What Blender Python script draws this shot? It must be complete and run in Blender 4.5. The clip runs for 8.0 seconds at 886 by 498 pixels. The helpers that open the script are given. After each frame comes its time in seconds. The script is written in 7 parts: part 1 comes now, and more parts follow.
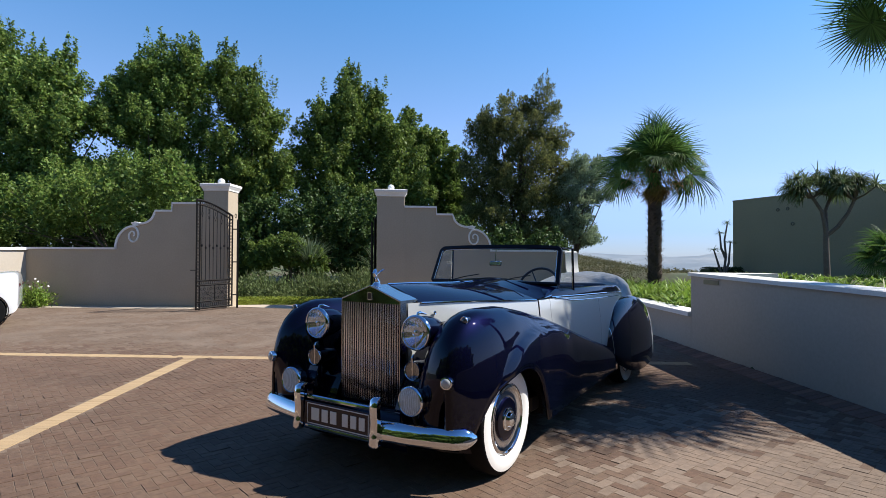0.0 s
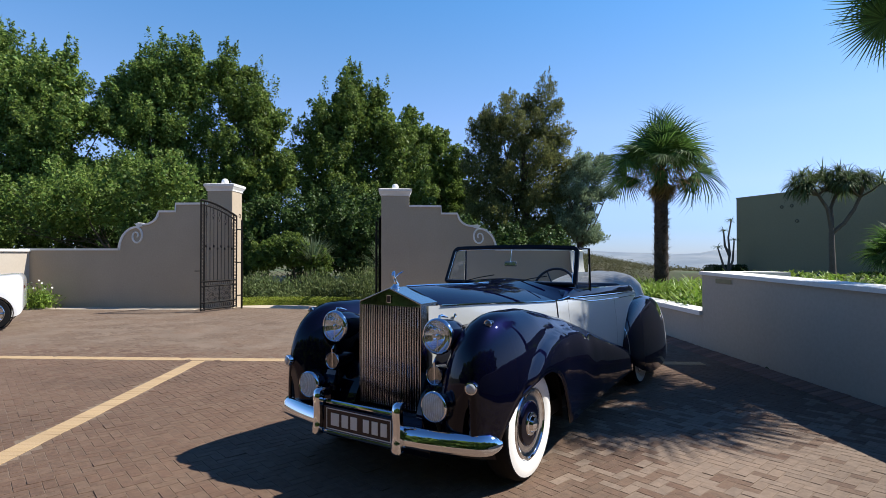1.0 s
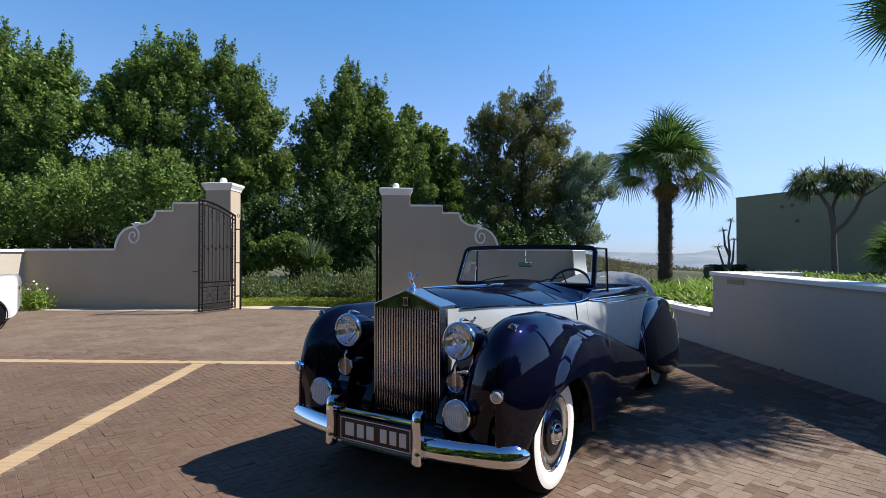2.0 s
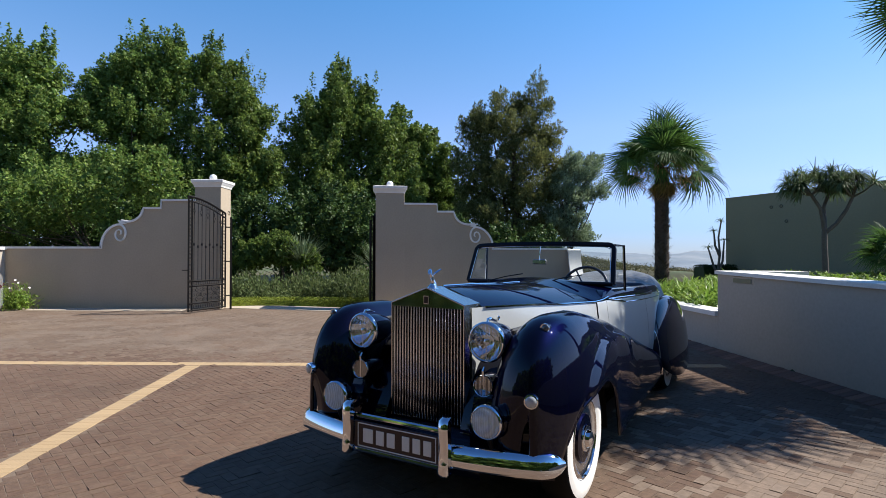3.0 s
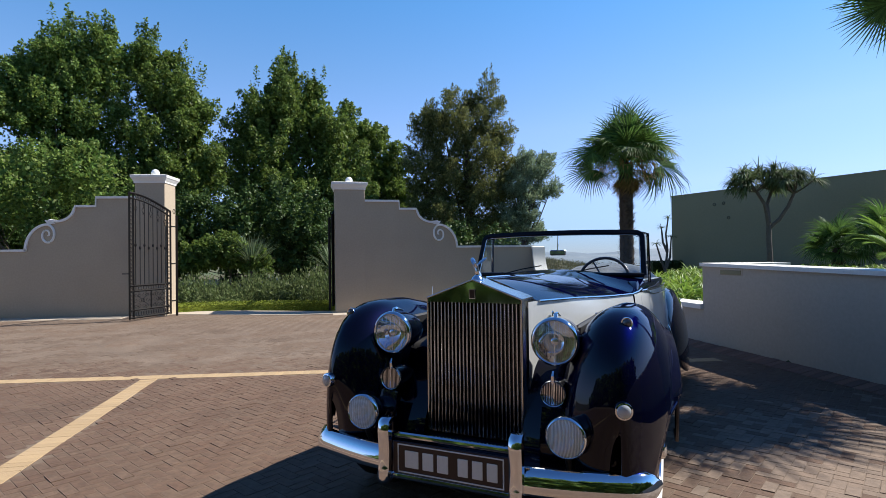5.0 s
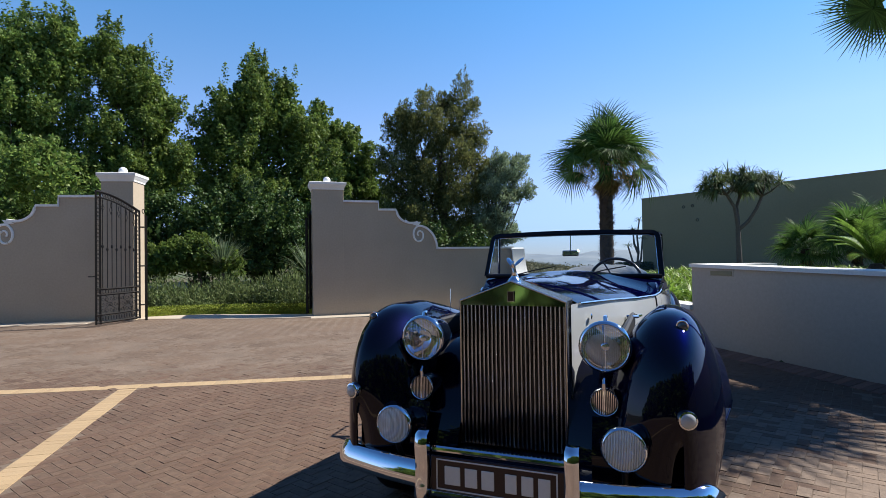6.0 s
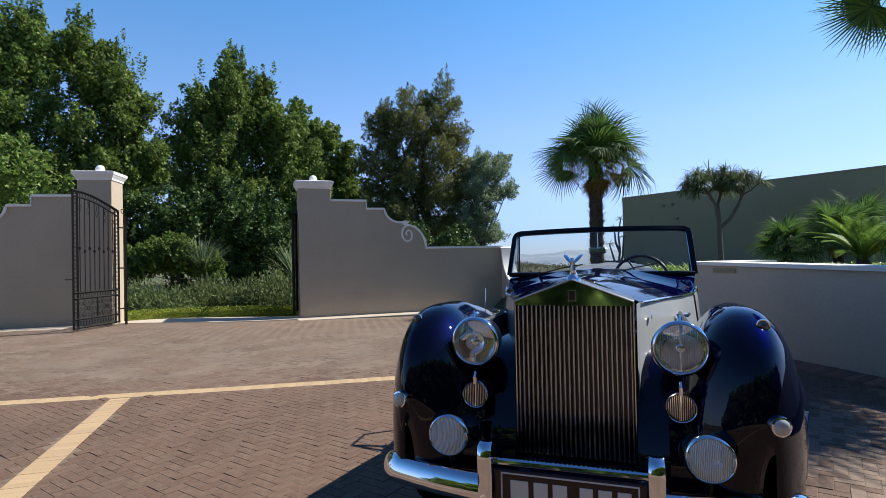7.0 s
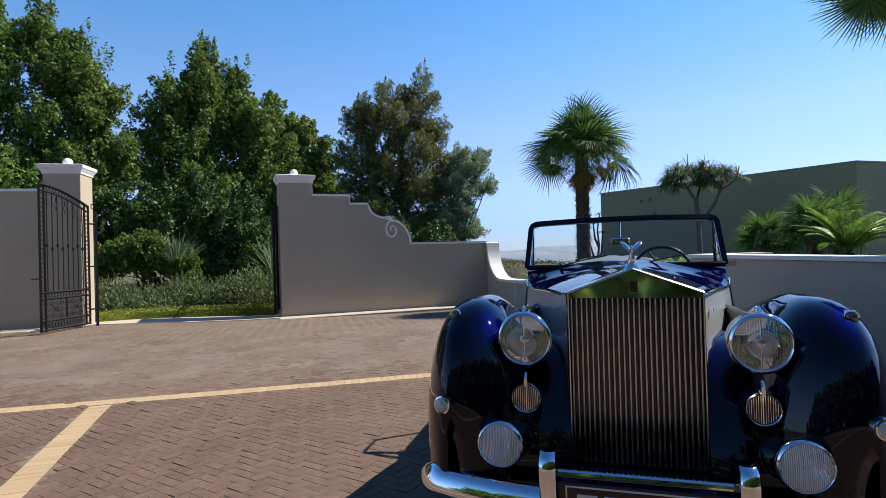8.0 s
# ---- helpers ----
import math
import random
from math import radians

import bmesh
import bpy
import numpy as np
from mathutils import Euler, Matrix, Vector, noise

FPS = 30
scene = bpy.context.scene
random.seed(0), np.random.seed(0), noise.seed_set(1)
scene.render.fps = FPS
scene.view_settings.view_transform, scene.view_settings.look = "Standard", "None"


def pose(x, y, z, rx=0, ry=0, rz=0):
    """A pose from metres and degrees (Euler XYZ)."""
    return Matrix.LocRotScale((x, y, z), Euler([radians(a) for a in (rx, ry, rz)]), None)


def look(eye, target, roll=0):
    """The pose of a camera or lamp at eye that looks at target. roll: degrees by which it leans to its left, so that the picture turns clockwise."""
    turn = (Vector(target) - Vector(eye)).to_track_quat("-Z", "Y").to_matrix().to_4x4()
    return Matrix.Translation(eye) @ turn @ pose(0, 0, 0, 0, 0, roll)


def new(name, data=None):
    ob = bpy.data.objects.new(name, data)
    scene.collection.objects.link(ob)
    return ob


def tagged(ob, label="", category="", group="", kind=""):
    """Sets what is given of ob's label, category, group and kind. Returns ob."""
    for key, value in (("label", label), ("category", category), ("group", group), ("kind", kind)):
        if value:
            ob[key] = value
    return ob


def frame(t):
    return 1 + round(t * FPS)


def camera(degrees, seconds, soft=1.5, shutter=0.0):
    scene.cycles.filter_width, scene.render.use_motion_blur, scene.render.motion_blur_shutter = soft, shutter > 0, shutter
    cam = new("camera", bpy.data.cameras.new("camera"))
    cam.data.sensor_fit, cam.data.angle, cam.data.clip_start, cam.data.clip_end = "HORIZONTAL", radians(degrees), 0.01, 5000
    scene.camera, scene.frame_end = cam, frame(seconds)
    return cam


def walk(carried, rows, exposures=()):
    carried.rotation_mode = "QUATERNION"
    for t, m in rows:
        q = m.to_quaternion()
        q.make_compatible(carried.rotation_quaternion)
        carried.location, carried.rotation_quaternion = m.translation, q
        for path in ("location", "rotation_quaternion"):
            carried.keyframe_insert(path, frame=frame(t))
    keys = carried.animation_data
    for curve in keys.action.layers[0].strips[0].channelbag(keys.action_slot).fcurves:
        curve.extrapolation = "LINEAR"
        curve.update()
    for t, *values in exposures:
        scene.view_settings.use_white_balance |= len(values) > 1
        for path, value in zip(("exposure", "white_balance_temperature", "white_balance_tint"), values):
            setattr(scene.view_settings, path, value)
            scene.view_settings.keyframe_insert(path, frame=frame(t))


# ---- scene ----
cam = camera(78.2, 8.0, soft=0.7)
PATH = [
    (0, (0.191, 0.133, 1.439), (0.067, 2.129, 1.465), 0.3),
    (0.5, (0.12, 0.155, 1.444), (-0.003, 2.151, 1.468), 0.2),
    (1, (0.053, 0.195, 1.459), (-0.072, 2.191, 1.48), -0.0),
    (1.5, (-0.025, 0.272, 1.468), (-0.144, 2.268, 1.489), -0.1),
    (3, (-0.334, 0.552, 1.434), (-0.397, 2.551, 1.455), 0.1),
    (3.5, (-0.505, 0.664, 1.43), (-0.519, 2.664, 1.451), -0.1),
    (4, (-0.646, 0.786, 1.413), (-0.614, 2.786, 1.435), -0.3),
    (4.5, (-0.756, 0.939, 1.369), (-0.67, 2.937, 1.392), -0.6),
    (6, (-1.192, 1.287, 1.354), (-0.931, 3.27, 1.384), -0.8),
    (6.5, (-1.364, 1.4, 1.355), (-1.051, 3.375, 1.386), -1.0),
    (7, (-1.518, 1.53, 1.347), (-1.17, 3.499, 1.376), -1.2),
    (7.5, (-1.642, 1.695, 1.328), (-1.257, 3.657, 1.353), -1.4),
    (8, (-1.759, 1.853, 1.318), (-1.318, 3.804, 1.334), -1.6),
]
walk(cam, [(t, look(eye, target, roll)) for t, eye, target, roll in PATH])

# ---- world, sun ----
SUN_DIR = Vector((1.362, 0.24, 1.539)).normalized()
world = bpy.data.worlds.new("world")
world.use_nodes = True
scene.world = world
_wn = world.node_tree.nodes
_sky = _wn.new("ShaderNodeTexSky")
_sky.sky_type = "NISHITA"
_sky.sun_disc = False
_sky.sun_elevation = math.asin(SUN_DIR.z)
_sky.sun_rotation = math.atan2(SUN_DIR.x, SUN_DIR.y)
_sky.altitude = 300
_sky.air_density = 1.2
_sky.dust_density = 0.0
_sky.ozone_density = 3.2
_bg = _wn["Background"]
_bg.inputs["Strength"].default_value = 0.1064
_tint = _wn.new("ShaderNodeVectorMath")
_tint.operation = "MULTIPLY"
_tint.inputs[1].default_value = (0.797, 0.905, 1.14)
world.node_tree.links.new(_sky.outputs[0], _tint.inputs[0])
# clear air: deep blue overhead, a cool dusty haze low down all round the horizon
_dir = _wn.new("ShaderNodeTexCoord")
_xyz = _wn.new("ShaderNodeSeparateXYZ")
world.node_tree.links.new(_dir.outputs["Generated"], _xyz.inputs[0])
_air = _wn.new("ShaderNodeValToRGB")
_air.color_ramp.elements[0].position, _air.color_ramp.elements[0].color = 0.0, (0.47, 0.57, 0.86, 1)
_air.color_ramp.elements[1].position, _air.color_ramp.elements[1].color = 0.42, (0.66, 0.98, 0.99, 1)
for _p, _c in ((0.045, (0.54, 0.63, 0.90)), (0.12, (0.875, 0.81, 0.95)), (0.22, (1.0, 0.94, 0.95)), (0.31, (0.86, 0.965, 0.94)), (0.70, (0.42, 0.60, 0.68)), (1.0, (0.30, 0.44, 0.52))):
    _air.color_ramp.elements.new(_p).color = (*_c, 1)
world.node_tree.links.new(_xyz.outputs["Z"], _air.inputs[0])
_haze = _wn.new("ShaderNodeVectorMath")
_haze.operation = "MULTIPLY"
world.node_tree.links.new(_tint.outputs[0], _haze.inputs[0])
world.node_tree.links.new(_air.outputs[0], _haze.inputs[1])
world.node_tree.links.new(_haze.outputs[0], _bg.inputs["Color"])
sun = new("sun", bpy.data.lights.new("sun", "SUN"))
sun.data.energy = 5.0
sun.data.angle = radians(0.55)
sun.data.color = (1.0, 0.95, 0.87)
sun.matrix_world = look(SUN_DIR * 40, (0, 0, 0))
scene.view_settings.exposure = 0.674

# ---- materials ----


def material(name, color, rough=0.6, metal=0.0, vary=0.15, scale=6.0, fine=60.0, bump=0.0, bump_scale=80.0,
             coat=0.0, island=0.0, tint=None, spec=0.5, trans=0.0, sheen=0.0):
    """A procedural surface: two scales of colour variation, optional relief, coat and piece-by-piece change."""
    m = bpy.data.materials.new(name)
    m.use_nodes = True
    nt = m.node_tree
    b = nt.nodes["Principled BSDF"]
    b.inputs["Roughness"].default_value = rough
    b.inputs["Metallic"].default_value = metal
    b.inputs["Specular IOR Level"].default_value = spec
    b.inputs["Coat Weight"].default_value = coat
    b.inputs["Coat Roughness"].default_value = 0.04
    b.inputs["Transmission Weight"].default_value = trans
    if sheen:
        b.inputs["Sheen Weight"].default_value = sheen
    tc = nt.nodes.new("ShaderNodeTexCoord")
    n1 = nt.nodes.new("ShaderNodeTexNoise")
    n1.inputs["Scale"].default_value = scale
    n1.inputs["Detail"].default_value = 5
    n2 = nt.nodes.new("ShaderNodeTexNoise")
    n2.inputs["Scale"].default_value = fine
    n2.inputs["Detail"].default_value = 3
    for n in (n1, n2):
        nt.links.new(tc.outputs["Object"], n.inputs["Vector"])
    add = nt.nodes.new("ShaderNodeMath")
    add.operation = "ADD"
    nt.links.new(n1.outputs["Fac"], add.inputs[0])
    nt.links.new(n2.outputs["Fac"], add.inputs[1])
    fac = add.outputs[0]
    rng = nt.nodes.new("ShaderNodeMapRange")
    rng.inputs["From Min"].default_value = 0.6
    rng.inputs["From Max"].default_value = 1.4
    rng.inputs["To Min"].default_value = 1 - vary
    rng.inputs["To Max"].default_value = 1 + vary
    nt.links.new(fac, rng.inputs["Value"])
    value = rng.outputs[0]
    base = nt.nodes.new("ShaderNodeRGB")
    base.outputs[0].default_value = (*color, 1)
    colour = base.outputs[0]
    if island:
        oi = nt.nodes.new("ShaderNodeObjectInfo")
        ge = nt.nodes.new("ShaderNodeNewGeometry")
        ad = nt.nodes.new("ShaderNodeMath")
        ad.operation = "ADD"
        nt.links.new(oi.outputs["Random"], ad.inputs[0])
        nt.links.new(ge.outputs["Random Per Island"], ad.inputs[1])
        fr = nt.nodes.new("ShaderNodeMath")
        fr.operation = "FRACT"
        nt.links.new(ad.outputs[0], fr.inputs[0])
        r2 = nt.nodes.new("ShaderNodeMapRange")
        r2.inputs["To Min"].default_value = 1 - island
        r2.inputs["To Max"].default_value = 1 + island
        nt.links.new(fr.outputs[0], r2.inputs["Value"])
        mu = nt.nodes.new("ShaderNodeMath")
        mu.operation = "MULTIPLY"
        nt.links.new(value, mu.inputs[0])
        nt.links.new(r2.outputs[0], mu.inputs[1])
        value = mu.outputs[0]
        if tint:
            mixc = nt.nodes.new("ShaderNodeMix")
            mixc.data_type = "RGBA"
            wn = nt.nodes.new("ShaderNodeTexWhiteNoise")
            wn.noise_dimensions = "1D"
            nt.links.new(fr.outputs[0], wn.inputs["W"])
            nt.links.new(wn.outputs["Value"], mixc.inputs["Factor"])
            nt.links.new(colour, mixc.inputs["A"])
            mixc.inputs["B"].default_value = (*tint, 1)
            colour = mixc.outputs["Result"]
    elif tint:
        mixc = nt.nodes.new("ShaderNodeMix")
        mixc.data_type = "RGBA"
        r3 = nt.nodes.new("ShaderNodeMapRange")
        r3.inputs["From Min"].default_value = 0.35
        r3.inputs["From Max"].default_value = 0.65
        nt.links.new(n1.outputs["Fac"], r3.inputs["Value"])
        nt.links.new(r3.outputs[0], mixc.inputs["Factor"])
        nt.links.new(colour, mixc.inputs["A"])
        mixc.inputs["B"].default_value = (*tint, 1)
        colour = mixc.outputs["Result"]
    vm = nt.nodes.new("ShaderNodeVectorMath")
    vm.operation = "SCALE"
    nt.links.new(colour, vm.inputs[0])
    nt.links.new(value, vm.inputs["Scale"])
    nt.links.new(vm.outputs[0], b.inputs["Base Color"])
    if bump:
        n3 = nt.nodes.new("ShaderNodeTexNoise")
        n3.inputs["Scale"].default_value = bump_scale
        n3.inputs["Detail"].default_value = 4
        nt.links.new(tc.outputs["Object"], n3.inputs["Vector"])
        bp = nt.nodes.new("ShaderNodeBump")
        bp.inputs["Strength"].default_value = bump
        bp.inputs["Distance"].default_value = 0.01
        nt.links.new(n3.outputs["Fac"], bp.inputs["Height"])
        nt.links.new(bp.outputs[0], b.inputs["Normal"])
    return m


def leaf_material(name, color, tint, vary=0.45, rough=0.5, through_light=0.35):
    """Leaves: colour by leaf, and some light passing through."""
    m = material(name, color, rough=rough, vary=0.25, scale=0.6, fine=3.0, island=vary, tint=tint, spec=0.22)
    nt = m.node_tree
    b = nt.nodes["Principled BSDF"]
    tr = nt.nodes.new("ShaderNodeBsdfTranslucent")
    src = b.inputs["Base Color"].links[0].from_socket
    nt.links.new(src, tr.inputs["Color"])
    mx = nt.nodes.new("ShaderNodeMixShader")
    mx.inputs["Fac"].default_value = through_light
    nt.links.new(b.outputs[0], mx.inputs[1])
    nt.links.new(tr.outputs[0], mx.inputs[2])
    nt.links.new(mx.outputs[0], nt.nodes["Material Output"].inputs["Surface"])
    return m


def glass_material(name, color=(1, 1, 1), rough=0.0, ior=1.45, thin=True):
    """A clear pane: mostly see-through with a mirror-like sheen at grazing angles; or solid glass."""
    m = bpy.data.materials.new(name)
    m.use_nodes = True
    nt = m.node_tree
    nt.nodes.remove(nt.nodes["Principled BSDF"])
    out = nt.nodes["Material Output"]
    tr = nt.nodes.new("ShaderNodeBsdfTransparent")
    tr.inputs["Color"].default_value = (*color, 1)
    gl = nt.nodes.new("ShaderNodeBsdfGlossy")
    gl.inputs["Roughness"].default_value = rough
    fr = nt.nodes.new("ShaderNodeFresnel")
    fr.inputs["IOR"].default_value = ior
    mx = nt.nodes.new("ShaderNodeMixShader")
    nt.links.new(fr.outputs[0], mx.inputs["Fac"])
    nt.links.new(tr.outputs[0], mx.inputs[1])
    nt.links.new(gl.outputs[0], mx.inputs[2])
    nt.links.new(mx.outputs[0], out.inputs["Surface"])
    return m


M_BLUE = material("blue_paint", (0.0029, 0.0032, 0.0135), rough=0.50, metal=0.80, vary=0.05, coat=0.92, scale=3, spec=0.0)
M_BLUE.node_tree.nodes["Principled BSDF"].inputs["Coat Roughness"].default_value = 0.028
M_BLUE.node_tree.nodes["Principled BSDF"].inputs["Coat IOR"].default_value = 1.40
M_BLUE.node_tree.nodes["Principled BSDF"].inputs["Specular Tint"].default_value = (0.22, 0.25, 0.55, 1)
M_SILVER = material("silver_paint", (0.54, 0.56, 0.565), rough=0.35, metal=0.2, vary=0.03, coat=0.8, scale=3)
M_CHROME = material("chrome", (0.76, 0.79, 0.83), rough=0.06, metal=1.0, vary=0.03)
M_STEEL = material("bright_steel", (0.71, 0.745, 0.79), rough=0.10, metal=1.0, vary=0.05)
M_DARKMETAL = material("dark_metal", (0.02, 0.02, 0.022), rough=0.55, metal=0.3, vary=0.2)
M_RUBBER = material("rubber", (0.010, 0.010, 0.011), rough=0.85, vary=0.2, bump=0.08, spec=0.15)
M_WHITEWALL = material("whitewall_rubber", (0.80, 0.79, 0.76), rough=0.55, vary=0.05, bump=0.05)
M_CLOTH = material("hood_cloth", (0.105, 0.112, 0.118), rough=0.45, vary=0.35, scale=9, bump=0.9, bump_scale=16, sheen=0.3)
M_SHELL = material("polished_shell", (0.66, 0.66, 0.64), rough=0.2, metal=1.0, vary=0.04)
M_LEATHER = material("leather", (0.035, 0.04, 0.06), rough=0.5, vary=0.15, bump=0.3, bump_scale=120)
M_BLACK = material("black_enamel", (0.012, 0.008, 0.010), rough=0.3, vary=0.1, coat=0.4)
M_PLATE = material("plate_enamel", (0.020, 0.008, 0.010), rough=0.35, vary=0.1)
M_PLATETEXT = material("plate_bars", (0.72, 0.72, 0.70), rough=0.4, vary=0.05)


def lens_material(name, clear, frost, flutes=50):
    """Pressed lamp glass: clear grooves between fine upright flutes that catch the light."""
    m = bpy.data.materials.new(name)
    m.use_nodes = True
    nt = m.node_tree
    nt.nodes.remove(nt.nodes["Principled BSDF"])
    tc = nt.nodes.new("ShaderNodeTexCoord")
    wv = nt.nodes.new("ShaderNodeTexWave")
    wv.bands_direction = "Y"
    wv.inputs["Scale"].default_value = flutes
    wv.inputs["Distortion"].default_value = 0.15
    nt.links.new(tc.outputs["Object"], wv.inputs["Vector"])
    bp = nt.nodes.new("ShaderNodeBump")
    bp.inputs["Strength"].default_value = 0.9
    bp.inputs["Distance"].default_value = 0.003
    nt.links.new(wv.outputs["Fac"], bp.inputs["Height"])
    # blue of the reflected sky is put into the clear and frosted colours
    tr = nt.nodes.new("ShaderNodeBsdfTransparent")
    tr.inputs["Color"].default_value = (0.86, 0.93, 1.0, 1)
    gl = nt.nodes.new("ShaderNodeBsdfGlossy")
    gl.inputs["Roughness"].default_value = 0.03
    nt.links.new(bp.outputs[0], gl.inputs["Normal"])
    df = nt.nodes.new("ShaderNodeBsdfDiffuse")
    df.inputs["Color"].default_value = (0.84, 0.93, 1.0, 1)
    nt.links.new(bp.outputs[0], df.inputs["Normal"])
    a = nt.nodes.new("ShaderNodeMixShader")
    a.inputs["Fac"].default_value = frost
    nt.links.new(gl.outputs[0], a.inputs[1])
    nt.links.new(df.outputs[0], a.inputs[2])
    amount = nt.nodes.new("ShaderNodeMapRange")
    amount.inputs["To Min"].default_value = (1 - clear) * 0.45
    amount.inputs["To Max"].default_value = min(1.0, (1 - clear) * 1.55)
    nt.links.new(wv.outputs["Fac"], amount.inputs["Value"])
    b = nt.nodes.new("ShaderNodeMixShader")
    nt.links.new(amount.outputs[0], b.inputs["Fac"])
    nt.links.new(tr.outputs[0], b.inputs[1])
    nt.links.new(a.outputs[0], b.inputs[2])
    nt.links.new(b.outputs[0], nt.nodes["Material Output"].inputs["Surface"])
    return m


M_LENS = lens_material("headlamp_glass", 0.80, 0.10, 36)
M_FOGLENS = lens_material("fog_lamp_glass", 0.25, 0.88, 52)
M_FROSTED = material("frosted_lamp_glass", (0.46, 0.49, 0.52), rough=0.2, vary=0.06, coat=1.0)
M_GLASSGREY = material("grey_lamp_glass", (0.07, 0.08, 0.10), rough=0.12, vary=0.05, coat=1.0)
M_REFLECT = material("lamp_reflector", (0.88, 0.89, 0.90), rough=0.03, metal=1.0, vary=0.05)
M_GLASS = glass_material("window_glass", (0.90, 0.93, 0.93), rough=0.0, ior=1.45)
M_PLASTER = material("taupe_plaster", (0.425, 0.345, 0.250), rough=0.9, vary=0.10, scale=0.9, fine=25, bump=0.25, bump_scale=120)
M_PLASTER_R = material("grey_plaster", (0.455, 0.400, 0.330), rough=0.9, vary=0.08, scale=0.8, fine=25, bump=0.25, bump_scale=120)
M_WHITE = material("white_plaster", (0.78, 0.76, 0.72), rough=0.85, vary=0.08, scale=2, fine=40, bump=0.15)
M_OLIVE = material("olive_plaster", (0.272, 0.245, 0.150), rough=0.9, vary=0.08, scale=0.5, fine=12, bump=0.2)
M_IRON = material("wrought_iron", (0.011, 0.009, 0.008), rough=0.7, metal=0.0, vary=0.25, bump=0.2, spec=0.2)
M_FRAME = material("frame_enamel", (0.0022, 0.0028, 0.010), rough=0.42, vary=0.05, spec=0.25)
M_EDGEBRICK = material("edge_paver", (0.21, 0.115, 0.082), rough=0.85, vary=0.25, scale=2, fine=45, bump=0.5, bump_scale=90, island=0.25, tint=(0.15, 0.09, 0.07))
M_BRICK = material("paver", (0.113, 0.065, 0.041), rough=0.85, vary=0.36, scale=0.9, fine=22, bump=0.5, bump_scale=90,
                   island=0.05, tint=(0.128, 0.081, 0.053))
M_DUSTBRICK = material("dusty_paver", (0.131, 0.086, 0.057), rough=0.88, vary=0.34, scale=0.8, fine=22, bump=0.4, bump_scale=90,
                       island=0.05, tint=(0.142, 0.097, 0.066))
M_PALEBRICK = material("pale_paver", (0.190, 0.135, 0.097), rough=0.88, vary=0.30, scale=0.9, fine=22, bump=0.5, bump_scale=90,
                       island=0.08, tint=(0.180, 0.132, 0.098))
M_YELLOW = material("yellow_paver", (0.40, 0.28, 0.153), rough=0.85, vary=0.15, scale=3, fine=70, bump=0.5, bump_scale=90,
                    island=0.07, tint=(0.39, 0.275, 0.155))
M_JOINT = material("joint_sand", (0.168, 0.122, 0.088), rough=0.95, vary=0.3, scale=2, fine=120, bump=0.6, bump_scale=200)
M_CONCRETE = material("pale_concrete", (0.44, 0.37, 0.285), rough=0.9, vary=0.15, scale=2, fine=50, bump=0.4)
M_SOIL = material("dry_ground", (0.11, 0.085, 0.045), rough=0.95, vary=0.4, scale=0.15, fine=3, tint=(0.05, 0.075, 0.025), bump=0.5, bump_scale=20)
M_BARK = material("bark", (0.09, 0.065, 0.045), rough=0.95, vary=0.4, scale=8, fine=40, bump=1.0, bump_scale=30)
M_PALMBARK = material("palm_fibre", (0.052, 0.035, 0.025), rough=0.95, vary=0.5, scale=14, fine=60, bump=1.0, bump_scale=50, island=0.3)
M_LEAF_A = leaf_material("oak_leaves", (0.100, 0.185, 0.040), (0.200, 0.265, 0.060), through_light=0.40)
M_LEAF_B = leaf_material("fresh_leaves", (0.095, 0.160, 0.034), (0.175, 0.232, 0.048), through_light=0.40)
M_LEAF_C = leaf_material("conifer_sprays", (0.105, 0.130, 0.044), (0.205, 0.205, 0.068), through_light=0.48)
M_LEAF_G = leaf_material("pine_sprays", (0.185, 0.250, 0.150), (0.280, 0.345, 0.205), through_light=0.5)
M_LEAF_D = leaf_material("shrub_leaves", (0.042, 0.086, 0.024), (0.078, 0.125, 0.032), through_light=0.28)
M_LAVENDER = leaf_material("grey_green_leaves", (0.105, 0.150, 0.052), (0.165, 0.200, 0.080))
M_SCRUB = leaf_material("hill_scrub_leaves", (0.090, 0.095, 0.042), (0.125, 0.112, 0.056), vary=0.2)
M_HEDGE = leaf_material("clipped_hedge_leaves", (0.15, 0.20, 0.024), (0.24, 0.28, 0.035), through_light=0.10)
M_DARKHEDGE = leaf_material("dark_hedge_leaves", (0.025, 0.05, 0.012), (0.04, 0.07, 0.018))
M_STRAP = leaf_material("strap_leaves", (0.13, 0.23, 0.035), (0.24, 0.33, 0.06), rough=0.4)
M_PALM = leaf_material("palm_blades", (0.062, 0.128, 0.028), (0.105, 0.185, 0.042), rough=0.55, through_light=0.38)
M_CYCAD = leaf_material("cycad_leaflets", (0.13, 0.24, 0.04), (0.19, 0.30, 0.055), rough=0.35)
M_DRYPALM = leaf_material("dry_palm_blades", (0.20, 0.12, 0.045), (0.30, 0.19, 0.06))
M_AGAVE = leaf_material("blue_green_blades", (0.13, 0.19, 0.10), (0.21, 0.26, 0.14))
M_DRAGON = leaf_material("dragon_tree_blades", (0.075, 0.115, 0.05), (0.125, 0.165, 0.065))
M_SMOOTHBARK = material("smooth_bark", (0.115, 0.095, 0.075), rough=0.85, vary=0.3, scale=5, fine=30, bump=0.5, bump_scale=40)
# blue-grey air haze is mixed into these two base colours
M_FAR = material("hazed_far_hills", (0.15, 0.19, 0.23), rough=1.0, vary=0.14, scale=0.004, fine=0.02, tint=(0.205, 0.232, 0.255))
M_FAR_B = material("hazed_valley_floor", (0.15, 0.185, 0.195), rough=1.0, vary=0.25, scale=0.007, fine=0.035, tint=(0.33, 0.32, 0.295))
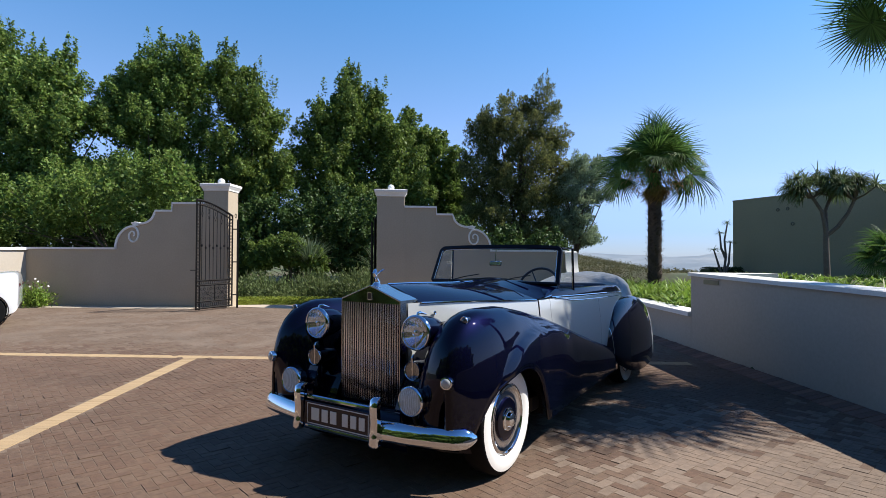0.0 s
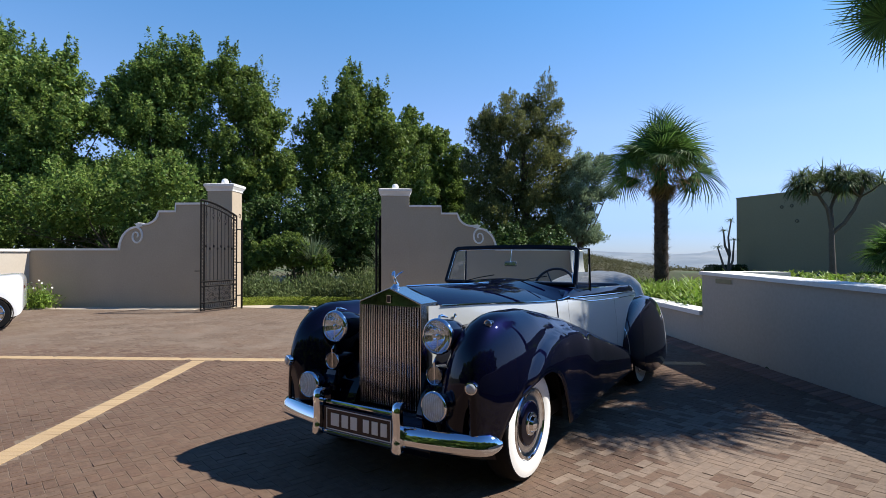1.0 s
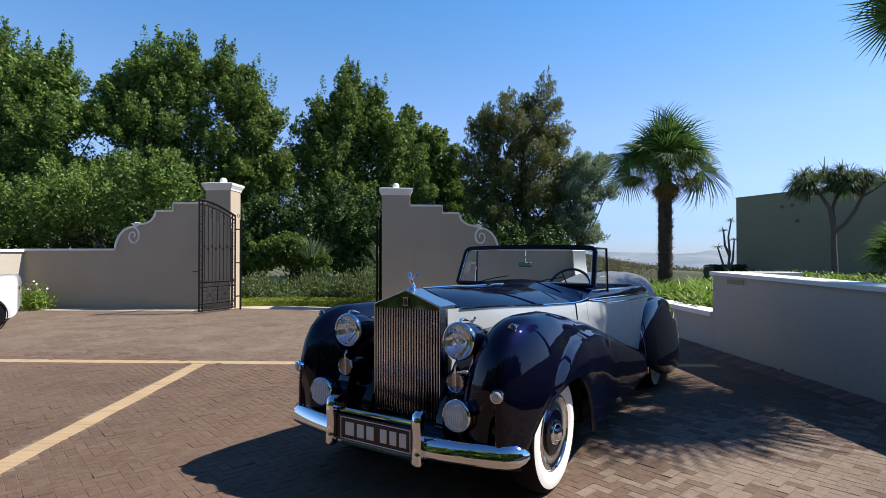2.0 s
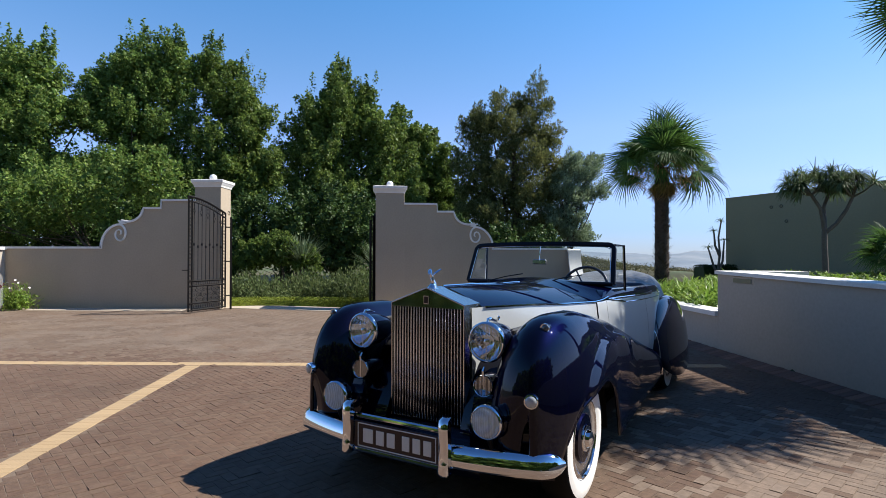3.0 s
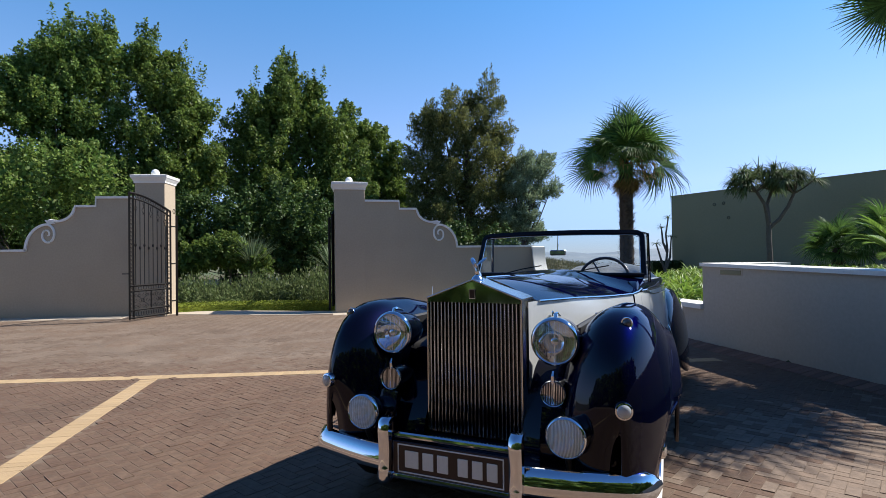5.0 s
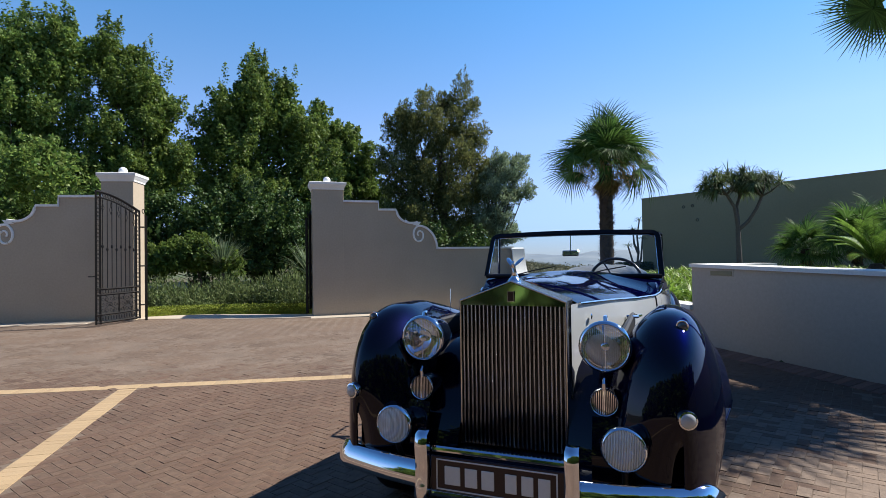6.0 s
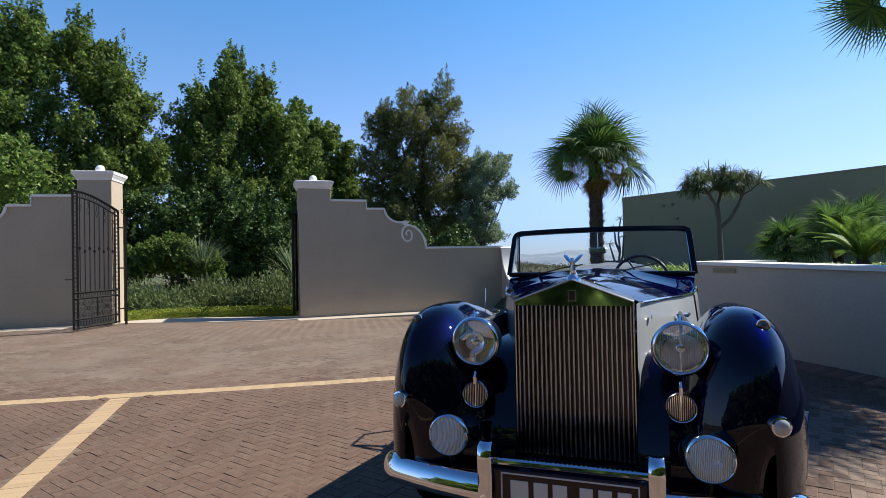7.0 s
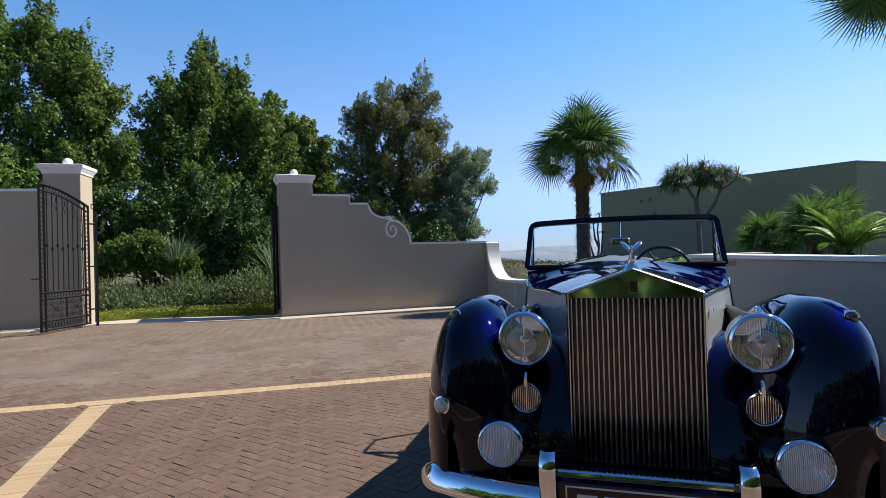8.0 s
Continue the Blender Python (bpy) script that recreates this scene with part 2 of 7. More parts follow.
M_CARWHITE = material("white_car_paint", (0.78, 0.79, 0.80), rough=0.25, vary=0.02, coat=1.0)
M_LAMPWHITE = material("opal_glass", (0.85, 0.85, 0.83), rough=0.3, vary=0.03, coat=0.5)
M_WOOD = material("walnut", (0.12, 0.055, 0.025), rough=0.35, vary=0.4, scale=9, coat=0.6)
M_TAIL = material("dark_red_lens", (0.06, 0.006, 0.008), rough=0.15, vary=0.05, coat=1.0)
M_VENT = material("vent_paint", (0.105, 0.105, 0.08), rough=0.8, vary=0.2)

# ---- building helpers ----


def mesh_part(name, verts, faces, mats, parent=None, label="", smooth=None, slots=None):
    """One mesh object from vertices and faces; smooth: the angle under which edges are rounded."""
    me = bpy.data.meshes.new(name)
    me.from_pydata([tuple(v) for v in verts], [], [tuple(f) for f in faces])
    for m in (mats if isinstance(mats, (list, tuple)) else [mats]):
        me.materials.append(m)
    if slots is not None:
        me.polygons.foreach_set("material_index", list(slots))
    if smooth is not None:
        me.polygons.foreach_set("use_smooth", [True] * len(me.polygons))
        me.set_sharp_from_angle(angle=radians(smooth))
    me.update()
    ob = new(name, me)
    ob.parent = parent
    if label:
        ob["label"] = label
    return ob


def part(name, bm, mat, parent=None, label="", smooth=None):
    """A bmesh as one mesh object under a thing or a part."""
    me = bpy.data.meshes.new(name)
    bmesh.ops.recalc_face_normals(bm, faces=bm.faces)
    bm.to_mesh(me)
    bm.free()
    for m in (mat if isinstance(mat, (list, tuple)) else [mat]):
        me.materials.append(m)
    if smooth is not None:
        me.polygons.foreach_set("use_smooth", [True] * len(me.polygons))
        me.set_sharp_from_angle(angle=radians(smooth))
    ob = new(name, me)
    ob.parent = parent
    if label:
        ob["label"] = label
    return ob


def thing(name, m, label, category, group="", kind=""):
    """An empty at the base of a thing, to parent its parts."""
    ob = new(name)
    ob.empty_display_size = 0.2
    ob.matrix_world = m
    return tagged(ob, label, category, group, kind)


def bm_box(bm, c, s, bevel=0.0, m=None, segments=1):
    """A box with centre c and size s, its edges bevelled, added to bm."""
    r = bmesh.ops.create_cube(bm, size=1.0)
    vs = r["verts"]
    bmesh.ops.scale(bm, vec=s, verts=vs)
    if bevel:
        es = list({e for v in vs for e in v.link_edges})
        rb = bmesh.ops.bevel(bm, geom=es, offset=bevel, segments=segments, affect="EDGES", profile=0.5)
        vs = list({v for f in rb["faces"] for v in f.verts} | {v for v in vs if v.is_valid})
    bmesh.ops.translate(bm, vec=c, verts=vs)
    if m is not None:
        bmesh.ops.transform(bm, matrix=m, verts=vs)
    return vs


def box(name, c, s, mat, parent=None, bevel=0.01, m=None, label="", segments=1):
    bm = bmesh.new()
    bm_box(bm, c, s, bevel, m, segments)
    return part(name, bm, mat, parent, label)


def skin(rows, closed_u=False, closed_v=False, caps=False):
    """Vertices and faces of a sheet through rows of points."""
    n = len(rows[0])
    verts = [p for r in rows for p in r]
    faces = []
    nr = len(rows)
    for i in range(nr if closed_u else nr - 1):
        a, b = i * n, ((i + 1) % nr) * n
        for j in range(n if closed_v else n - 1):
            k = (j + 1) % n
            faces.append((a + j, a + k, b + k, b + j))
    if caps:
        faces.append(tuple(reversed(range(n))))
        faces.append(tuple(range((nr - 1) * n, nr * n)))
    return verts, faces


def turned(profile, n=24, centre=(0, 0, 0), axis="X"):
    """A turned form: profile of (along, radius) about an axis."""
    rows = []
    for a, r in profile:
        row = []
        for k in range(n):
            t = 2 * math.pi * k / n
            u, v = r * math.cos(t), r * math.sin(t)
            p = {"X": (a, u, v), "Y": (u, a, v), "Z": (u, v, a)}[axis]
            row.append((p[0] + centre[0], p[1] + centre[1], p[2] + centre[2]))
        rows.append(row)
    return skin(rows, closed_v=True)


def tube(points, r, n=8, closed=False, flat=1.0):
    """A round bar along points; r may be a list."""
    pts = [Vector(p) for p in points]
    m = len(pts)
    rows = []
    up = Vector((0, 0, 1))
    for i, p in enumerate(pts):
        if closed:
            d = pts[(i + 1) % m] - pts[i - 1]
        else:
            d = pts[min(i + 1, m - 1)] - pts[max(i - 1, 0)]
        d.normalize()
        if i and abs(d.z) > 0.5:               # carry the frame along upright bars, so that they do not twist
            side = side - d * side.dot(d)
        else:
            side = d.cross(up)
        if side.length < 1e-3:
            side = d.cross(Vector((0, 1, 0)))
        side.normalize()
        nor = side.cross(d)
        rr = r[i] if isinstance(r, (list, tuple)) else r
        rows.append([p + side * rr * math.cos(2 * math.pi * k / n) + nor * rr * flat * math.sin(2 * math.pi * k / n) for k in range(n)])
    return skin(rows, closed_u=closed, closed_v=True, caps=not closed)


def joined(pieces):
    """Several (verts, faces) as one."""
    verts, faces = [], []
    for v, f in pieces:
        o = len(verts)
        verts += list(v)
        faces += [tuple(i + o for i in q) for q in f]
    return verts, faces


def lerp_table(table, x):
    """Smooth look-up in a table of (x, value), x falling or rising."""
    t = sorted(table)
    return float(np.interp(x, [a for a, _ in t], [b for _, b in t]))


def noisy(x, y, s, seed=0.0):
    return noise.noise(Vector((x * s, y * s, seed)))

# ---- the ground and the pavement ----
WALL_A = Vector((3.50, 8.80, 0))       # where the low wall steps up to the retaining wall
WALL_B = Vector((4.72, -3.0, 0))       # the retaining wall's far end, behind the walk
GATE_END = Vector((2.84, 16.62, 0))    # where the gate wall meets the low wall


def smooth01(a, b, x):
    t = min(1.0, max(0.0, (x - a) / (b - a)))
    return t * t * (3 - 2 * t)


def right_wall_x(y):
    return WALL_A.x + (y - WALL_A.y) * ((WALL_B.x - WALL_A.x) / (WALL_B.y - WALL_A.y) if y < 8.8 else (GATE_END.x - WALL_A.x) / (GATE_END.y - WALL_A.y))


def yard_z(x, y):
    """The yard dips a little towards the gate."""
    return -0.13 * smooth01(11.0, 15.5, y) * smooth01(-7.5, -3.0, x)


def ground_z(x, y):
    """Height of the land: yard, raised beds, hillside and the valley beyond."""
    z = yard_z(x, y) - 0.05
    if y < 17.2 or x > 3.0:
        raised = 0.98 if y < 8.9 else 0.98 - 0.5 * smooth01(8.8, 8.95, y)
        if y > 8.95:
            raised = 0.48 + 0.35 * smooth01(5.5, 8.5, x) * (1 - smooth01(16, 30, y))
        k = smooth01(right_wall_x(min(y, 16.6)) + 0.10, right_wall_x(min(y, 16.6)) + 0.18, x)
        z = z * (1 - k) + raised * k
    # beyond the beds the land falls; a hill stands to the left of the view
    if x > 3.0 and y > 16.6:
        z -= 1.7 * smooth01(16.6, 27, y) * (1 - smooth01(11.0, 13.5, x))
    d = math.hypot(x, y)
    az = math.degrees(math.atan2(x, max(y, 0.01)))
    el = float(np.interp(az, [-60, 8, 10.5, 15, 20.6, 26, 35, 60], [0.3, 0.35, 0.0, -0.95, -2.4, -4.2, -5, -5]))
    k = smooth01(30, 75, d)
    z = z * (1 - k) + (1.35 + d * math.tan(radians(el)) + 0.25 * noisy(x, y, 0.08)) * k
    z -= 75 * smooth01(104, 700, d)
    return z


gx = sorted(set([-4200, -2500, -1400, -800, -450, -250, -150, -100, -70, -50, -38, -30, -24, -19, -16, -14] + [round(-13 + 0.5 * i, 2) for i in range(33)]
                + [round(3 + 0.08 * i, 2) for i in range(26)] + [5.5, 6, 6.5, 7, 8, 9, 10, 11, 12, 13, 14, 16, 18, 21, 24, 28, 33, 40, 48, 58, 72, 90, 130, 200, 320, 520, 900, 1600, 2800, 4200]))
gy = sorted(set([-4200, -2000, -900, -400, -180, -90, -50, -30, -20, -14, -10, -7, -5, -4, -3, -2, -1, 0, 1, 2, 3, 4, 5, 6, 7, 8, 8.4, 8.7, 8.8, 8.85, 8.9, 8.95, 9.1]
                + [9.5 + 0.5 * i for i in range(30)] + [25, 26.5, 28, 30, 33, 36, 40, 45, 50, 56, 62, 70, 78, 86, 95, 105, 120, 150, 200, 280, 400, 600, 900, 1500, 2600, 4200]))
rows = [[(x, y, ground_z(x, y)) for x in gx] for y in gy]
v, f = skin(rows)
nxy = len(gx) - 1
# land beyond 420 m takes the colour with haze painted in
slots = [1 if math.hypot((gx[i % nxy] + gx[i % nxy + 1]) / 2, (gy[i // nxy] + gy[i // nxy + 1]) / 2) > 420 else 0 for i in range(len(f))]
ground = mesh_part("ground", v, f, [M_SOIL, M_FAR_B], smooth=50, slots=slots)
tagged(ground, "dry grassy land falling away to a hazy valley", "ground", kind="structure")

# bed of sand under the bricks
PX0, PX1, PY0, PY1 = -13.0, 4.6, -3.0, 15.0
def bed_z(x, y):
    """Sand fills the joints unevenly, more so towards the gate."""
    return yard_z(x, y) - 0.0030 + 0.0023 * smooth01(7.0, 9.0, y) + 0.0014 * min(1.0, max(0.0, 0.5 + 1.6 * noisy(x, y, 1.7, 2.0)))


rows = [[(x, y, bed_z(x, y)) for x in np.linspace(PX0 - 6, min(PX1, right_wall_x(y) + 0.1), 90)] for y in np.linspace(PY0 - 2, PY1 + 0.2, 110)]
v, f = skin(rows)
pavement = mesh_part("pavement", v, f, M_JOINT)
tagged(pavement, "herringbone brick paving in red-brown clay with yellow bay lines", "paving", kind="structure")

# bay lines: one across, one running forward from it
LINE_Y = lambda x: 7.60 + 0.012 * (x + 3.8) + 0.05 * smooth01(-3.0, 0.0, x)
BAY_A, BAY_B = Vector((-3.775, 7.50)), Vector((-3.045, 1.2))
LINE_W, BAY_W = 0.098, 0.092


def on_line(x, y):
    """Whether a spot lies in a yellow line."""
    if abs(y - LINE_Y(x)) < LINE_W and x < 3.2:
        return True
    d = (BAY_B - BAY_A).normalized()
    q = Vector((x, y)) - BAY_A
    return 0 < q.dot(d) < (BAY_B - BAY_A).length + 6 and abs(q.x * d.y - q.y * d.x) < BAY_W + 0.01


def brick_mesh(name, l, w, h, bev=0.006):
    """A paver with a chamfered top and no underside."""
    a, b = l / 2, w / 2
    vs = []
    for z, k in ((-h, 0), (-bev, 0), (0, bev)):
        vs += [(-a + k, -b + k, z), (a - k, -b + k, z), (a - k, b - k, z), (-a + k, b - k, z)]
    fs = []
    for o in (0, 4):
        for i in range(4):
            j = (i + 1) % 4
            fs.append((o + i, o + j, o + 4 + j, o + 4 + i))
    fs.append((8, 9, 10, 11))
    return vs, fs


def as_mesh(name, vf, mat):
    me = bpy.data.meshes.new(name)
    me.from_pydata(vf[0], [], vf[1])
    me.materials.append(mat)
    return me


BR_L, BR_W, GAP = 0.148, 0.074, 0.0050
brick_vf = brick_mesh("brick", BR_L - GAP, BR_W - GAP, 0.025, 0.0008)
PAVE_TURN = radians(45)
rng = random.Random(4)
rsb = np.random.RandomState(4)
N = 182
aa, bb = np.meshgrid(np.arange(-N, N), np.arange(-N, N), indexing="ij")
aa, bb = aa.ravel(), bb.ravel()
res = (aa - bb) % 4
sel = (res == 0) | (res == 3)
aa, bb, res = aa[sel], bb[sel], res[sel]
uu = np.where(res == 0, aa + 1, aa + 0.5) * BR_W
ww = np.where(res == 0, bb + 0.5, bb + 1) * BR_W
bx = -3 + (uu - ww) * math.cos(PAVE_TURN)
by = 6 + (uu + ww) * math.cos(PAVE_TURN)
bt = PAVE_TURN + np.where(res == 0, 0, math.pi / 2)
keep = np.array([PX0 < x < right_wall_x(y) - 0.22 and PY0 < y < 15.05 + 0.9 * smooth01(-7, -6.4, x) * (1 - smooth01(-2.8, -2.4, x)) and not on_line(x, y) for x, y in zip(bx, by)])
bx, by, bt = bx[keep], by[keep], bt[keep] + rsb.uniform(-0.015, 0.015, keep.sum())
bz = np.array([yard_z(x, y) for x, y in zip(bx, by)]) + (rsb.normal(0, 0.0005, len(bx)) + 0.0030 * (rsb.random_sample(len(bx)) < 0.06)) * np.where(by > 8.2, 0.5, 1.0)
# those that the walk passes nearest are pieces of their own
near = ((bx > -2.3) & (bx < -0.7) & (by > 4.2) & (by < 6.0)) | ((bx > 1.5) & (bx < 2.6) & (by > 2.9) & (by < 4.2))
near &= np.cumsum(near) <= 300
near_bricks = [Matrix.LocRotScale((x, y, z), Euler((rng.uniform(-0.012, 0.012), rng.uniform(-0.012, 0.012), t)), None) for x, y, z, t in zip(bx[near], by[near], bz[near], bt[near])]
fx, fy, fz, ft = bx[~near], by[~near], bz[~near], bt[~near]
bv = np.array(brick_vf[0])
cs, sn = np.cos(ft)[:, None], np.sin(ft)[:, None]
tilt = rsb.normal(0, 0.0040, (len(fx), 2))
lz = bv[None, :, 2] + bv[None, :, 0] * tilt[:, :1] + bv[None, :, 1] * tilt[:, 1:]
far_v = np.stack([fx[:, None] + bv[None, :, 0] * cs - bv[None, :, 1] * sn, fy[:, None] + bv[None, :, 0] * sn + bv[None, :, 1] * cs, fz[:, None] + lz], -1).reshape(-1, 3)
far_f = (np.arange(len(fx))[:, None, None] * len(bv) + np.array(brick_vf[1])[None]).reshape(-1, 4)

# walls -----------------------------------------------------------------------


def ribbon_on(profile, thick, y0, y1):
    """A coping that follows a profile of (s, z), its band from depth y0 to y1."""
    rows = []
    n = len(profile)
    for i, (s, z) in enumerate(profile):
        a, b = profile[max(i - 1, 0)], profile[min(i + 1, n - 1)]
        d = Vector((b[0] - a[0], b[1] - a[1]))
        d.normalize()
        nx, nz = -d.y, d.x
        rows.append([(s, y0, z), (s + nx * thick, y0, z + nz * thick), (s + nx * thick, y1, z + nz * thick), (s, y1, z)])
    return skin(rows, closed_v=True, caps=True)


def extruded(outline, y0, y1):
    """A flat outline of (s, z) given depth."""
    n = len(outline)
    vs = [(s, y0, z) for s, z in outline] + [(s, y1, z) for s, z in outline]
    fs = [tuple(range(n)), tuple(reversed(range(n, 2 * n)))]
    fs += [(i, i + n, (i + 1) % n + n, (i + 1) % n) for i in range(n)]
    return vs, fs


def gate_profile(length):
    """The stepped and scrolled top of the gate wall, from the pillar outwards."""
    p = [(0.0, 2.84), (0.92, 2.84), (0.925, 2.63), (1.40, 2.63)]
    for i in range(1, 9):                      # hollow curve
        p.append((1.40 + 0.44 * (1 - math.cos(math.pi / 2 * i / 8)), 2.63 - 0.36 * math.sin(math.pi / 2 * i / 8)))
    p += [(1.98, 2.285), (2.02, 2.30)]
    low = [(2.00, 2.18)]
    for i in range(0, 10):                     # swelling curve down to the low part
        t = math.pi / 2 * i / 9
        low.append((2.02 + 0.50 * math.sin(t), 1.60 + 0.60 * math.cos(t)))
    low += [(2.53, 1.58), (length, 1.58)]
    return p, low


def gate_wall(name, base, turn, flip, length, label):
    """A plastered boundary wall with white coping and a scroll."""
    w = thing(name, pose(base[0], base[1], 0, 0, 0, turn), label, "wall", kind="structure")
    up, low = gate_profile(length)
    k = -1 if flip else 1
    outline = [(k * s, z) for s, z in [(-0.12, -0.4), (-0.12, 2.84)] + up + low + [(length, -0.4)]]
    v, f = extruded(outline, 0.0, 0.30)
    mesh_part("wall_body", v, f, M_PLASTER, w)
    for prof in (up, low):
        v, f = ribbon_on([(k * s, z) for s, z in (prof if not flip else prof[::-1])], 0.055, -0.035, 0.335)
        mesh_part("coping", v, f, M_WHITE, w, "white-painted coping", smooth=40)
    # spiral in low relief
    pts = []
    for i in range(46):
        t = i / 45
        a = math.radians(80 + 500 * t)
        r = 0.215 * (1 - t) ** 0.75 + 0.02
        pts.append((k * (2.05 + r * math.cos(a) * 0.80), -0.008, 1.975 + r * math.sin(a) * 1.06))
    v, f = tube(pts, [0.030 * (1 - 0.3 * i / 45) for i in range(46)], n=6)
    mesh_part("scroll", v, f, M_WHITE, w, "white-painted spiral ornament")
    # a wedge that ends the hollow curve
    wedge = [(k * 1.86, 2.245), (k * 2.02, 2.225), (k * 2.10, 2.33), (k * 1.98, 2.315)]
    v, f = extruded(wedge, -0.03, 0.33)
    mesh_part("scroll_tip", v, f, M_WHITE, w)
    return w


def pillar(name, x, y, turn, w, d, z0, h, label):
    """A gate pillar with a moulded cap and a round lamp."""
    p = thing(name, pose(x, y, 0, 0, 0, turn), label, "gate pillar")
    bm = bmesh.new()
    bm_box(bm, (0, d / 2, (z0 + h) / 2), (w, d, h - z0), 0.008)
    part("shaft", bm, M_PLASTER, p)
    bm = bmesh.new()
    rows = []
    for z, o in ((h - 0.06, 0.0), (h - 0.055, 0.018), (h - 0.02, 0.02), (h + 0.05, 0.06), (h + 0.07, 0.075), (h + 0.13, 0.08), (h + 0.135, 0.07), (h + 0.15, 0.0)):
        rows.append([(-w / 2 - o, -o, z), (w / 2 + o, -o, z), (w / 2 + o, d + o, z), (-w / 2 - o, d + o, z)])
    v, f = skin(rows, closed_v=True)
    n = len(v)
    f.append((n - 4, n - 3, n - 2, n - 1))
    mesh_part("cap", v, f, M_WHITE, p, "white moulded cap")
    bm.free()
    v, f = turned([(h + 0.14, 0.045), (h + 0.165, 0.05), (h + 0.17, 0.03)], 14, (0, d / 2, 0), "Z")
    mesh_part("lamp_base", v, f, M_WHITE, p)
    bm = bmesh.new()
    bmesh.ops.create_uvsphere(bm, u_segments=20, v_segments=12, radius=0.098)
    bmesh.ops.translate(bm, vec=(0, d / 2, h + 0.226), verts=bm.verts)
    part("globe", bm, M_LAMPWHITE, p, "opal white globe", smooth=60)
    return p


gate_wall("wall_west", (-7.32, 14.745), 0, True, 5.45, "taupe plastered boundary wall with white scrolled coping")
gate_wall("wall_east", (-1.91, 15.846), 9, False, 4.85, "taupe plastered boundary wall with white scrolled coping")
pillar("gate_pillar", -7.00, 14.74, 0, 0.70, 0.62, -0.3, 3.27, "taupe plastered gate pillar with white cap and globe lamp")
pillar("gate_pillar", -2.30, 15.78, 9, 0.80, 0.62, -0.4, 3.22, "taupe plastered gate pillar with white cap and globe lamp")


def swept_wall(name, a, b, tops, thick, label, mat=M_PLASTER_R, coping=True, drop=-0.5, cop=0.07, over=0.05):
    """A wall from a to b whose top follows tops: (metres along, z)."""
    a, b = Vector((a[0], a[1], 0)), Vector((b[0], b[1], 0))
    ang = math.degrees(math.atan2(b.y - a.y, b.x - a.x))
    w = thing(name, pose(a.x, a.y, 0, 0, 0, ang), label, "wall", kind="structure")
    L = (b - a).length
    tops = [(s, z) for s, z in tops]
    v, f = extruded([(0, drop)] + [(s, z - cop) for s, z in tops] + [(L, drop)], -thick / 2, thick / 2)
    mesh_part("wall_body", v, f, mat, w)
    if coping:
        v, f = ribbon_on([(s, z - cop) for s, z in tops], cop, -thick / 2 - over, thick / 2 + over)
        mesh_part("coping", v, f, M_WHITE, w, "white-painted coping", smooth=40)
    return w


def sweep_down(L, top, low, run, flat=0.25):
    pts = [(0, top), (flat, top)]
    for i in range(1, 11):
        t = math.pi / 2 * i / 10
        pts.append((flat + run * (1 - math.cos(t)), top - (top - low) * math.sin(t)))
    pts.append((L, low))
    return pts


low_len = (GATE_END - WALL_A).length
swept_wall("wall_low", (GATE_END.x + 0.13, GATE_END.y), (WALL_A.x + 0.13, WALL_A.y - 0.01), sweep_down(low_len, 1.60, 0.60, 0.95, 0.1), 0.26,
           "low plastered garden wall with white swept coping")
swept_wall("wall_return_west", (-12.62, 14.8), (-13.6, 9.0), sweep_down(5.88, 1.62, 0.75, 1.4, 1.0), 0.26,
           "low plastered garden wall with white swept coping")
ret_dir = (WALL_B - WALL_A).normalized()
off = Vector((-ret_dir.y, ret_dir.x, 0))
off = off if off.x > 0 else -off
ra, rb = WALL_A + off * 0.17, WALL_B + off * 0.17
ret = swept_wall("wall_retaining", (ra.x, ra.y), (rb.x, rb.y), [(0, 1.205), (4, 1.135), ((rb - ra).length, 1.06)], 0.34,
                 "grey plastered retaining wall with white coping", cop=0.048)
swept_wall("wall_retaining_end", (ra.x + 0.18, ra.y - 0.13), (ra.x + 0.98, ra.y - 0.10), [(0, 1.203), (0.80, 1.2)], 0.30,
           "grey plastered wall return with white coping")
# a shallow step light let into the wall
step_light = thing("wall_light", pose(WALL_A.x + 0.045, WALL_A.y - 0.35, 1.09, 0, 0, math.degrees(math.atan2(ret_dir.y, ret_dir.x))), "small grey recessed step light in the retaining wall", "wall light")
box("housing", (0.25, 0.0, 0.0), (0.46, 0.03, 0.10), M_PLASTER_R, step_light, 0.006)
box("grille", (0.25, -0.018, -0.01), (0.40, 0.012, 0.06), M_OLIVE, step_light, 0.003)

# pale concrete apron across the gateway
rows = []
for i in range(21):
    t = i / 20
    x = -6.75 + 4.2 * t
    bow = 0.75 * math.sin(math.pi * t)
    z = yard_z(x, 15.3)
    y0 = 14.95 + 0.6 * t
    rows.append([(x, y0, z - 0.1), (x, y0, z + 0.012), (x, y0 + 0.45 + bow * 0.7, z + 0.02), (x, y0 + 0.45 + bow * 0.7, z - 0.1)])
v, f = skin(rows, caps=True)
apron = mesh_part("apron", v, f, M_CONCRETE)
tagged(apron, "pale concrete apron across the gateway", "kerb", kind="structure")
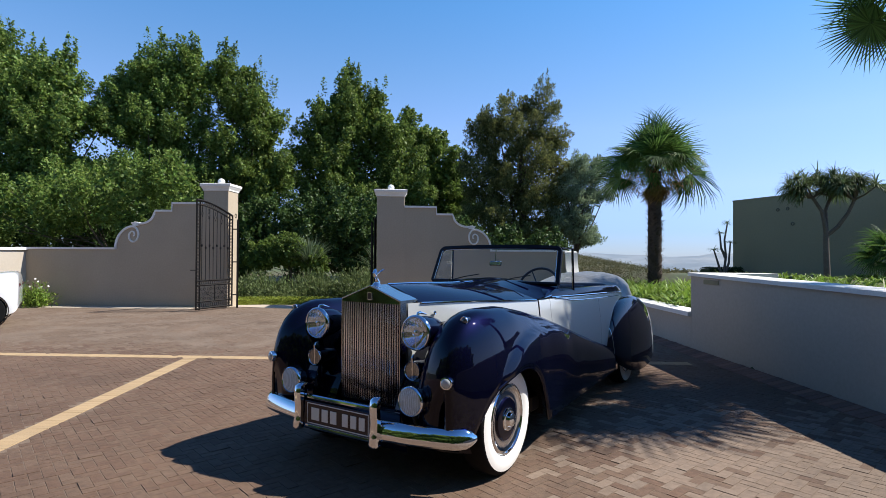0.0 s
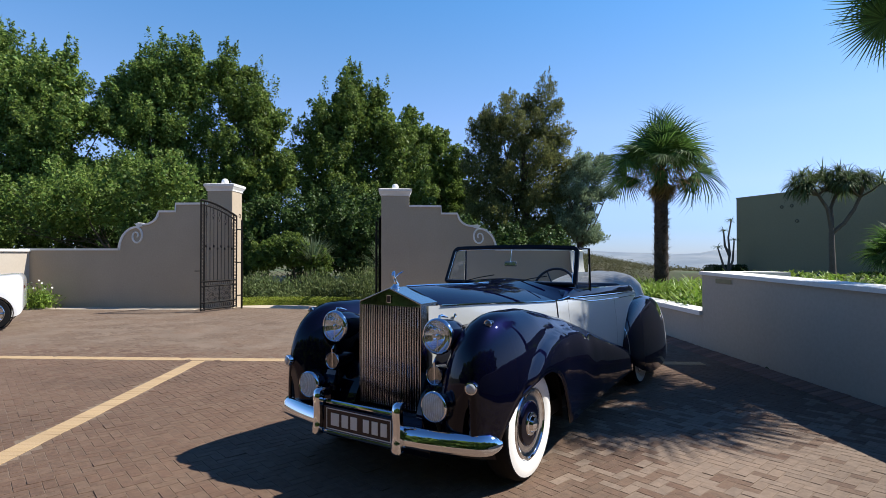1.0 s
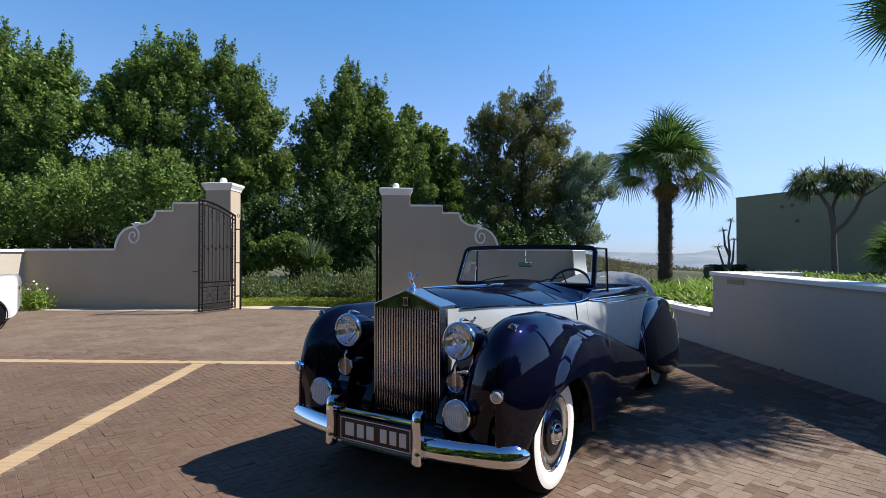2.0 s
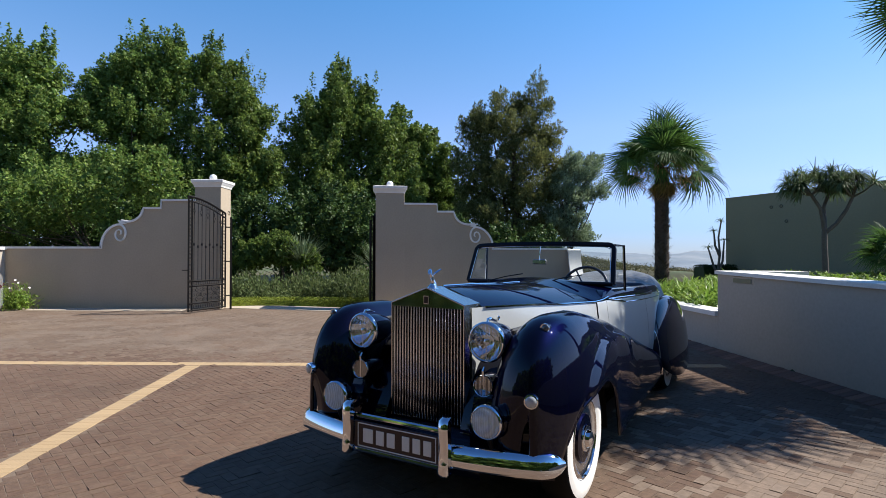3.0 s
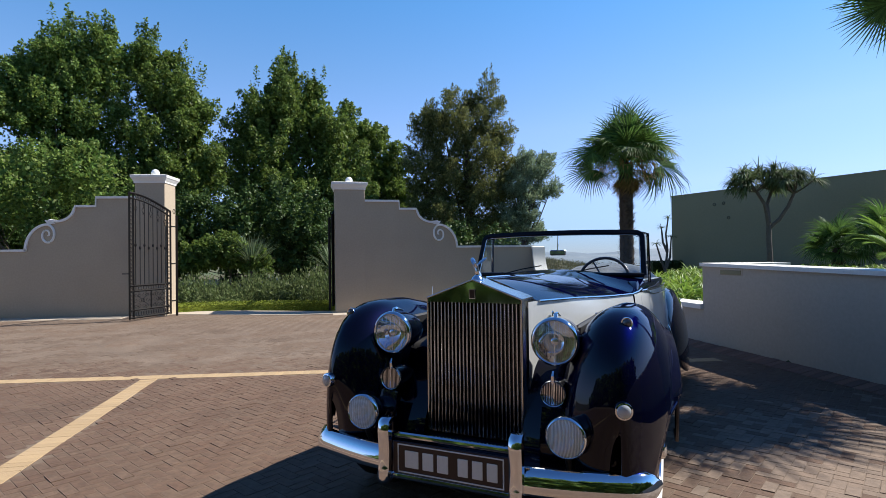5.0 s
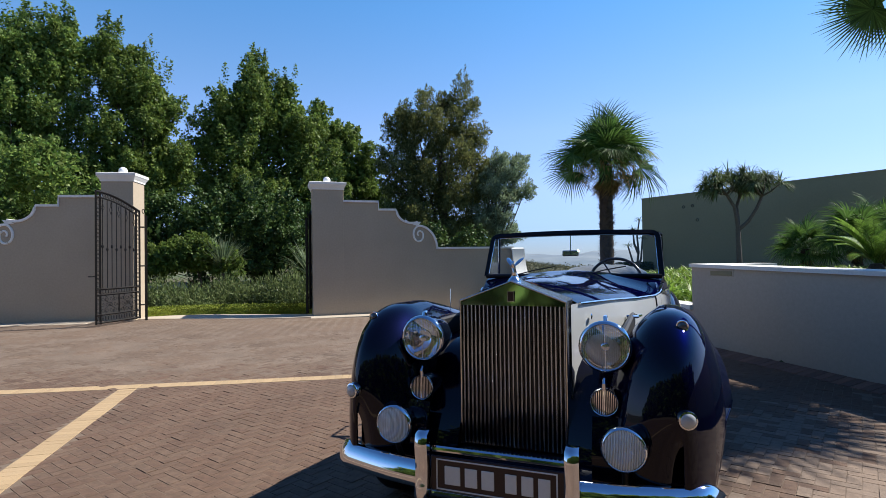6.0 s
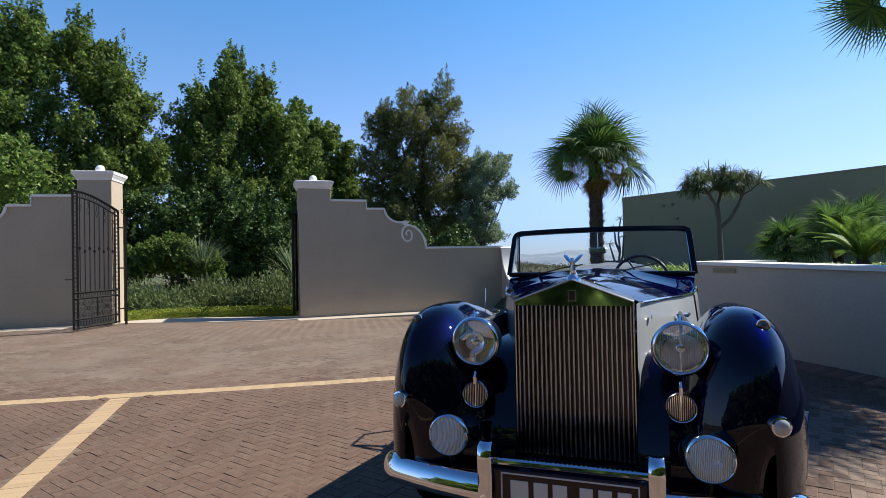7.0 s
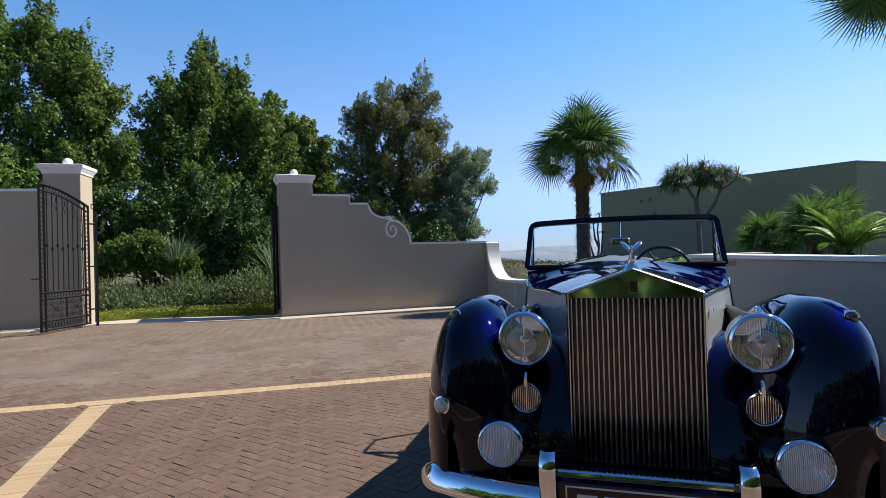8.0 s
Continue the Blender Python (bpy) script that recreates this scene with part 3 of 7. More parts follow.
# thin concrete edging along the foot of the gate walls
for nm, a, b in (("kerb_west", (-12.6, 14.38), (-7.4, 14.40)), ("kerb_east", (-2.75, 15.48), (2.85, 16.36))):
    a, b = Vector((*a, 0)), Vector((*b, 0))
    ang = math.degrees(math.atan2(b.y - a.y, b.x - a.x))
    z = yard_z(*(((a + b) / 2).xy))
    k = box(nm, ((b - a).length / 2, 0, 0), ((b - a).length, 0.56, 0.12), M_CONCRETE, None, 0.012)
    k.matrix_world = pose(a.x, a.y, z - 0.048, 0, 0, ang)
    tagged(k, "narrow pale concrete edging at the wall's foot", "kerb", kind="structure")

# the flat-roofed building on the right --------------------------------------
BA, BB = Vector((13.46, 29.3, 0)), Vector((18.13, 18.5, 0))
bd = (BB - BA).normalized()
bn = Vector((bd.y, -bd.x, 0))
bn = bn if bn.x > 0 else -bn
bld = thing("building", pose(BA.x, BA.y, 0, 0, 0, math.degrees(math.atan2(bd.y, bd.x))), "flat-roofed building with plain olive-grey plaster walls", "building")
BC = BB + Vector((5.2, 0.5, 0))            # the far end turns away from the yard
BD = BC + Vector((1.2, -2.6, 0))
to_local = bld.matrix_world.inverted()


def prism(points, z0, z1, grow=0.0):
    """An upright block on a footprint."""
    loc = [to_local @ p for p in points]
    mid = sum(loc, Vector()) / len(loc)
    loc = [p + (p - mid).normalized() * grow for p in loc]
    n = len(loc)
    v = [(p.x, p.y, z0) for p in loc] + [(p.x, p.y, z1) for p in loc]
    return v, [tuple(reversed(range(n))), tuple(range(n, 2 * n))] + [(i, (i + 1) % n, (i + 1) % n + n, i + n) for i in range(n)]


far_side = BA + Vector((9.0, 4.5, 0))
for pts, name_, z0, z1, gr in (([BA, BB, BC, far_side], "wall", -1.15, 4.35, 0.0), ([BC, BD, BD + Vector((5, 1, 0)), BC + Vector((5, 3, 0))], "wall", -1.15, 4.38, 0.0),
                               ([BA, BB, BC, far_side], "parapet", 4.35, 4.40, 0.03)):
    v, f = prism(pts, z0, z1, gr)
    mesh_part(name_, v, f, M_OLIVE, bld)
for u, z in ((2.55, 3.72), (3.05, 3.74), (3.3, 3.02)):
    v, f = turned([(0.05, 0.075), (-0.02, 0.085), (-0.035, 0.06), (-0.01, 0.05)], 12, (u, 0, z), "Y")
    mesh_part("vent", v, f, M_VENT, bld, "small round wall vent")

# ---- the vintage convertible ----
CAR_M = pose(-0.6345, 3.6455, 0, 0, 0, -119.4)
car = thing("vintage_car", CAR_M, "dark blue and silver vintage convertible with chrome grille, hood folded down", "car")


def super_arc(t, p=2.5):
    return max(0.0, 1 - abs(t) ** p) ** (1 / p)


W_CREST = [(-0.45, 1.09), (-0.7, 1.085), (-1.0, 1.035), (-1.4, 0.955), (-1.8, 0.845), (-2.2, 0.73), (-2.6, 0.62), (-3.0, 0.52), (-3.35, 0.42)]
W_MID = [(-0.45, 0.69), (-1.2, 0.70), (-2.0, 0.735), (-3.35, 0.765)]
W_BROW = [(-0.28, 0.52), (-0.4, 0.665), (-0.55, 0.785), (-0.7, 0.85), (-0.9, 0.885), (-1.15, 0.885), (-1.4, 0.865), (-1.65, 0.825), (-1.9, 0.765)]
W_HALF = [(-0.45, 0.255), (-1.0, 0.225), (-1.5, 0.165), (-2.2, 0.11), (-3.35, 0.055)]


def front_wing(side):
    """A swept front wing with its wheel opening."""
    xs = [-0.015, -0.018, -0.028, -0.045, -0.08, -0.13, -0.19, -0.26, -0.33, -0.4, -0.47] + [round(-0.54 - 0.07 * i, 3) for i in range(40)]
    rows = []
    for x in xs:
        if x > -0.45:
            s = super_arc((x + 0.45) / 0.435)
            mid, half = 0.69 + 0.045 * (1 - s), 0.255 * s ** 0.85
            zm = 0.60
            zc, zb = zm + (1.09 - zm) * s, 0.33 - 0.05 * super_arc((x + 0.45) / 0.435, 4)
        else:
            zc, mid, half = lerp_table(W_CREST, x), lerp_table(W_MID, x), lerp_table(W_HALF, x)
            zb = 0.27 - 0.03 * (1 - smooth01(-1.4, -0.5, x))
        cut = zb
        u = (x + 0.635) / 0.50
        if abs(u) < 1:
            cut = max(zb, 0.20 + 0.505 * super_arc(u, 2.2))
        if x > -0.45:
            cut = max(cut, 0.33)
        e = 0.78
        q = min(0.98, max(0.0, (cut - zb) / max(1e-6, zc - zb)))
        t0 = math.asin(q ** (1 / e))
        row = []
        for j in range(53):
            t = t0 + (math.pi - t0) * j / 52
            c, s_ = math.cos(t), math.sin(t)
            z = zb + (zc - zb) * abs(s_) ** (e if c > 0 else 0.92)
            y = mid + half * math.copysign(abs(c) ** (e if c > 0 else 0.95), c)
            if c > 0:                          # drawn in towards the nose, more so low down
                plan = math.sqrt(max(0.0, 1 - (max(0.0, x + 0.70) / 0.70) ** 2))
                tuck = (1 - plan) * 0.68 + 0.06 * (1 - smooth01(0.30, 0.70, z)) * smooth01(-0.70, -0.25, x)
                y -= half * c ** e * min(0.9, tuck)
                brow = lerp_table(W_BROW, x)      # a second crease sweeping back over the wheel arch
                fade = smooth01(-0.28, -0.5, x) * (1 - smooth01(-1.5, -1.9, x))
                y += 0.030 * fade * (1 - smooth01(brow - 0.004, brow + 0.028, z)) * smooth01(brow - 0.42, brow - 0.02, z)
            else:                              # fuller towards the grille
                y -= 0.05 * smooth01(-0.75, -0.2, x) * abs(c)
            row.append((x, side * y, z))
        rows.append(row)
    v, f = skin(rows)
    ob = mesh_part("front_wing", v, f, M_BLUE, car, "glossy dark blue swept front wing", smooth=50)
    so = ob.modifiers.new("thick", "SOLIDIFY")
    so.thickness, so.offset = 0.012, -side
    lip = [r[0] for r in rows if -1.40 < r[0][0] < -0.14]
    v, f = tube(lip, 0.013, 8)
    mesh_part("wing_lip", v, f, M_BLUE, car, smooth=60)
    return ob


def rear_wing(side):
    """The rounded rear wing that half covers the wheel."""
    rows = []
    x0, L = -4.10, 0.97
    for i in range(31):
        t = -1 + 2 * i / 30
        x = x0 - L * math.sin(t * math.pi / 2)
        s = super_arc(math.sin(t * math.pi / 2), 2.2)
        zm = 0.52
        zc, zb = zm + 0.445 * s, zm - 0.42 * s
        half, mid = 0.22 * s ** 0.8, 0.70
        e = 0.92
        row = []
        for j in range(21):
            a = 0.03 + (math.pi - 0.06) * j / 20
            c, s_ = math.cos(a), math.sin(a)
            row.append((x, side * (mid + half * math.copysign(abs(c) ** e, c)), zb + (zc - zb) * abs(s_) ** e))
        rows.append(row)
    v, f = skin(rows)
    slots = [1 if i // 20 >= 21 else 0 for i in range(len(f))]
    ob = mesh_part("rear_wing", v, f, [M_BLUE, M_SILVER], car, "glossy dark blue rounded rear wing with a silver tail", smooth=50, slots=slots)
    so = ob.modifiers.new("thick", "SOLIDIFY")
    so.thickness, so.offset = 0.006, -side
    edge = rows[4][1:13]
    v, f = tube([(x + 0.004, y, z) for x, y, z in edge], 0.006, 6)
    mesh_part("wing_trim", v, f, M_CHROME, car, "thin chrome edge strip", smooth=60)
    return ob


for s in (1, -1):
    front_wing(s)
    rear_wing(s)

# bonnet, scuttle, sides
B_EDGE_Y = [(-0.32, 0.268), (-0.8, 0.40), (-1.2, 0.515), (-1.62, 0.615), (-1.95, 0.665)]
B_EDGE_Z = [(-0.32, 1.122), (-0.8, 1.108), (-1.2, 1.09), (-1.62, 1.078), (-1.80, 1.11), (-1.95, 1.172)]
B_TOP_Z = [(-0.32, 1.237), (-0.8, 1.230), (-1.2, 1.215), (-1.62, 1.212), (-1.95, 1.238)]


def bonnet_sheet(xs, n=13):
    rows = []
    for x in xs:
        ye, ze, zc = lerp_table(B_EDGE_Y, x), lerp_table(B_EDGE_Z, x), lerp_table(B_TOP_Z, x)
        p = 1.30 + 0.25 * (1 - smooth01(-1.3, -0.32, x))
        rows.append([(x, ye * k, ze + (zc - ze) * (1 - abs(k) ** p)) for k in np.linspace(-1, 1, 2 * n + 1)])
    return rows


v, f = skin(bonnet_sheet(np.linspace(-0.385, -1.622, 14)))
mesh_part("bonnet", v, f, M_BLUE, car, "glossy dark blue bonnet", smooth=30)
v, f = skin(bonnet_sheet(np.linspace(-1.626, -1.98, 6)))
mesh_part("scuttle", v, f, M_BLUE, car, smooth=40)
v, f = tube([(x, 0, lerp_table(B_TOP_Z, x) + 0.003) for x in np.linspace(-0.39, -1.6, 8)], 0.006, 6)
mesh_part("hinge", v, f, M_CHROME, car, "chrome bonnet hinge strip")
for s in (1, -1):
    rows = []
    for x in np.linspace(-0.275, -1.624, 15):
        ye, ze = lerp_table(B_EDGE_Y, x), lerp_table(B_EDGE_Z, x)
        flare = 1 - smooth01(-0.95, -0.32, x)
        rows.append([(x, s * (ye + 0.002 + d * flare), ze - h) for h, d in ((0.0, 0), (0.03, 0.006), (0.12, 0.016), (0.25, 0.03), (0.45, 0.05))])
    v, f = skin(rows)
    mesh_part("bonnet_side", v, f, M_SILVER, car, "silver bonnet side panel", smooth=40)
    v, f = tube([(x, s * (lerp_table(B_EDGE_Y, x) + 0.008), lerp_table(B_EDGE_Z, x)) for x in np.linspace(-0.39, -1.60, 10)]
                + [(-1.72, s * 0.645, 1.088), (-1.82, s * 0.66, 1.105)], 0.0065, 6)
    mesh_part("moulding", v, f, M_CHROME, car, "chrome side moulding")
    # bonnet handle
    v, f = joined([tube([(-0.98, s * 0.475, 1.0), (-0.98, s * 0.51, 1.0)], 0.008, 6), tube([(-0.93, s * 0.505, 1.005), (-1.0, s * 0.53, 0.998), (-1.09, s * 0.55, 0.996)], [0.007, 0.012, 0.008], 8)])
    mesh_part("bonnet_handle", v, f, M_CHROME, car, "chrome bonnet handle")
    v, f = turned([(0, 0.0), (0.004, 0.012), (0.0, 0.016)], 12, (-0.50, s * 0.335, 1.045), "Y")
    mesh_part("bonnet_lock", v, f, M_CHROME, car)

BELT_Y = [(-1.63, 0.625), (-1.98, 0.675), (-2.6, 0.715), (-3.2, 0.725), (-3.8, 0.70), (-4.3, 0.62), (-4.7, 0.50), (-5.02, 0.34)]
BELT_Z = [(-1.63, 1.075), (-1.98, 1.075), (-2.6, 1.06), (-3.2, 1.045), (-3.8, 1.03), (-4.3, 0.98), (-4.7, 0.86), (-5.02, 0.66)]


def body_side(s, xa, xb, n):
    rows = []
    for x in np.linspace(xa, xb, n):
        y, z = lerp_table(BELT_Y, x), lerp_table(BELT_Z, x)
        k = z / 1.06
        rows.append([(x, s * (y + d), z - h * k) for h, d in ((0.0, 0), (0.015, 0.006), (0.10, 0.016), (0.25, 0.035), (0.45, 0.045), (0.65, 0.03), (0.80, 0.0))])
    return skin(rows)


for s in (1, -1):
    for nm, a, b in (("side_panel", -1.628, -1.803), ("door", -1.807, -2.932), ("rear_quarter", -2.936, -5.02)):
        v, f = body_side(s, a, b, 3 if nm == "side_panel" else 12)
        mesh_part(nm, v, f, M_SILVER, car, "silver body side", smooth=40)
    # blue capping above the waist with a bright strip
    rows = [[(-1.72, s * 0.638, 1.085)] * 5]
    for x in np.linspace(-1.84, -4.15, 14):
        y, z = lerp_table(BELT_Y, x), lerp_table(BELT_Z, x)
        rows.append([(x, s * (y - 0.002), z), (x, s * (y - 0.010), z + 0.05), (x, s * (y - 0.032), z + 0.078), (x, s * (y - 0.09), z + 0.082), (x, s * (y - 0.10), z - 0.30)])
    v, f = skin(rows)
    mesh_part("waist_capping", v, f, M_BLUE, car, "dark blue waist capping", smooth=40)
    v, f = tube([(x, s * (lerp_table(BELT_Y, x) + 0.004), lerp_table(BELT_Z, x) + 0.012) for x in np.linspace(-1.84, -4.1, 14)], 0.0065, 6)
    mesh_part("moulding", v, f, M_CHROME, car, "chrome waist moulding")
    v, f = tube([(x, s * (lerp_table(BELT_Y, x) + 0.010), lerp_table(BELT_Z, x) - 0.038 * smooth01(-1.9, -2.3, x) + 0.004) for x in np.linspace(-1.9, -4.1, 14)], 0.005, 6)
    mesh_part("moulding", v, f, M_CHROME, car, "thin chrome waist moulding")

# boot
rows = []
for x in np.linspace(-4.1, -5.04, 10):
    y, z = lerp_table(BELT_Y, x), lerp_table(BELT_Z, x)
    rows.append([(x, y * k, z + 0.06 * (1 - k * k)) for k in np.linspace(-1, 1, 13)])
rows.append([(-5.08, 0.30 * k, 0.45) for k in np.linspace(-1, 1, 13)])
v, f = skin(rows)
mesh_part("boot", v, f, M_BLUE, car, smooth=40)
# under-body
bm = bmesh.new()
bm_box(bm, (-2.7, 0, 0.42), (4.3, 1.30, 0.30), 0.05)
part("chassis", bm, M_DARKMETAL, car)
box("engine_bay", (-0.95, 0, 0.72), (1.25, 0.5, 0.62), M_DARKMETAL, car, 0.03)

for s in (1, -1):
    box("wheel_housing", (-0.86, s * 0.50, 0.70), (1.08, 0.03, 0.62), M_DARKMETAL, car, 0.01)
    rows = [[(-0.785 + 0.615 * math.cos(a), s * y, 0.20 + 0.60 * math.sin(a)) for y in (0.46, 0.62, 0.76)] for a in np.linspace(0.24, math.pi, 25)]
    v, f = skin(rows)
    mesh_part("arch_liner", v, f, M_RUBBER, car, smooth=60)
    box("sill_board", (-2.2, s * 0.66, 0.30), (1.9, 0.14, 0.14), M_DARKMETAL, car, 0.02)

# catwalks between grille and wings, and the apron below
for s in (1, -1):
    prof = [(0.0, 0.30), (-0.02, 0.42), (-0.06, 0.52), (-0.14, 0.66), (-0.22, 0.78), (-0.32, 0.865), (-0.46, 0.91), (-0.8, 0.93), (-1.4, 0.90)]
    rows = [[(x - 0.10 * (1 - k) - 0.02 - 0.10 * k ** 3, s * (0.262 + 0.50 * k), z - 0.03 * k) for k in np.linspace(0, 1, 7)] for x, z in prof]
    v, f = skin(rows)
    mesh_part("catwalk", v, f, M_BLUE, car, smooth=50)
rows = [[(x, y, z) for y in np.linspace(-0.45, 0.45, 7)] for x, z in ((-0.03, 0.24), (-0.01, 0.34), (-0.05, 0.40), (-0.15, 0.43), (-0.24, 0.43))]
v, f = skin(rows)
for s in (1, -1):                              # inner skirts in front of the wheels
    sk = [[(-0.045 - 0.115 * k * k - d_, s * (0.38 + 0.42 * k), z) for k in np.linspace(0, 1, 9)] for z, d_ in ((0.25, 0.05), (0.30, 0.02), (0.40, 0.0), (0.52, 0.0), (0.66, 0.05))]
    v_, f_ = skin(sk)
    mesh_part("inner_skirt", v_, f_, M_BLUE, car, smooth=50)
mesh_part("front_apron", v, f, M_BLUE, car, smooth=50)

# radiator ---------------------------------------------------------------------
radiator = new("radiator")
radiator.parent = car
radiator["label"] = "tall polished radiator grille with a peaked top"
RX, RW, RS, RA, RB = -0.20, 0.262, 1.142, 1.238, 0.42


# shell: sides and peaked roof
shell = [(-RW, RB), (-RW, RS), (0, RA), (RW, RS), (RW, RB)]
rows = []
for x, k in ((RX - 0.19, 0.0), (RX - 0.005, 0.0), (RX, 0.003), (RX, 0.007), (RX - 0.02, 0.009)):
    rows.append([(x, y - math.copysign(k, y) if abs(y) > 1e-6 else 0, z - (k if 0 < i < 4 else 0)) for i, (y, z) in enumerate(shell)])
v, f = skin(rows)
mesh_part("shell", v, f, M_SHELL, radiator, "mirror-polished radiator shell", smooth=25)
# gable plate under the peak
v, f = extruded([(-RW + 0.010, 1.118), (RW - 0.010, 1.118), (RW - 0.010, 1.134), (0, 1.228), (-RW + 0.010, 1.134)], 0, 0.012)
v = [(RX - 0.002 - p[1] - 0.04 * (p[2] - 1.10), p[0], p[2]) for p in v]
mesh_part("gable", v, f, M_CHROME, radiator)
v, f = extruded([(-0.017, 1.138), (0.017, 1.138), (0.017, 1.188), (-0.017, 1.188)], 0, 0.006)
v = [(RX + 0.004 - p[1], p[0], p[2]) for p in v]
mesh_part("badge", v, f, M_STEEL, radiator, "small bright metal badge")
v, f = extruded([(-0.0135, 1.142), (0.0135, 1.142), (0.0135, 1.184), (-0.0135, 1.184)], 0, 0.004)
v = [(RX + 0.0065 - p[1], p[0], p[2]) for p in v]
mesh_part("badge_enamel", v, f, M_PLATE, radiator, "dark enamel panel")
box("core", (RX - 0.09, 0, 0.78), (0.05, 0.50, 0.70), M_BLACK, radiator, 0.004)
NS = 25
slat_me = None
for i in range(NS):
    y = -0.246 + 0.492 * i / (NS - 1)
    if slat_me is None:
        arc = [(-0.045, -0.0036), (-0.012, -0.0050), (-0.004, -0.0042), (0.0, 0.0), (-0.004, 0.0042), (-0.012, 0.0050), (-0.045, 0.0036)]
        vs, fs = skin([[(x, y_, z) for x, y_ in arc] for z in (0.0, 0.68)])
        slat = mesh_part("slat", vs, fs, M_STEEL, radiator, smooth=50)
        slat_me = slat.data
    else:
        slat = new("slat", slat_me)
        slat.parent = radiator
    slat.location = (RX - 0.012, y, 0.44)

# mascot: one plain winged shape leaning forward on a stepped cap
vf = [turned([(1.205, 0.036), (1.234, 0.036), (1.238, 0.029), (1.246, 0.027), (1.250, 0.018), (1.258, 0.016)], 18, (-0.27, 0, 0), "Z"),
      tube([(-0.282, 0, 1.252), (-0.274, 0, 1.272), (-0.264, 0, 1.290), (-0.252, 0, 1.306), (-0.244, 0, 1.316), (-0.238, 0, 1.326)], [0.020, 0.013, 0.010, 0.013, 0.006, 0.009], 10)]
for s in (1, -1):
    vf.append(tube([(-0.254, s * 0.005, 1.305), (-0.270, s * 0.018, 1.322), (-0.290, s * 0.032, 1.338), (-0.306, s * 0.040, 1.346)], [0.006, 0.013, 0.012, 0.003], 8, flat=0.45))
v, f = joined(vf)
mesh_part("mascot", v, f, M_CHROME, car, "small chrome winged ornament", smooth=60)


# lamps ------------------------------------------------------------------------
def lamp(name, x, y, z, r, depth, parent, label, ribs=True, shell_mat=M_BLUE, glass=M_LENS):
    """A round lamp: bucket, bright rim, reflector, ribbed lens."""
    lp = new(name)
    lp.parent = parent
    lp.location = (x, y, z)
    lp["label"] = label
    v, f = turned([(-depth, r * 0.10), (-depth * 0.92, r * 0.42), (-depth * 0.7, r * 0.72), (-depth * 0.4, r * 0.92), (-depth * 0.12, r * 0.98), (-0.012, r * 0.99)], 28)
    mesh_part("bucket", v, f, shell_mat, lp, smooth=50)
    v, f = turned([(-0.022, r * 0.99), (-0.018, r * 1.04), (-0.004, r * 1.05), (0.007, r * 1.0), (0.011, r * 0.94), (0.006, r * 0.88), (-0.004, r * 0.87)], 32)
    mesh_part("rim", v, f, M_CHROME, lp, "chrome rim", smooth=60)
    v, f = turned([(-0.004 - r * 0.62 * (1 - q * q), r * 0.88 * q) for q in (1.0, 0.93, 0.85, 0.75, 0.64, 0.52, 0.38, 0.24, 0.12, 0.01)], 32)
    mesh_part("reflector", v, f, M_REFLECT, lp, smooth=60)
    bm = bmesh.new()
    bmesh.ops.create_uvsphere(bm, u_segments=12, v_segments=8, radius=r * 0.13)
    bmesh.ops.translate(bm, vec=(-0.03, 0, 0), verts=bm.verts)
    part("bulb", bm, M_LAMPWHITE, lp, smooth=60)
    if r > 0.1:                                # bulb shield on an upright bar
        v, f = joined([tube([(-0.004, 0, -r * 0.88), (-0.004, 0, r * 0.88)], 0.0028, 6), turned([(-0.012, r * 0.16), (-0.004, r * 0.17), (0.0, r * 0.12), (0.001, 0.001)], 16)])
        mesh_part("bulb_shield", v, f, M_STEEL, lp, smooth=50)
    rows = []
    rr = r * 0.89
    n = 30
    for i in range(n + 1):
        yy = -1 + 2 * i / n
        hh = math.sqrt(max(0, 1 - yy * yy))
        rows.append([(0.004 + 0.018 * (1 - yy * yy) * (1 - (q * hh) ** 2) + (0.002 if i % 2 and ribs else 0), rr * yy, rr * hh * q) for q in np.linspace(-1, 1, 11)])
    v, f = skin(rows)
    mesh_part("lens", v, f, glass, lp, "clear ribbed glass", smooth=80)
    return lp


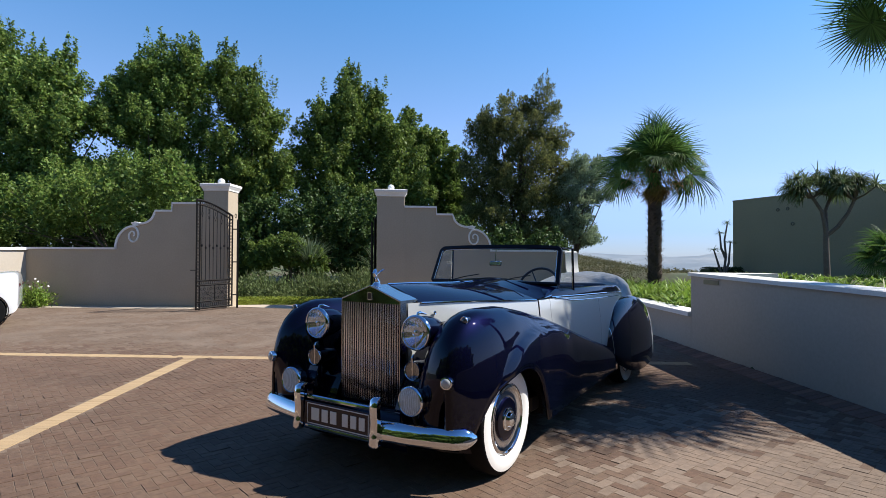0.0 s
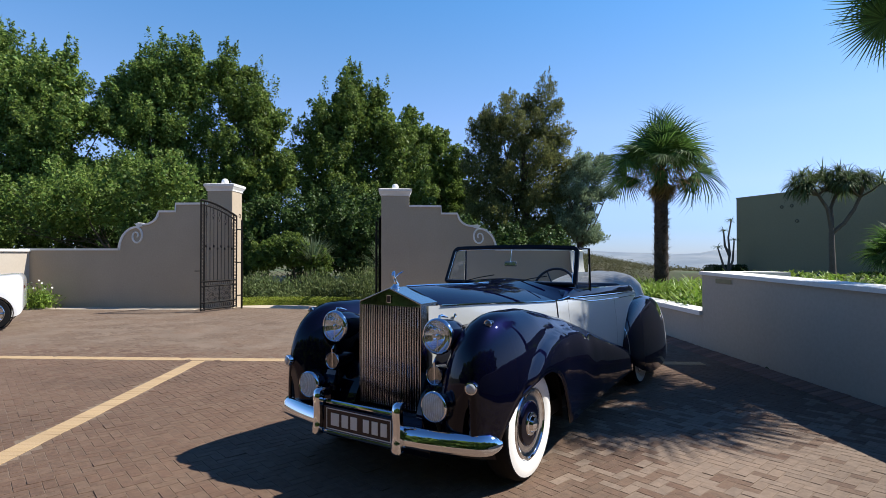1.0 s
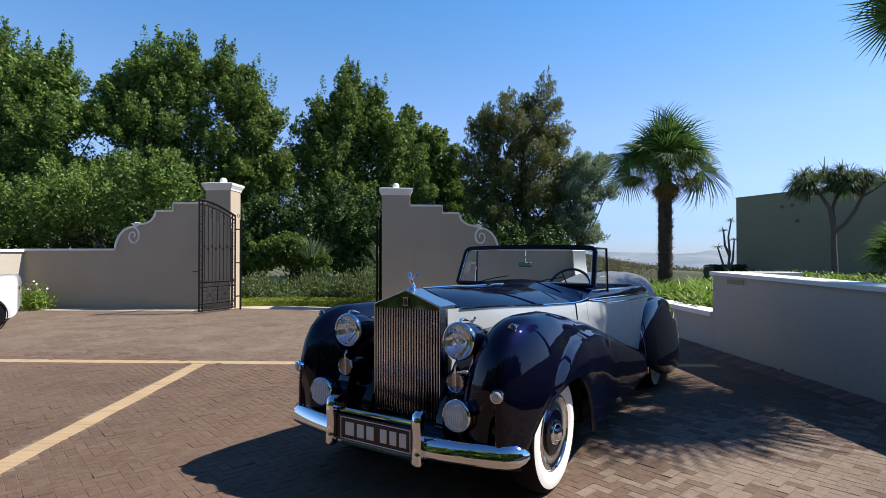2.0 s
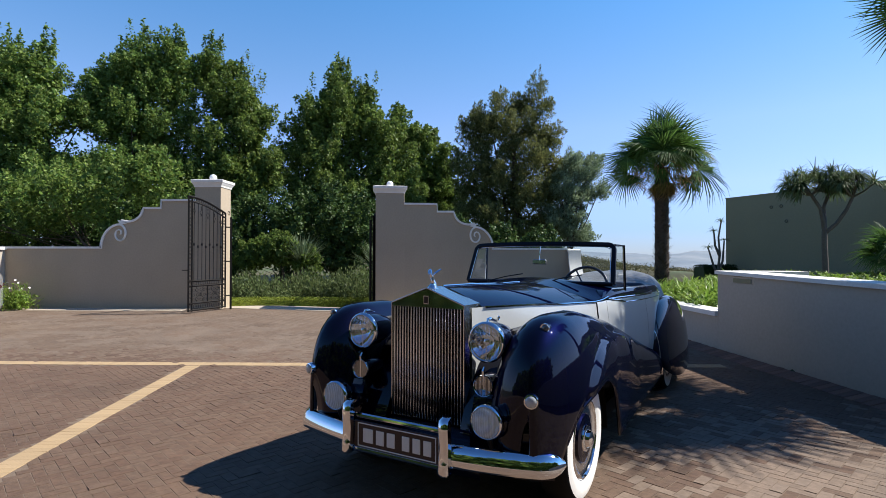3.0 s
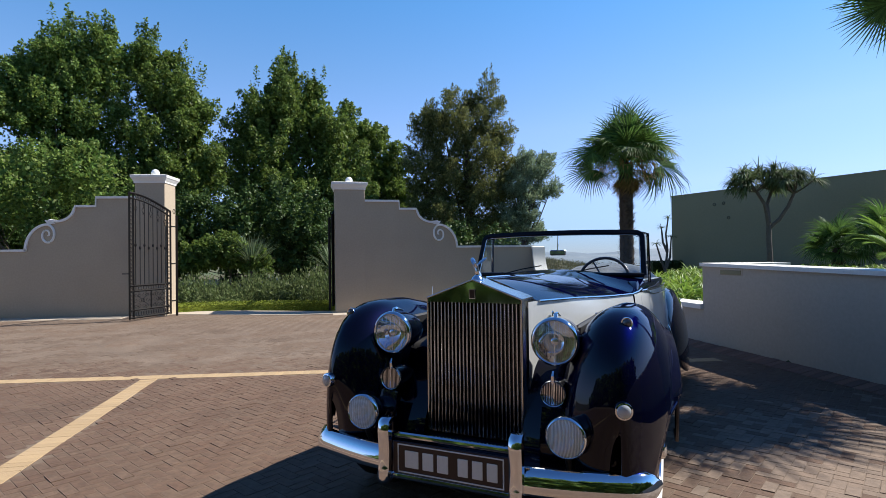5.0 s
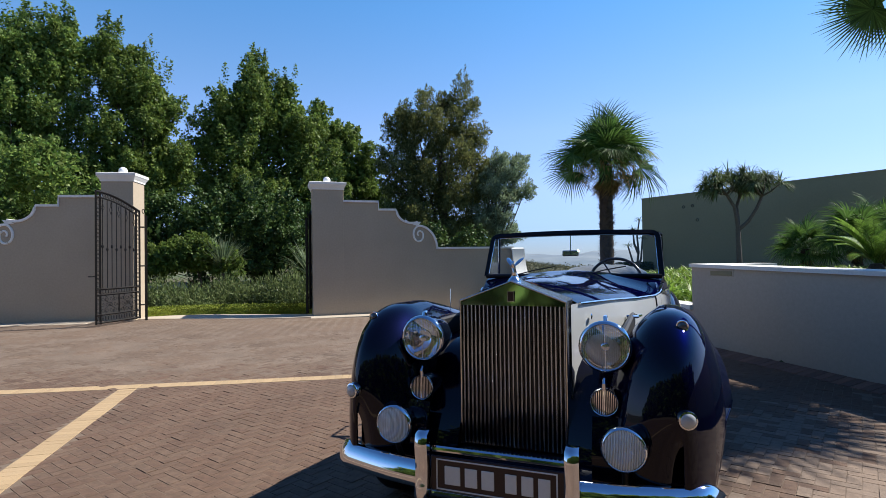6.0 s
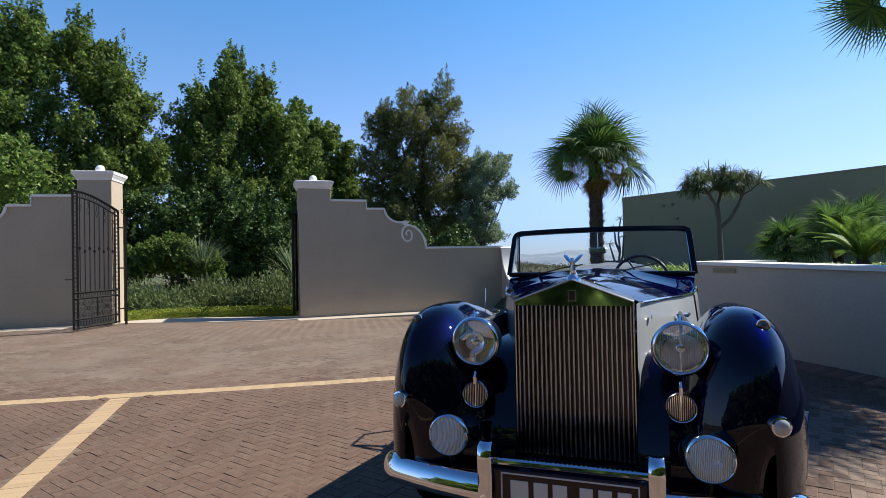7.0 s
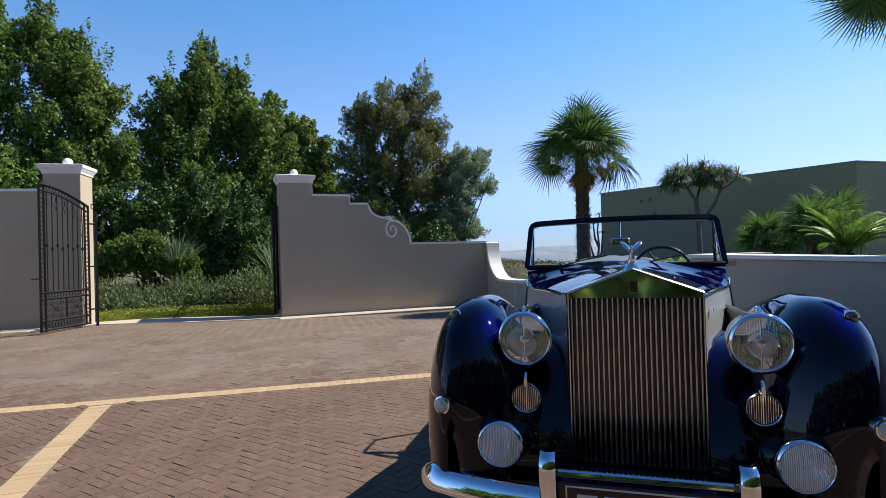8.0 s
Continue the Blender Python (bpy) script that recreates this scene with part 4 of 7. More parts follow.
for s in (1, -1):
    hl = lamp("headlamp", -0.13, s * 0.434, 0.955, 0.108, 0.30, car, "round headlamp with chrome rim and ribbed glass")
    v, f = joined([tube([(-0.02, 0, 0.105), (-0.03, 0, 0.122), (-0.055, 0, 0.124), (-0.12, 0, 0.108)], [0.008, 0.011, 0.010, 0.004], 8)])
    mesh_part("rim_clip", v, f, M_CHROME, hl)
    fl = lamp("fog_lamp", 0.03, s * 0.515, 0.572, 0.088, 0.13, car, "round fog lamp with chrome rim and ribbed glass", shell_mat=M_CHROME, glass=M_FOGLENS)
    v, f = tube([(-0.03, 0, -0.07), (-0.05, 0, -0.12), (-0.09, 0, -0.18)], 0.014, 8)
    mesh_part("bracket", v, f, M_DARKMETAL, fl)
    # round horn grille with an upright bar
    hg = new("horn_grille")
    hg.parent = car
    hg.location = (-0.105, s * 0.429, 0.721)
    hg["label"] = "small round chrome horn grille"
    v, f = turned([(-0.20, 0.035), (-0.10, 0.056), (-0.012, 0.0595)], 24)
    mesh_part("housing", v, f, M_BLUE, hg, smooth=60)
    v, f = turned([(-0.012, 0.0595), (0.0, 0.0605), (0.005, 0.058), (0.002, 0.0545), (-0.01, 0.0545)], 24)
    mesh_part("ring", v, f, M_CHROME, hg, smooth=60)
    v, f = turned([(-0.010, 0.053), (-0.0101, 0.0005)], 24)
    mesh_part("backing", v, f, M_BLACK, hg)
    for i in range(-6, 7):
        y = i * 0.0078
        h = math.sqrt(0.052 ** 2 - y * y)
        v, f = tube([(-0.003, y, -h), (-0.003, y, h)], 0.0038 if i == 0 else 0.0014, 6)
        mesh_part("bar", v, f, M_CHROME, hg)
    v, f = tube([(-0.005, 0, 0.05), (0.0, 0, 0.08), (-0.015, 0, 0.10)], [0.010, 0.008, 0.005], 8)
    mesh_part("stem", v, f, M_CHROME, hg)
    # side lamp on the wing's front
    sl = new("side_lamp")
    sl.parent = car
    sl.location = (0.004, s * 0.752, 0.706)
    sl["label"] = "small round side lamp with chrome rim"
    sl.rotation_euler = (0, 0, s * 0.25)
    v, f = turned([(-0.05, 0.036), (0.0, 0.038), (0.008, 0.036), (0.010, 0.030)], 20)
    mesh_part("rim", v, f, M_CHROME, sl, smooth=50)
    v, f = turned([(0.008, 0.031), (0.016, 0.024), (0.020, 0.012), (0.021, 0.0005)], 20)
    mesh_part("lens", v, f, M_FROSTED, sl, "frosted glass", smooth=60)
    v, f = turned([(0.004, 0.031), (-0.01, 0.02), (-0.015, 0.0005)], 20)
    mesh_part("reflector", v, f, M_REFLECT, sl, smooth=60)
    # small marker on the crest of the wing
    ml = new("marker_lamp")
    ml.parent = car
    ml.location = (-0.205, s * 0.745, 1.045)
    ml["label"] = "small bullet marker lamp on the wing crest"
    v, f = turned([(-0.14, 0.004), (-0.08, 0.018), (-0.02, 0.024), (0.0, 0.025)], 18)
    mesh_part("housing", v, f, M_BLUE, ml, smooth=50)
    v, f = turned([(0.0, 0.020), (0.005, 0.018), (0.010, 0.011), (0.012, 0.001)], 18)
    mesh_part("lens", v, f, M_GLASSGREY, ml, "grey glass", smooth=60)
    v, f = turned([(-0.006, 0.025), (-0.001, 0.027), (0.004, 0.025), (0.002, 0.020)], 18)
    mesh_part("rim", v, f, M_CHROME, ml, smooth=60)

# bumper -----------------------------------------------------------------------
bumper = new("bumper")
bumper.parent = car
bumper["label"] = "chrome front bumper with two over-riders"


def blade_path(k):
    y = 0.885 * k
    return (0.10 - 0.16 * abs(k) ** 2.4 - 0.10 * max(0, abs(k) - 0.9) * 6, y)


for s in (1, -1):
    rows = []
    for i in range(25):
        k = s * (0.36 + 0.64 * i / 24)
        x, y = blade_path(k)
        end = 1 - max(0, (abs(k) - 0.93) / 0.07) ** 2 * 0.75
        hh, dd = 0.058 * end, 0.030 * end
        x2, y2 = blade_path(k + s * 0.01)
        d = Vector((x2 - x, y2 - y)).normalized()
        nx, ny = d.y * s, -d.x * s
        rows.append([(x + nx * dd * (max(-0.35, math.cos(a)) - 0.55 * math.sin(a)), y + ny * dd * (max(-0.35, math.cos(a)) - 0.55 * math.sin(a)), 0.385 + hh * math.sin(a)) for a in np.linspace(0, 2 * math.pi, 17)[:-1]])
    v, f = skin(rows, closed_v=True, caps=True)
    mesh_part("blade", v, f, M_CHROME, bumper, smooth=60)
    rows = []
    for x, z, w in ((0.095, 0.575, 0.020), (0.120, 0.590, 0.026), (0.150, 0.575, 0.028), (0.158, 0.53, 0.029), (0.150, 0.44, 0.029), (0.155, 0.36, 0.029), (0.172, 0.315, 0.028), (0.160, 0.295, 0.024), (0.13, 0.30, 0.020)):
        rows.append([(x - 0.045, s * 0.325 - w, z), (x - 0.012, s * 0.325 - w, z), (x, s * 0.325 - w * 0.45, z), (x, s * 0.325 + w * 0.45, z), (x - 0.012, s * 0.325 + w, z), (x - 0.045, s * 0.325 + w, z)])
    v, f = skin(rows, caps=True)
    mesh_part("over_rider", v, f, M_CHROME, bumper, smooth=50)
v, f = tube([(0.085, -0.31, 0.505), (0.085, 0.31, 0.505)], 0.016, 10)
mesh_part("cross_bar", v, f, M_CHROME, bumper)
v, f = tube([(0.10, -0.31, 0.318), (0.10, 0.31, 0.318)], 0.012, 10, flat=1.3)
mesh_part("cross_bar", v, f, M_CHROME, bumper)
plate = box("number_plate", (0.105, 0.0, 0.407), (0.012, 0.585, 0.152), M_PLATE, car, 0.004, label="black number plate with a thin border")
for c, sz in (((0.112, 0, 0.470), (0.004, 0.525, 0.006)), ((0.112, 0, 0.342), (0.004, 0.525, 0.006)), ((0.112, 0.262, 0.406), (0.004, 0.006, 0.134)), ((0.112, -0.262, 0.406), (0.004, 0.006, 0.134))):
    box("border", c, sz, M_PLATETEXT, plate, 0.001)
for y, w in ((-0.190, 0.072), (-0.105, 0.056), (-0.030, 0.056), (0.070, 0.050), (0.140, 0.050), (0.210, 0.050)):
    box("bar", (0.112, y, 0.405), (0.005, w, 0.080), M_PLATETEXT, plate, 0.002)

# wheels -----------------------------------------------------------------------


def wheel(x, y, s, r=0.362):
    w = new("wheel")
    w.parent = car
    w.location = (x, y, r)
    w["label"] = "whitewall wheel with chrome trim and blue disc"
    def T(name, prof, mat, label="", n=40):
        v, f = turned([(s * a, q) for a, q in prof], n, (0, 0, 0), "Y")
        return mesh_part(name, v, f, mat, w, label, smooth=40)
    T("tyre", [(-0.085, 0.24), (-0.095, 0.30), (-0.080, 0.345), (-0.05, r), (0.05, r), (0.078, 0.350), (0.088, 0.332)], M_RUBBER, "black tyre")
    T("whitewall", [(0.088, 0.332), (0.096, 0.30), (0.093, 0.26), (0.082, 0.234)], M_WHITEWALL, "clean white tyre wall")
    T("trim_ring", [(0.080, 0.234), (0.089, 0.226), (0.090, 0.218), (0.080, 0.213), (0.082, 0.206), (0.074, 0.188), (0.070, 0.165), (0.074, 0.148), (0.070, 0.140)], M_STEEL, "bright metal trim ring")
    T("disc", [(0.068, 0.145), (0.083, 0.136), (0.090, 0.110), (0.088, 0.076)], M_BLUE, "dark blue wheel disc")
    T("hub_cap", [(0.084, 0.079), (0.096, 0.074), (0.101, 0.062), (0.099, 0.052), (0.120, 0.044), (0.128, 0.028), (0.131, 0.001)], M_CHROME, "chrome hub cap", 28)
    T("back", [(-0.06, 0.24), (-0.03, 0.12), (-0.03, 0.001)], M_DARKMETAL)
    return w


wheel(-0.625, 0.75, 1)
wheel(-0.625, -0.75, -1)
wheel(-3.76, 0.72, 1)
wheel(-3.76, -0.72, -1)

# windscreen -------------------------------------------------------------------
ws = new("windscreen")
ws.parent = car
ws["label"] = "framed windscreen with dark blue surround"
WB, WT = (-1.905, 1.195), (-2.050, 1.520)


def on_ws(u, h):
    """A place in the windscreen's plane: across, and 0 to 1 upwards."""
    return Vector((WB[0] + (WT[0] - WB[0]) * h - 0.05 * (u / 0.67) ** 2, u, WB[1] + (WT[1] - WB[1]) * h + 0.014 * (1 - (u / 0.67) ** 2) * h))


loop = []
cr = 0.13
for i in range(9):
    loop.append((-0.665 + 0.02 * (i / 8), 0.86 * i / 8))
for i in range(1, 7):
    a = math.pi / 2 * i / 6
    loop.append((-0.645 + 0.05 * (1 - math.cos(a)), 0.86 + cr * math.sin(a)))
for i in range(1, 20):
    loop.append((-0.595 + 1.19 * i / 20, 0.99))
for u, h in reversed(loop[:15]):
    loop.append((-u, h))
pts = [on_ws(u, h) for u, h in loop]
centre = on_ws(0.0, 0.5)
nrm = (on_ws(0.3, 0.0) - on_ws(-0.3, 0.0)).cross(on_ws(0.0, 1.0) - on_ws(0.0, 0.0)).normalized()
rows = []
for i, p in enumerate(pts):
    along = (pts[min(i + 1, len(pts) - 1)] - pts[max(i - 1, 0)]).normalized()
    inw = along.cross(nrm).normalized()
    if inw.dot(centre - p) < 0:
        inw = -inw
    rows.append([p + inw * a_ + nrm * b_ for a_, b_ in ((-0.020, -0.012), (-0.022, 0.0), (-0.018, 0.012), (0.012, 0.014), (0.017, 0.010), (0.017, -0.012))])
v, f = skin(rows, closed_v=True, caps=True)
mesh_part("frame", v, f, M_FRAME, ws, "dark blue flat frame", smooth=35)
v, f = tube([p + Vector((0.016, 0, 0)) + (Vector((0, -math.copysign(0.02, p.y) if abs(p.y) > 0.58 else 0, -0.02 if p.z > 1.5 else 0))) for p in pts], 0.003, 6)
mesh_part("bead", v, f, M_STEEL, ws, "thin chrome bead", smooth=60)
v, f = tube([on_ws(u, 0.0) for u in np.linspace(-0.665, 0.665, 9)], 0.019, 8)
mesh_part("sill", v, f, M_FRAME, ws, smooth=60)
rows = [[on_ws(u, h) for u in np.linspace(-0.64, 0.64, 9)] for h in (0.02, 0.5, 0.97)]
v, f = skin(rows)
pane = mesh_part("pane", v, f, M_GLASS, ws, "clear glass")
pane.visible_shadow = False
for y0, y1 in ((0.12, 0.42), (-0.42, -0.10)):
    v, f = joined([tube([on_ws(y0, 0.02) + Vector((0.04, 0, 0)), on_ws((y0 + y1) / 2, 0.14) + Vector((0.035, 0, 0)), on_ws(y1, 0.22) + Vector((0.03, 0, 0))], 0.005, 6),
                   turned([(-0.01, 0.012), (0.02, 0.010), (0.024, 0.002)], 10, tuple(on_ws(y0, 0.0) + Vector((0.04, 0, 0.0))), "Z")])
    mesh_part("wiper", v, f, M_DARKMETAL, ws, "dark wiper arm")
mirror = new("mirror")
mirror.parent = ws
v, f = tube([on_ws(0.0, 0.98) + Vector((-0.02, 0, 0)), on_ws(0.0, 0.55) + Vector((-0.06, 0, 0))], 0.005, 6)
mesh_part("stem", v, f, M_CHROME, mirror)
_mp = on_ws(0.0, 0.52) + Vector((-0.07, 0, 0))
box("mirror_head", (0, 0, 0), (0.020, 0.13, 0.045), M_SHELL, mirror, 0.008, m=pose(_mp.x, _mp.y, _mp.z, 0, -6, 0))
for s in (1, -1):
    ql = new("quarterlight")
    ql.parent = car
    ql["label"] = "upright side vent pane in a thin frame"
    a, b = Vector((-2.02, s * 0.665, 1.10)), Vector((-2.34, s * 0.675, 1.10))
    c, d = Vector((-2.34, s * 0.665, 1.515)), Vector((-2.11, s * 0.645, 1.515))
    v, f = tube([b, c, d], 0.012, 6)
    mesh_part("frame", v, f, M_FRAME, ql)
    v, f = tube([b + Vector((0.016, 0, 0)), c + Vector((0.016, 0, -0.016))], 0.004, 6)
    mesh_part("bead", v, f, M_CHROME, ql)
    pn = mesh_part("pane", [a, b, c, d], [(0, 1, 2, 3)], M_GLASS, ql)
    pn.visible_shadow = False

# cockpit ----------------------------------------------------------------------
bm = bmesh.new()
bm_box(bm, (-2.08, 0, 1.04), (0.10, 1.14, 0.22), 0.03)
part("dashboard", bm, M_WOOD, car, "polished wooden dashboard")
box("floor_pan", (-3.0, 0, 0.55), (2.2, 1.2, 0.05), M_DARKMETAL, car, 0.01)


def seat(x, w, y, h):
    bm = bmesh.new()
    bm_box(bm, (x + 0.28, y, 0.72), (0.55, w, 0.20), 0.06, segments=3)
    part("seat_cushion", bm, M_LEATHER, car, "dark leather seat cushion", smooth=60)
    bm = bmesh.new()
    bm_box(bm, (0, 0, 0), (0.15, w, h), 0.06, pose(x - 0.03, y, 0.72 + h / 2, 0, -10, 0), segments=3)
    part("seat_back", bm, M_LEATHER, car, "dark leather seat back", smooth=60)


seat(-2.95, 0.56, 0.31, 0.42)
seat(-2.95, 0.56, -0.31, 0.42)
seat(-3.85, 1.1, 0.0, 0.40)
sw = new("steering_wheel")
sw.parent = car
sw["label"] = "black steering wheel with thin spokes"
sw.matrix_basis = pose(-2.36, 0.31, 1.14, 0, 62, 0)
pts = [(0.205 * math.cos(a), 0.205 * math.sin(a), 0) for a in np.linspace(0, 2 * math.pi, 33)[:-1]]
v, f = tube(pts, 0.013, 8, closed=True)
mesh_part("rim", v, f, M_BLACK, sw, smooth=60)
for k in range(3):
    a = math.radians(90 + 120 * k)
    v, f = tube([(0, 0, 0.0), (0.2 * math.cos(a), 0.2 * math.sin(a), 0)], 0.007, 6)
    mesh_part("spoke", v, f, M_BLACK, sw)
v, f = turned([(-0.02, 0.035), (0.02, 0.035), (0.03, 0.02), (0.032, 0.001)], 16, (0, 0, 0), "Z")
mesh_part("boss", v, f, M_BLACK, sw, smooth=60)
v, f = tube([(0, 0, 0), (0.0, 0, -0.35)], 0.018, 8)
mesh_part("column", v, f, M_DARKMETAL, sw)

# folded hood under its cover
rows = []
for i in range(13):
    t = i / 12
    x = -3.92 - 1.26 * t
    wdt = 0.69 * (1 - 0.24 * t ** 2)
    top = 1.095 + 0.03 * t + 0.10 * smooth01(0.25, 0.55, t) - 0.20 * smooth01(0.88, 1.0, t)
    rows.append([(x + 0.02 * math.sin(9 * k + 5 * t), wdt * k, (0.93 - 0.06 * t) + (top - 0.93 + 0.06 * t) * (1 - abs(k) ** 4) ** 0.6 + 0.010 * math.sin(17 * t + 5 * k) + 0.007 * math.sin(31 * t - 9 * k)) for k in np.linspace(-1, 1, 19)])
v, f = skin(rows, caps=True)
mesh_part("folded_hood", v, f, M_CLOTH, car, "folded soft hood under a grey cloth cover", smooth=60)
v, f = tube([(-0.95, -0.60, 0.98), (-0.96, -0.60, 1.15)], 0.0018, 5)
mesh_part("aerial", v, f, M_CHROME, car, "thin upright aerial")

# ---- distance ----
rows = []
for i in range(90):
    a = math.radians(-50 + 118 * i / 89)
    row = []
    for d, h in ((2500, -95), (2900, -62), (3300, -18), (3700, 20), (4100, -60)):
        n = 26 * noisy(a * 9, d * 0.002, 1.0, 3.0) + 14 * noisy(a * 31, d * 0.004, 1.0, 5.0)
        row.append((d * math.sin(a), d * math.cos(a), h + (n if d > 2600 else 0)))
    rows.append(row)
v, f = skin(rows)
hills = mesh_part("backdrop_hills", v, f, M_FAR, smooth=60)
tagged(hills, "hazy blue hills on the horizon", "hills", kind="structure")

# ---- planting ----

# crowns as ellipsoids: centre and half-sizes
BLOBS_A = [(-23.1, 26, 9.39, 2.6, 2.3, 3.1), (-20.5, 26, 9.78, 1.4, 1.3, 1.8), (-19.9, 26, 7.16, 2.8, 2.5, 2.5), (-22.5, 26, 5.52, 3.4, 3.1, 2.8), (-23.7, 26, 11.04, 1.4, 1.3, 1.4), (-19.3, 26, 4.45, 3.4, 3, 2.2)]
BLOBS_B = [(-17.2, 27.5, 10.1, 1.3, 1.2, 1.8), (-15.8, 27.5, 10.7, 1.9, 1.7, 1.8), (-14.6, 27.5, 10.4, 1.3, 1.2, 1.8), (-16.7, 27.5, 8.32, 3, 2.7, 2.7), (-16.1, 27.5, 5.52, 3.2, 2.9, 2.4), (-18.4, 27.5, 8.91, 1.5, 1.3, 1.8)]
BLOBS_C = [(-13.3, 28.4, 10.84, 1, 1, 1.5), (-12.2, 28.4, 9.39, 1.7, 1.5, 1.8), (-11.1, 28.4, 8.32, 1.2, 1.1, 1.8), (-12.6, 28.4, 6.49, 2.7, 2.4, 2.7), (-10.7, 28.4, 5.52, 1.4, 1.2, 2.1), (-13.2, 28.4, 3.78, 2.7, 2.4, 2.1)]
BLOBS_D = [(-7.3, 31.5, 10.84, 1, 1, 1.3), (-7.5, 31.5, 9.29, 2.3, 2.1, 2), (-8.9, 31.5, 8.23, 1.8, 1.6, 2), (-5.9, 31.5, 9, 1.8, 1.6, 2), (-7.9, 31.5, 6.1, 3.3, 3, 3), (-4.9, 31.5, 7.36, 1.6, 1.5, 2.3), (-7.2, 31.5, 3.39, 4.1, 3.7, 2.6), (-4, 31.5, 5.13, 1.8, 1.6, 2.6)]
BLOBS_E = [(-4.6, 36, 9.4, 1.3, 1.2, 1.6), (-2.9, 36, 8.91, 1.5, 1.3, 1.5), (-2.6, 36, 6.78, 1.9, 1.7, 2.6), (-2.2, 36, 4.26, 2.2, 2, 2.6), (-1.5, 36, 6.3, 1.2, 1.1, 1.8), (-0.8, 36, 4.2, 1.5, 1.3, 2.1)]
BLOBS_F = [(3.63, 31, 9.89, 0.95, 0.81, 1.08), (2.14, 31, 8.63, 1.85, 1.57, 1.6), (4.13, 31, 8.06, 1.08, 0.92, 1.46), (0.49, 31, 8.43, 0.96, 0.82, 1.47), (0.64, 31, 6.03, 1.6, 1.36, 2.11), (3.08, 31, 5.69, 2.39, 2.03, 2.23), (4.88, 31, 6.31, 0.82, 0.7, 1.14), (1.82, 31, 3.14, 2.87, 2.44, 1.97), (4.65, 31, 3.13, 1.39, 1.18, 1.58)]
BLOBS_G = [(6.15, 30.0, 6.0, 1.15, 1.0, 0.85), (5.45, 30.0, 4.9, 1.2, 1.1, 0.9), (6.65, 30.0, 4.75, 0.8, 0.7, 0.65), (5.3, 30.0, 3.3, 1.1, 1.0, 1.0), (5.9, 30.0, 2.5, 0.95, 0.8, 0.7)]
BLOBS_S1 = [(-19.3, 20, 2.7, 1.6, 1.5, 1.2), (-17.3, 20, 3.1, 1.7, 1.6, 1.3), (-15.2, 20, 3.5, 1.7, 1.6, 1.3), (-13.0, 20, 3.7, 1.7, 1.5, 1.4), (-11.2, 20, 4.1, 1.1, 1.0, 1.3)]
BLOBS_S5 = [(-7.95, 21, 1.45, 0.85, 0.7, 0.8), (-7.0, 21, 1.6, 0.85, 0.7, 0.8), (-6.4, 21.2, 1.25, 0.65, 0.6, 0.7)]
BLOBS_S2 = [(-8.9, 24.3, 2.7, 1.3, 1.2, 1.5), (-9.3, 24, 2.0, 1.5, 1.4, 1.4), (-7.5, 24, 2.9, 1.8, 1.6, 1.5), (-5.4, 24, 2.8, 1.8, 1.6, 1.9), (-4.4, 24, 1.8, 1.5, 1.4, 1.8), (-10.3, 24, 2.5, 1.3, 1.1, 1.8), (-10.3, 24.5, 1.1, 1.6, 1.2, 1.2), (-7.9, 24.5, 1.4, 1.5, 1.2, 1.3), (-5.8, 24.5, 1.4, 1.5, 1.2, 1.3), (-4.0, 24.5, 1.3, 1.3, 1.2, 1.2), (-11.9, 24.5, 1.4, 1.3, 1.2, 1.2)]

BLOBS_S3 = [(-19.7, 22.5, 2.1, 2.2, 1.3, 1.2), (-17.2, 22.5, 2.2, 2.2, 1.3, 1.3), (-14.6, 22.5, 2.5, 2.2, 1.3, 1.5), (-12.1, 22.5, 2.7, 1.7, 1.3, 1.4)]
BLOBS_S4 = [(-3.8, 27, 1.8, 2.0, 1.3, 1.4), (-1.3, 27, 2.1, 2.0, 1.3, 1.4), (1.2, 27, 1.8, 2.2, 1.3, 1.1), (3.4, 27, 1.8, 1.7, 1.3, 0.8)]

def leaf_mesh(points, dirs, normals, length, width, fold=0.15):
    """A mesh of small pointed leaves: one folded diamond at every point."""
    p, d, n = (np.asarray(a, float) for a in (points, dirs, normals))
    d /= np.linalg.norm(d, axis=1, keepdims=True) + 1e-9
    s = np.cross(d, n)
    s /= np.linalg.norm(s, axis=1, keepdims=True) + 1e-9
    nn = np.cross(s, d)
    L, Wd = np.asarray(length).reshape(-1, 1), np.asarray(width).reshape(-1, 1)
    a = p
    b = p + d * L * 0.45 + s * Wd * 0.5 + nn * Wd * fold
    c = p + d * L
    e = p + d * L * 0.45 - s * Wd * 0.5 + nn * Wd * fold
    v = np.stack([a, b, c, e], 1).reshape(-1, 3)
    k = np.arange(len(p))[:, None] * 4
    return v, k + np.array([[0, 1, 2, 3]])


def fast_mesh(name, v, f, mat, parent, label=""):
    me = bpy.data.meshes.new(name)
    v, f = np.asarray(v, np.float32), np.asarray(f, np.int32)
    w = f.shape[1]
    me.vertices.add(len(v))
    me.vertices.foreach_set("co", v.ravel())
    me.loops.add(f.size)
    me.loops.foreach_set("vertex_index", f.ravel())
    me.polygons.add(len(f))
    me.polygons.foreach_set("loop_start", np.arange(len(f), dtype=np.int32) * w)
    me.update(calc_edges=True)
    me.materials.append(mat)
    ob = new(name, me)
    ob.parent = parent
    if label:
        ob["label"] = label
    return ob


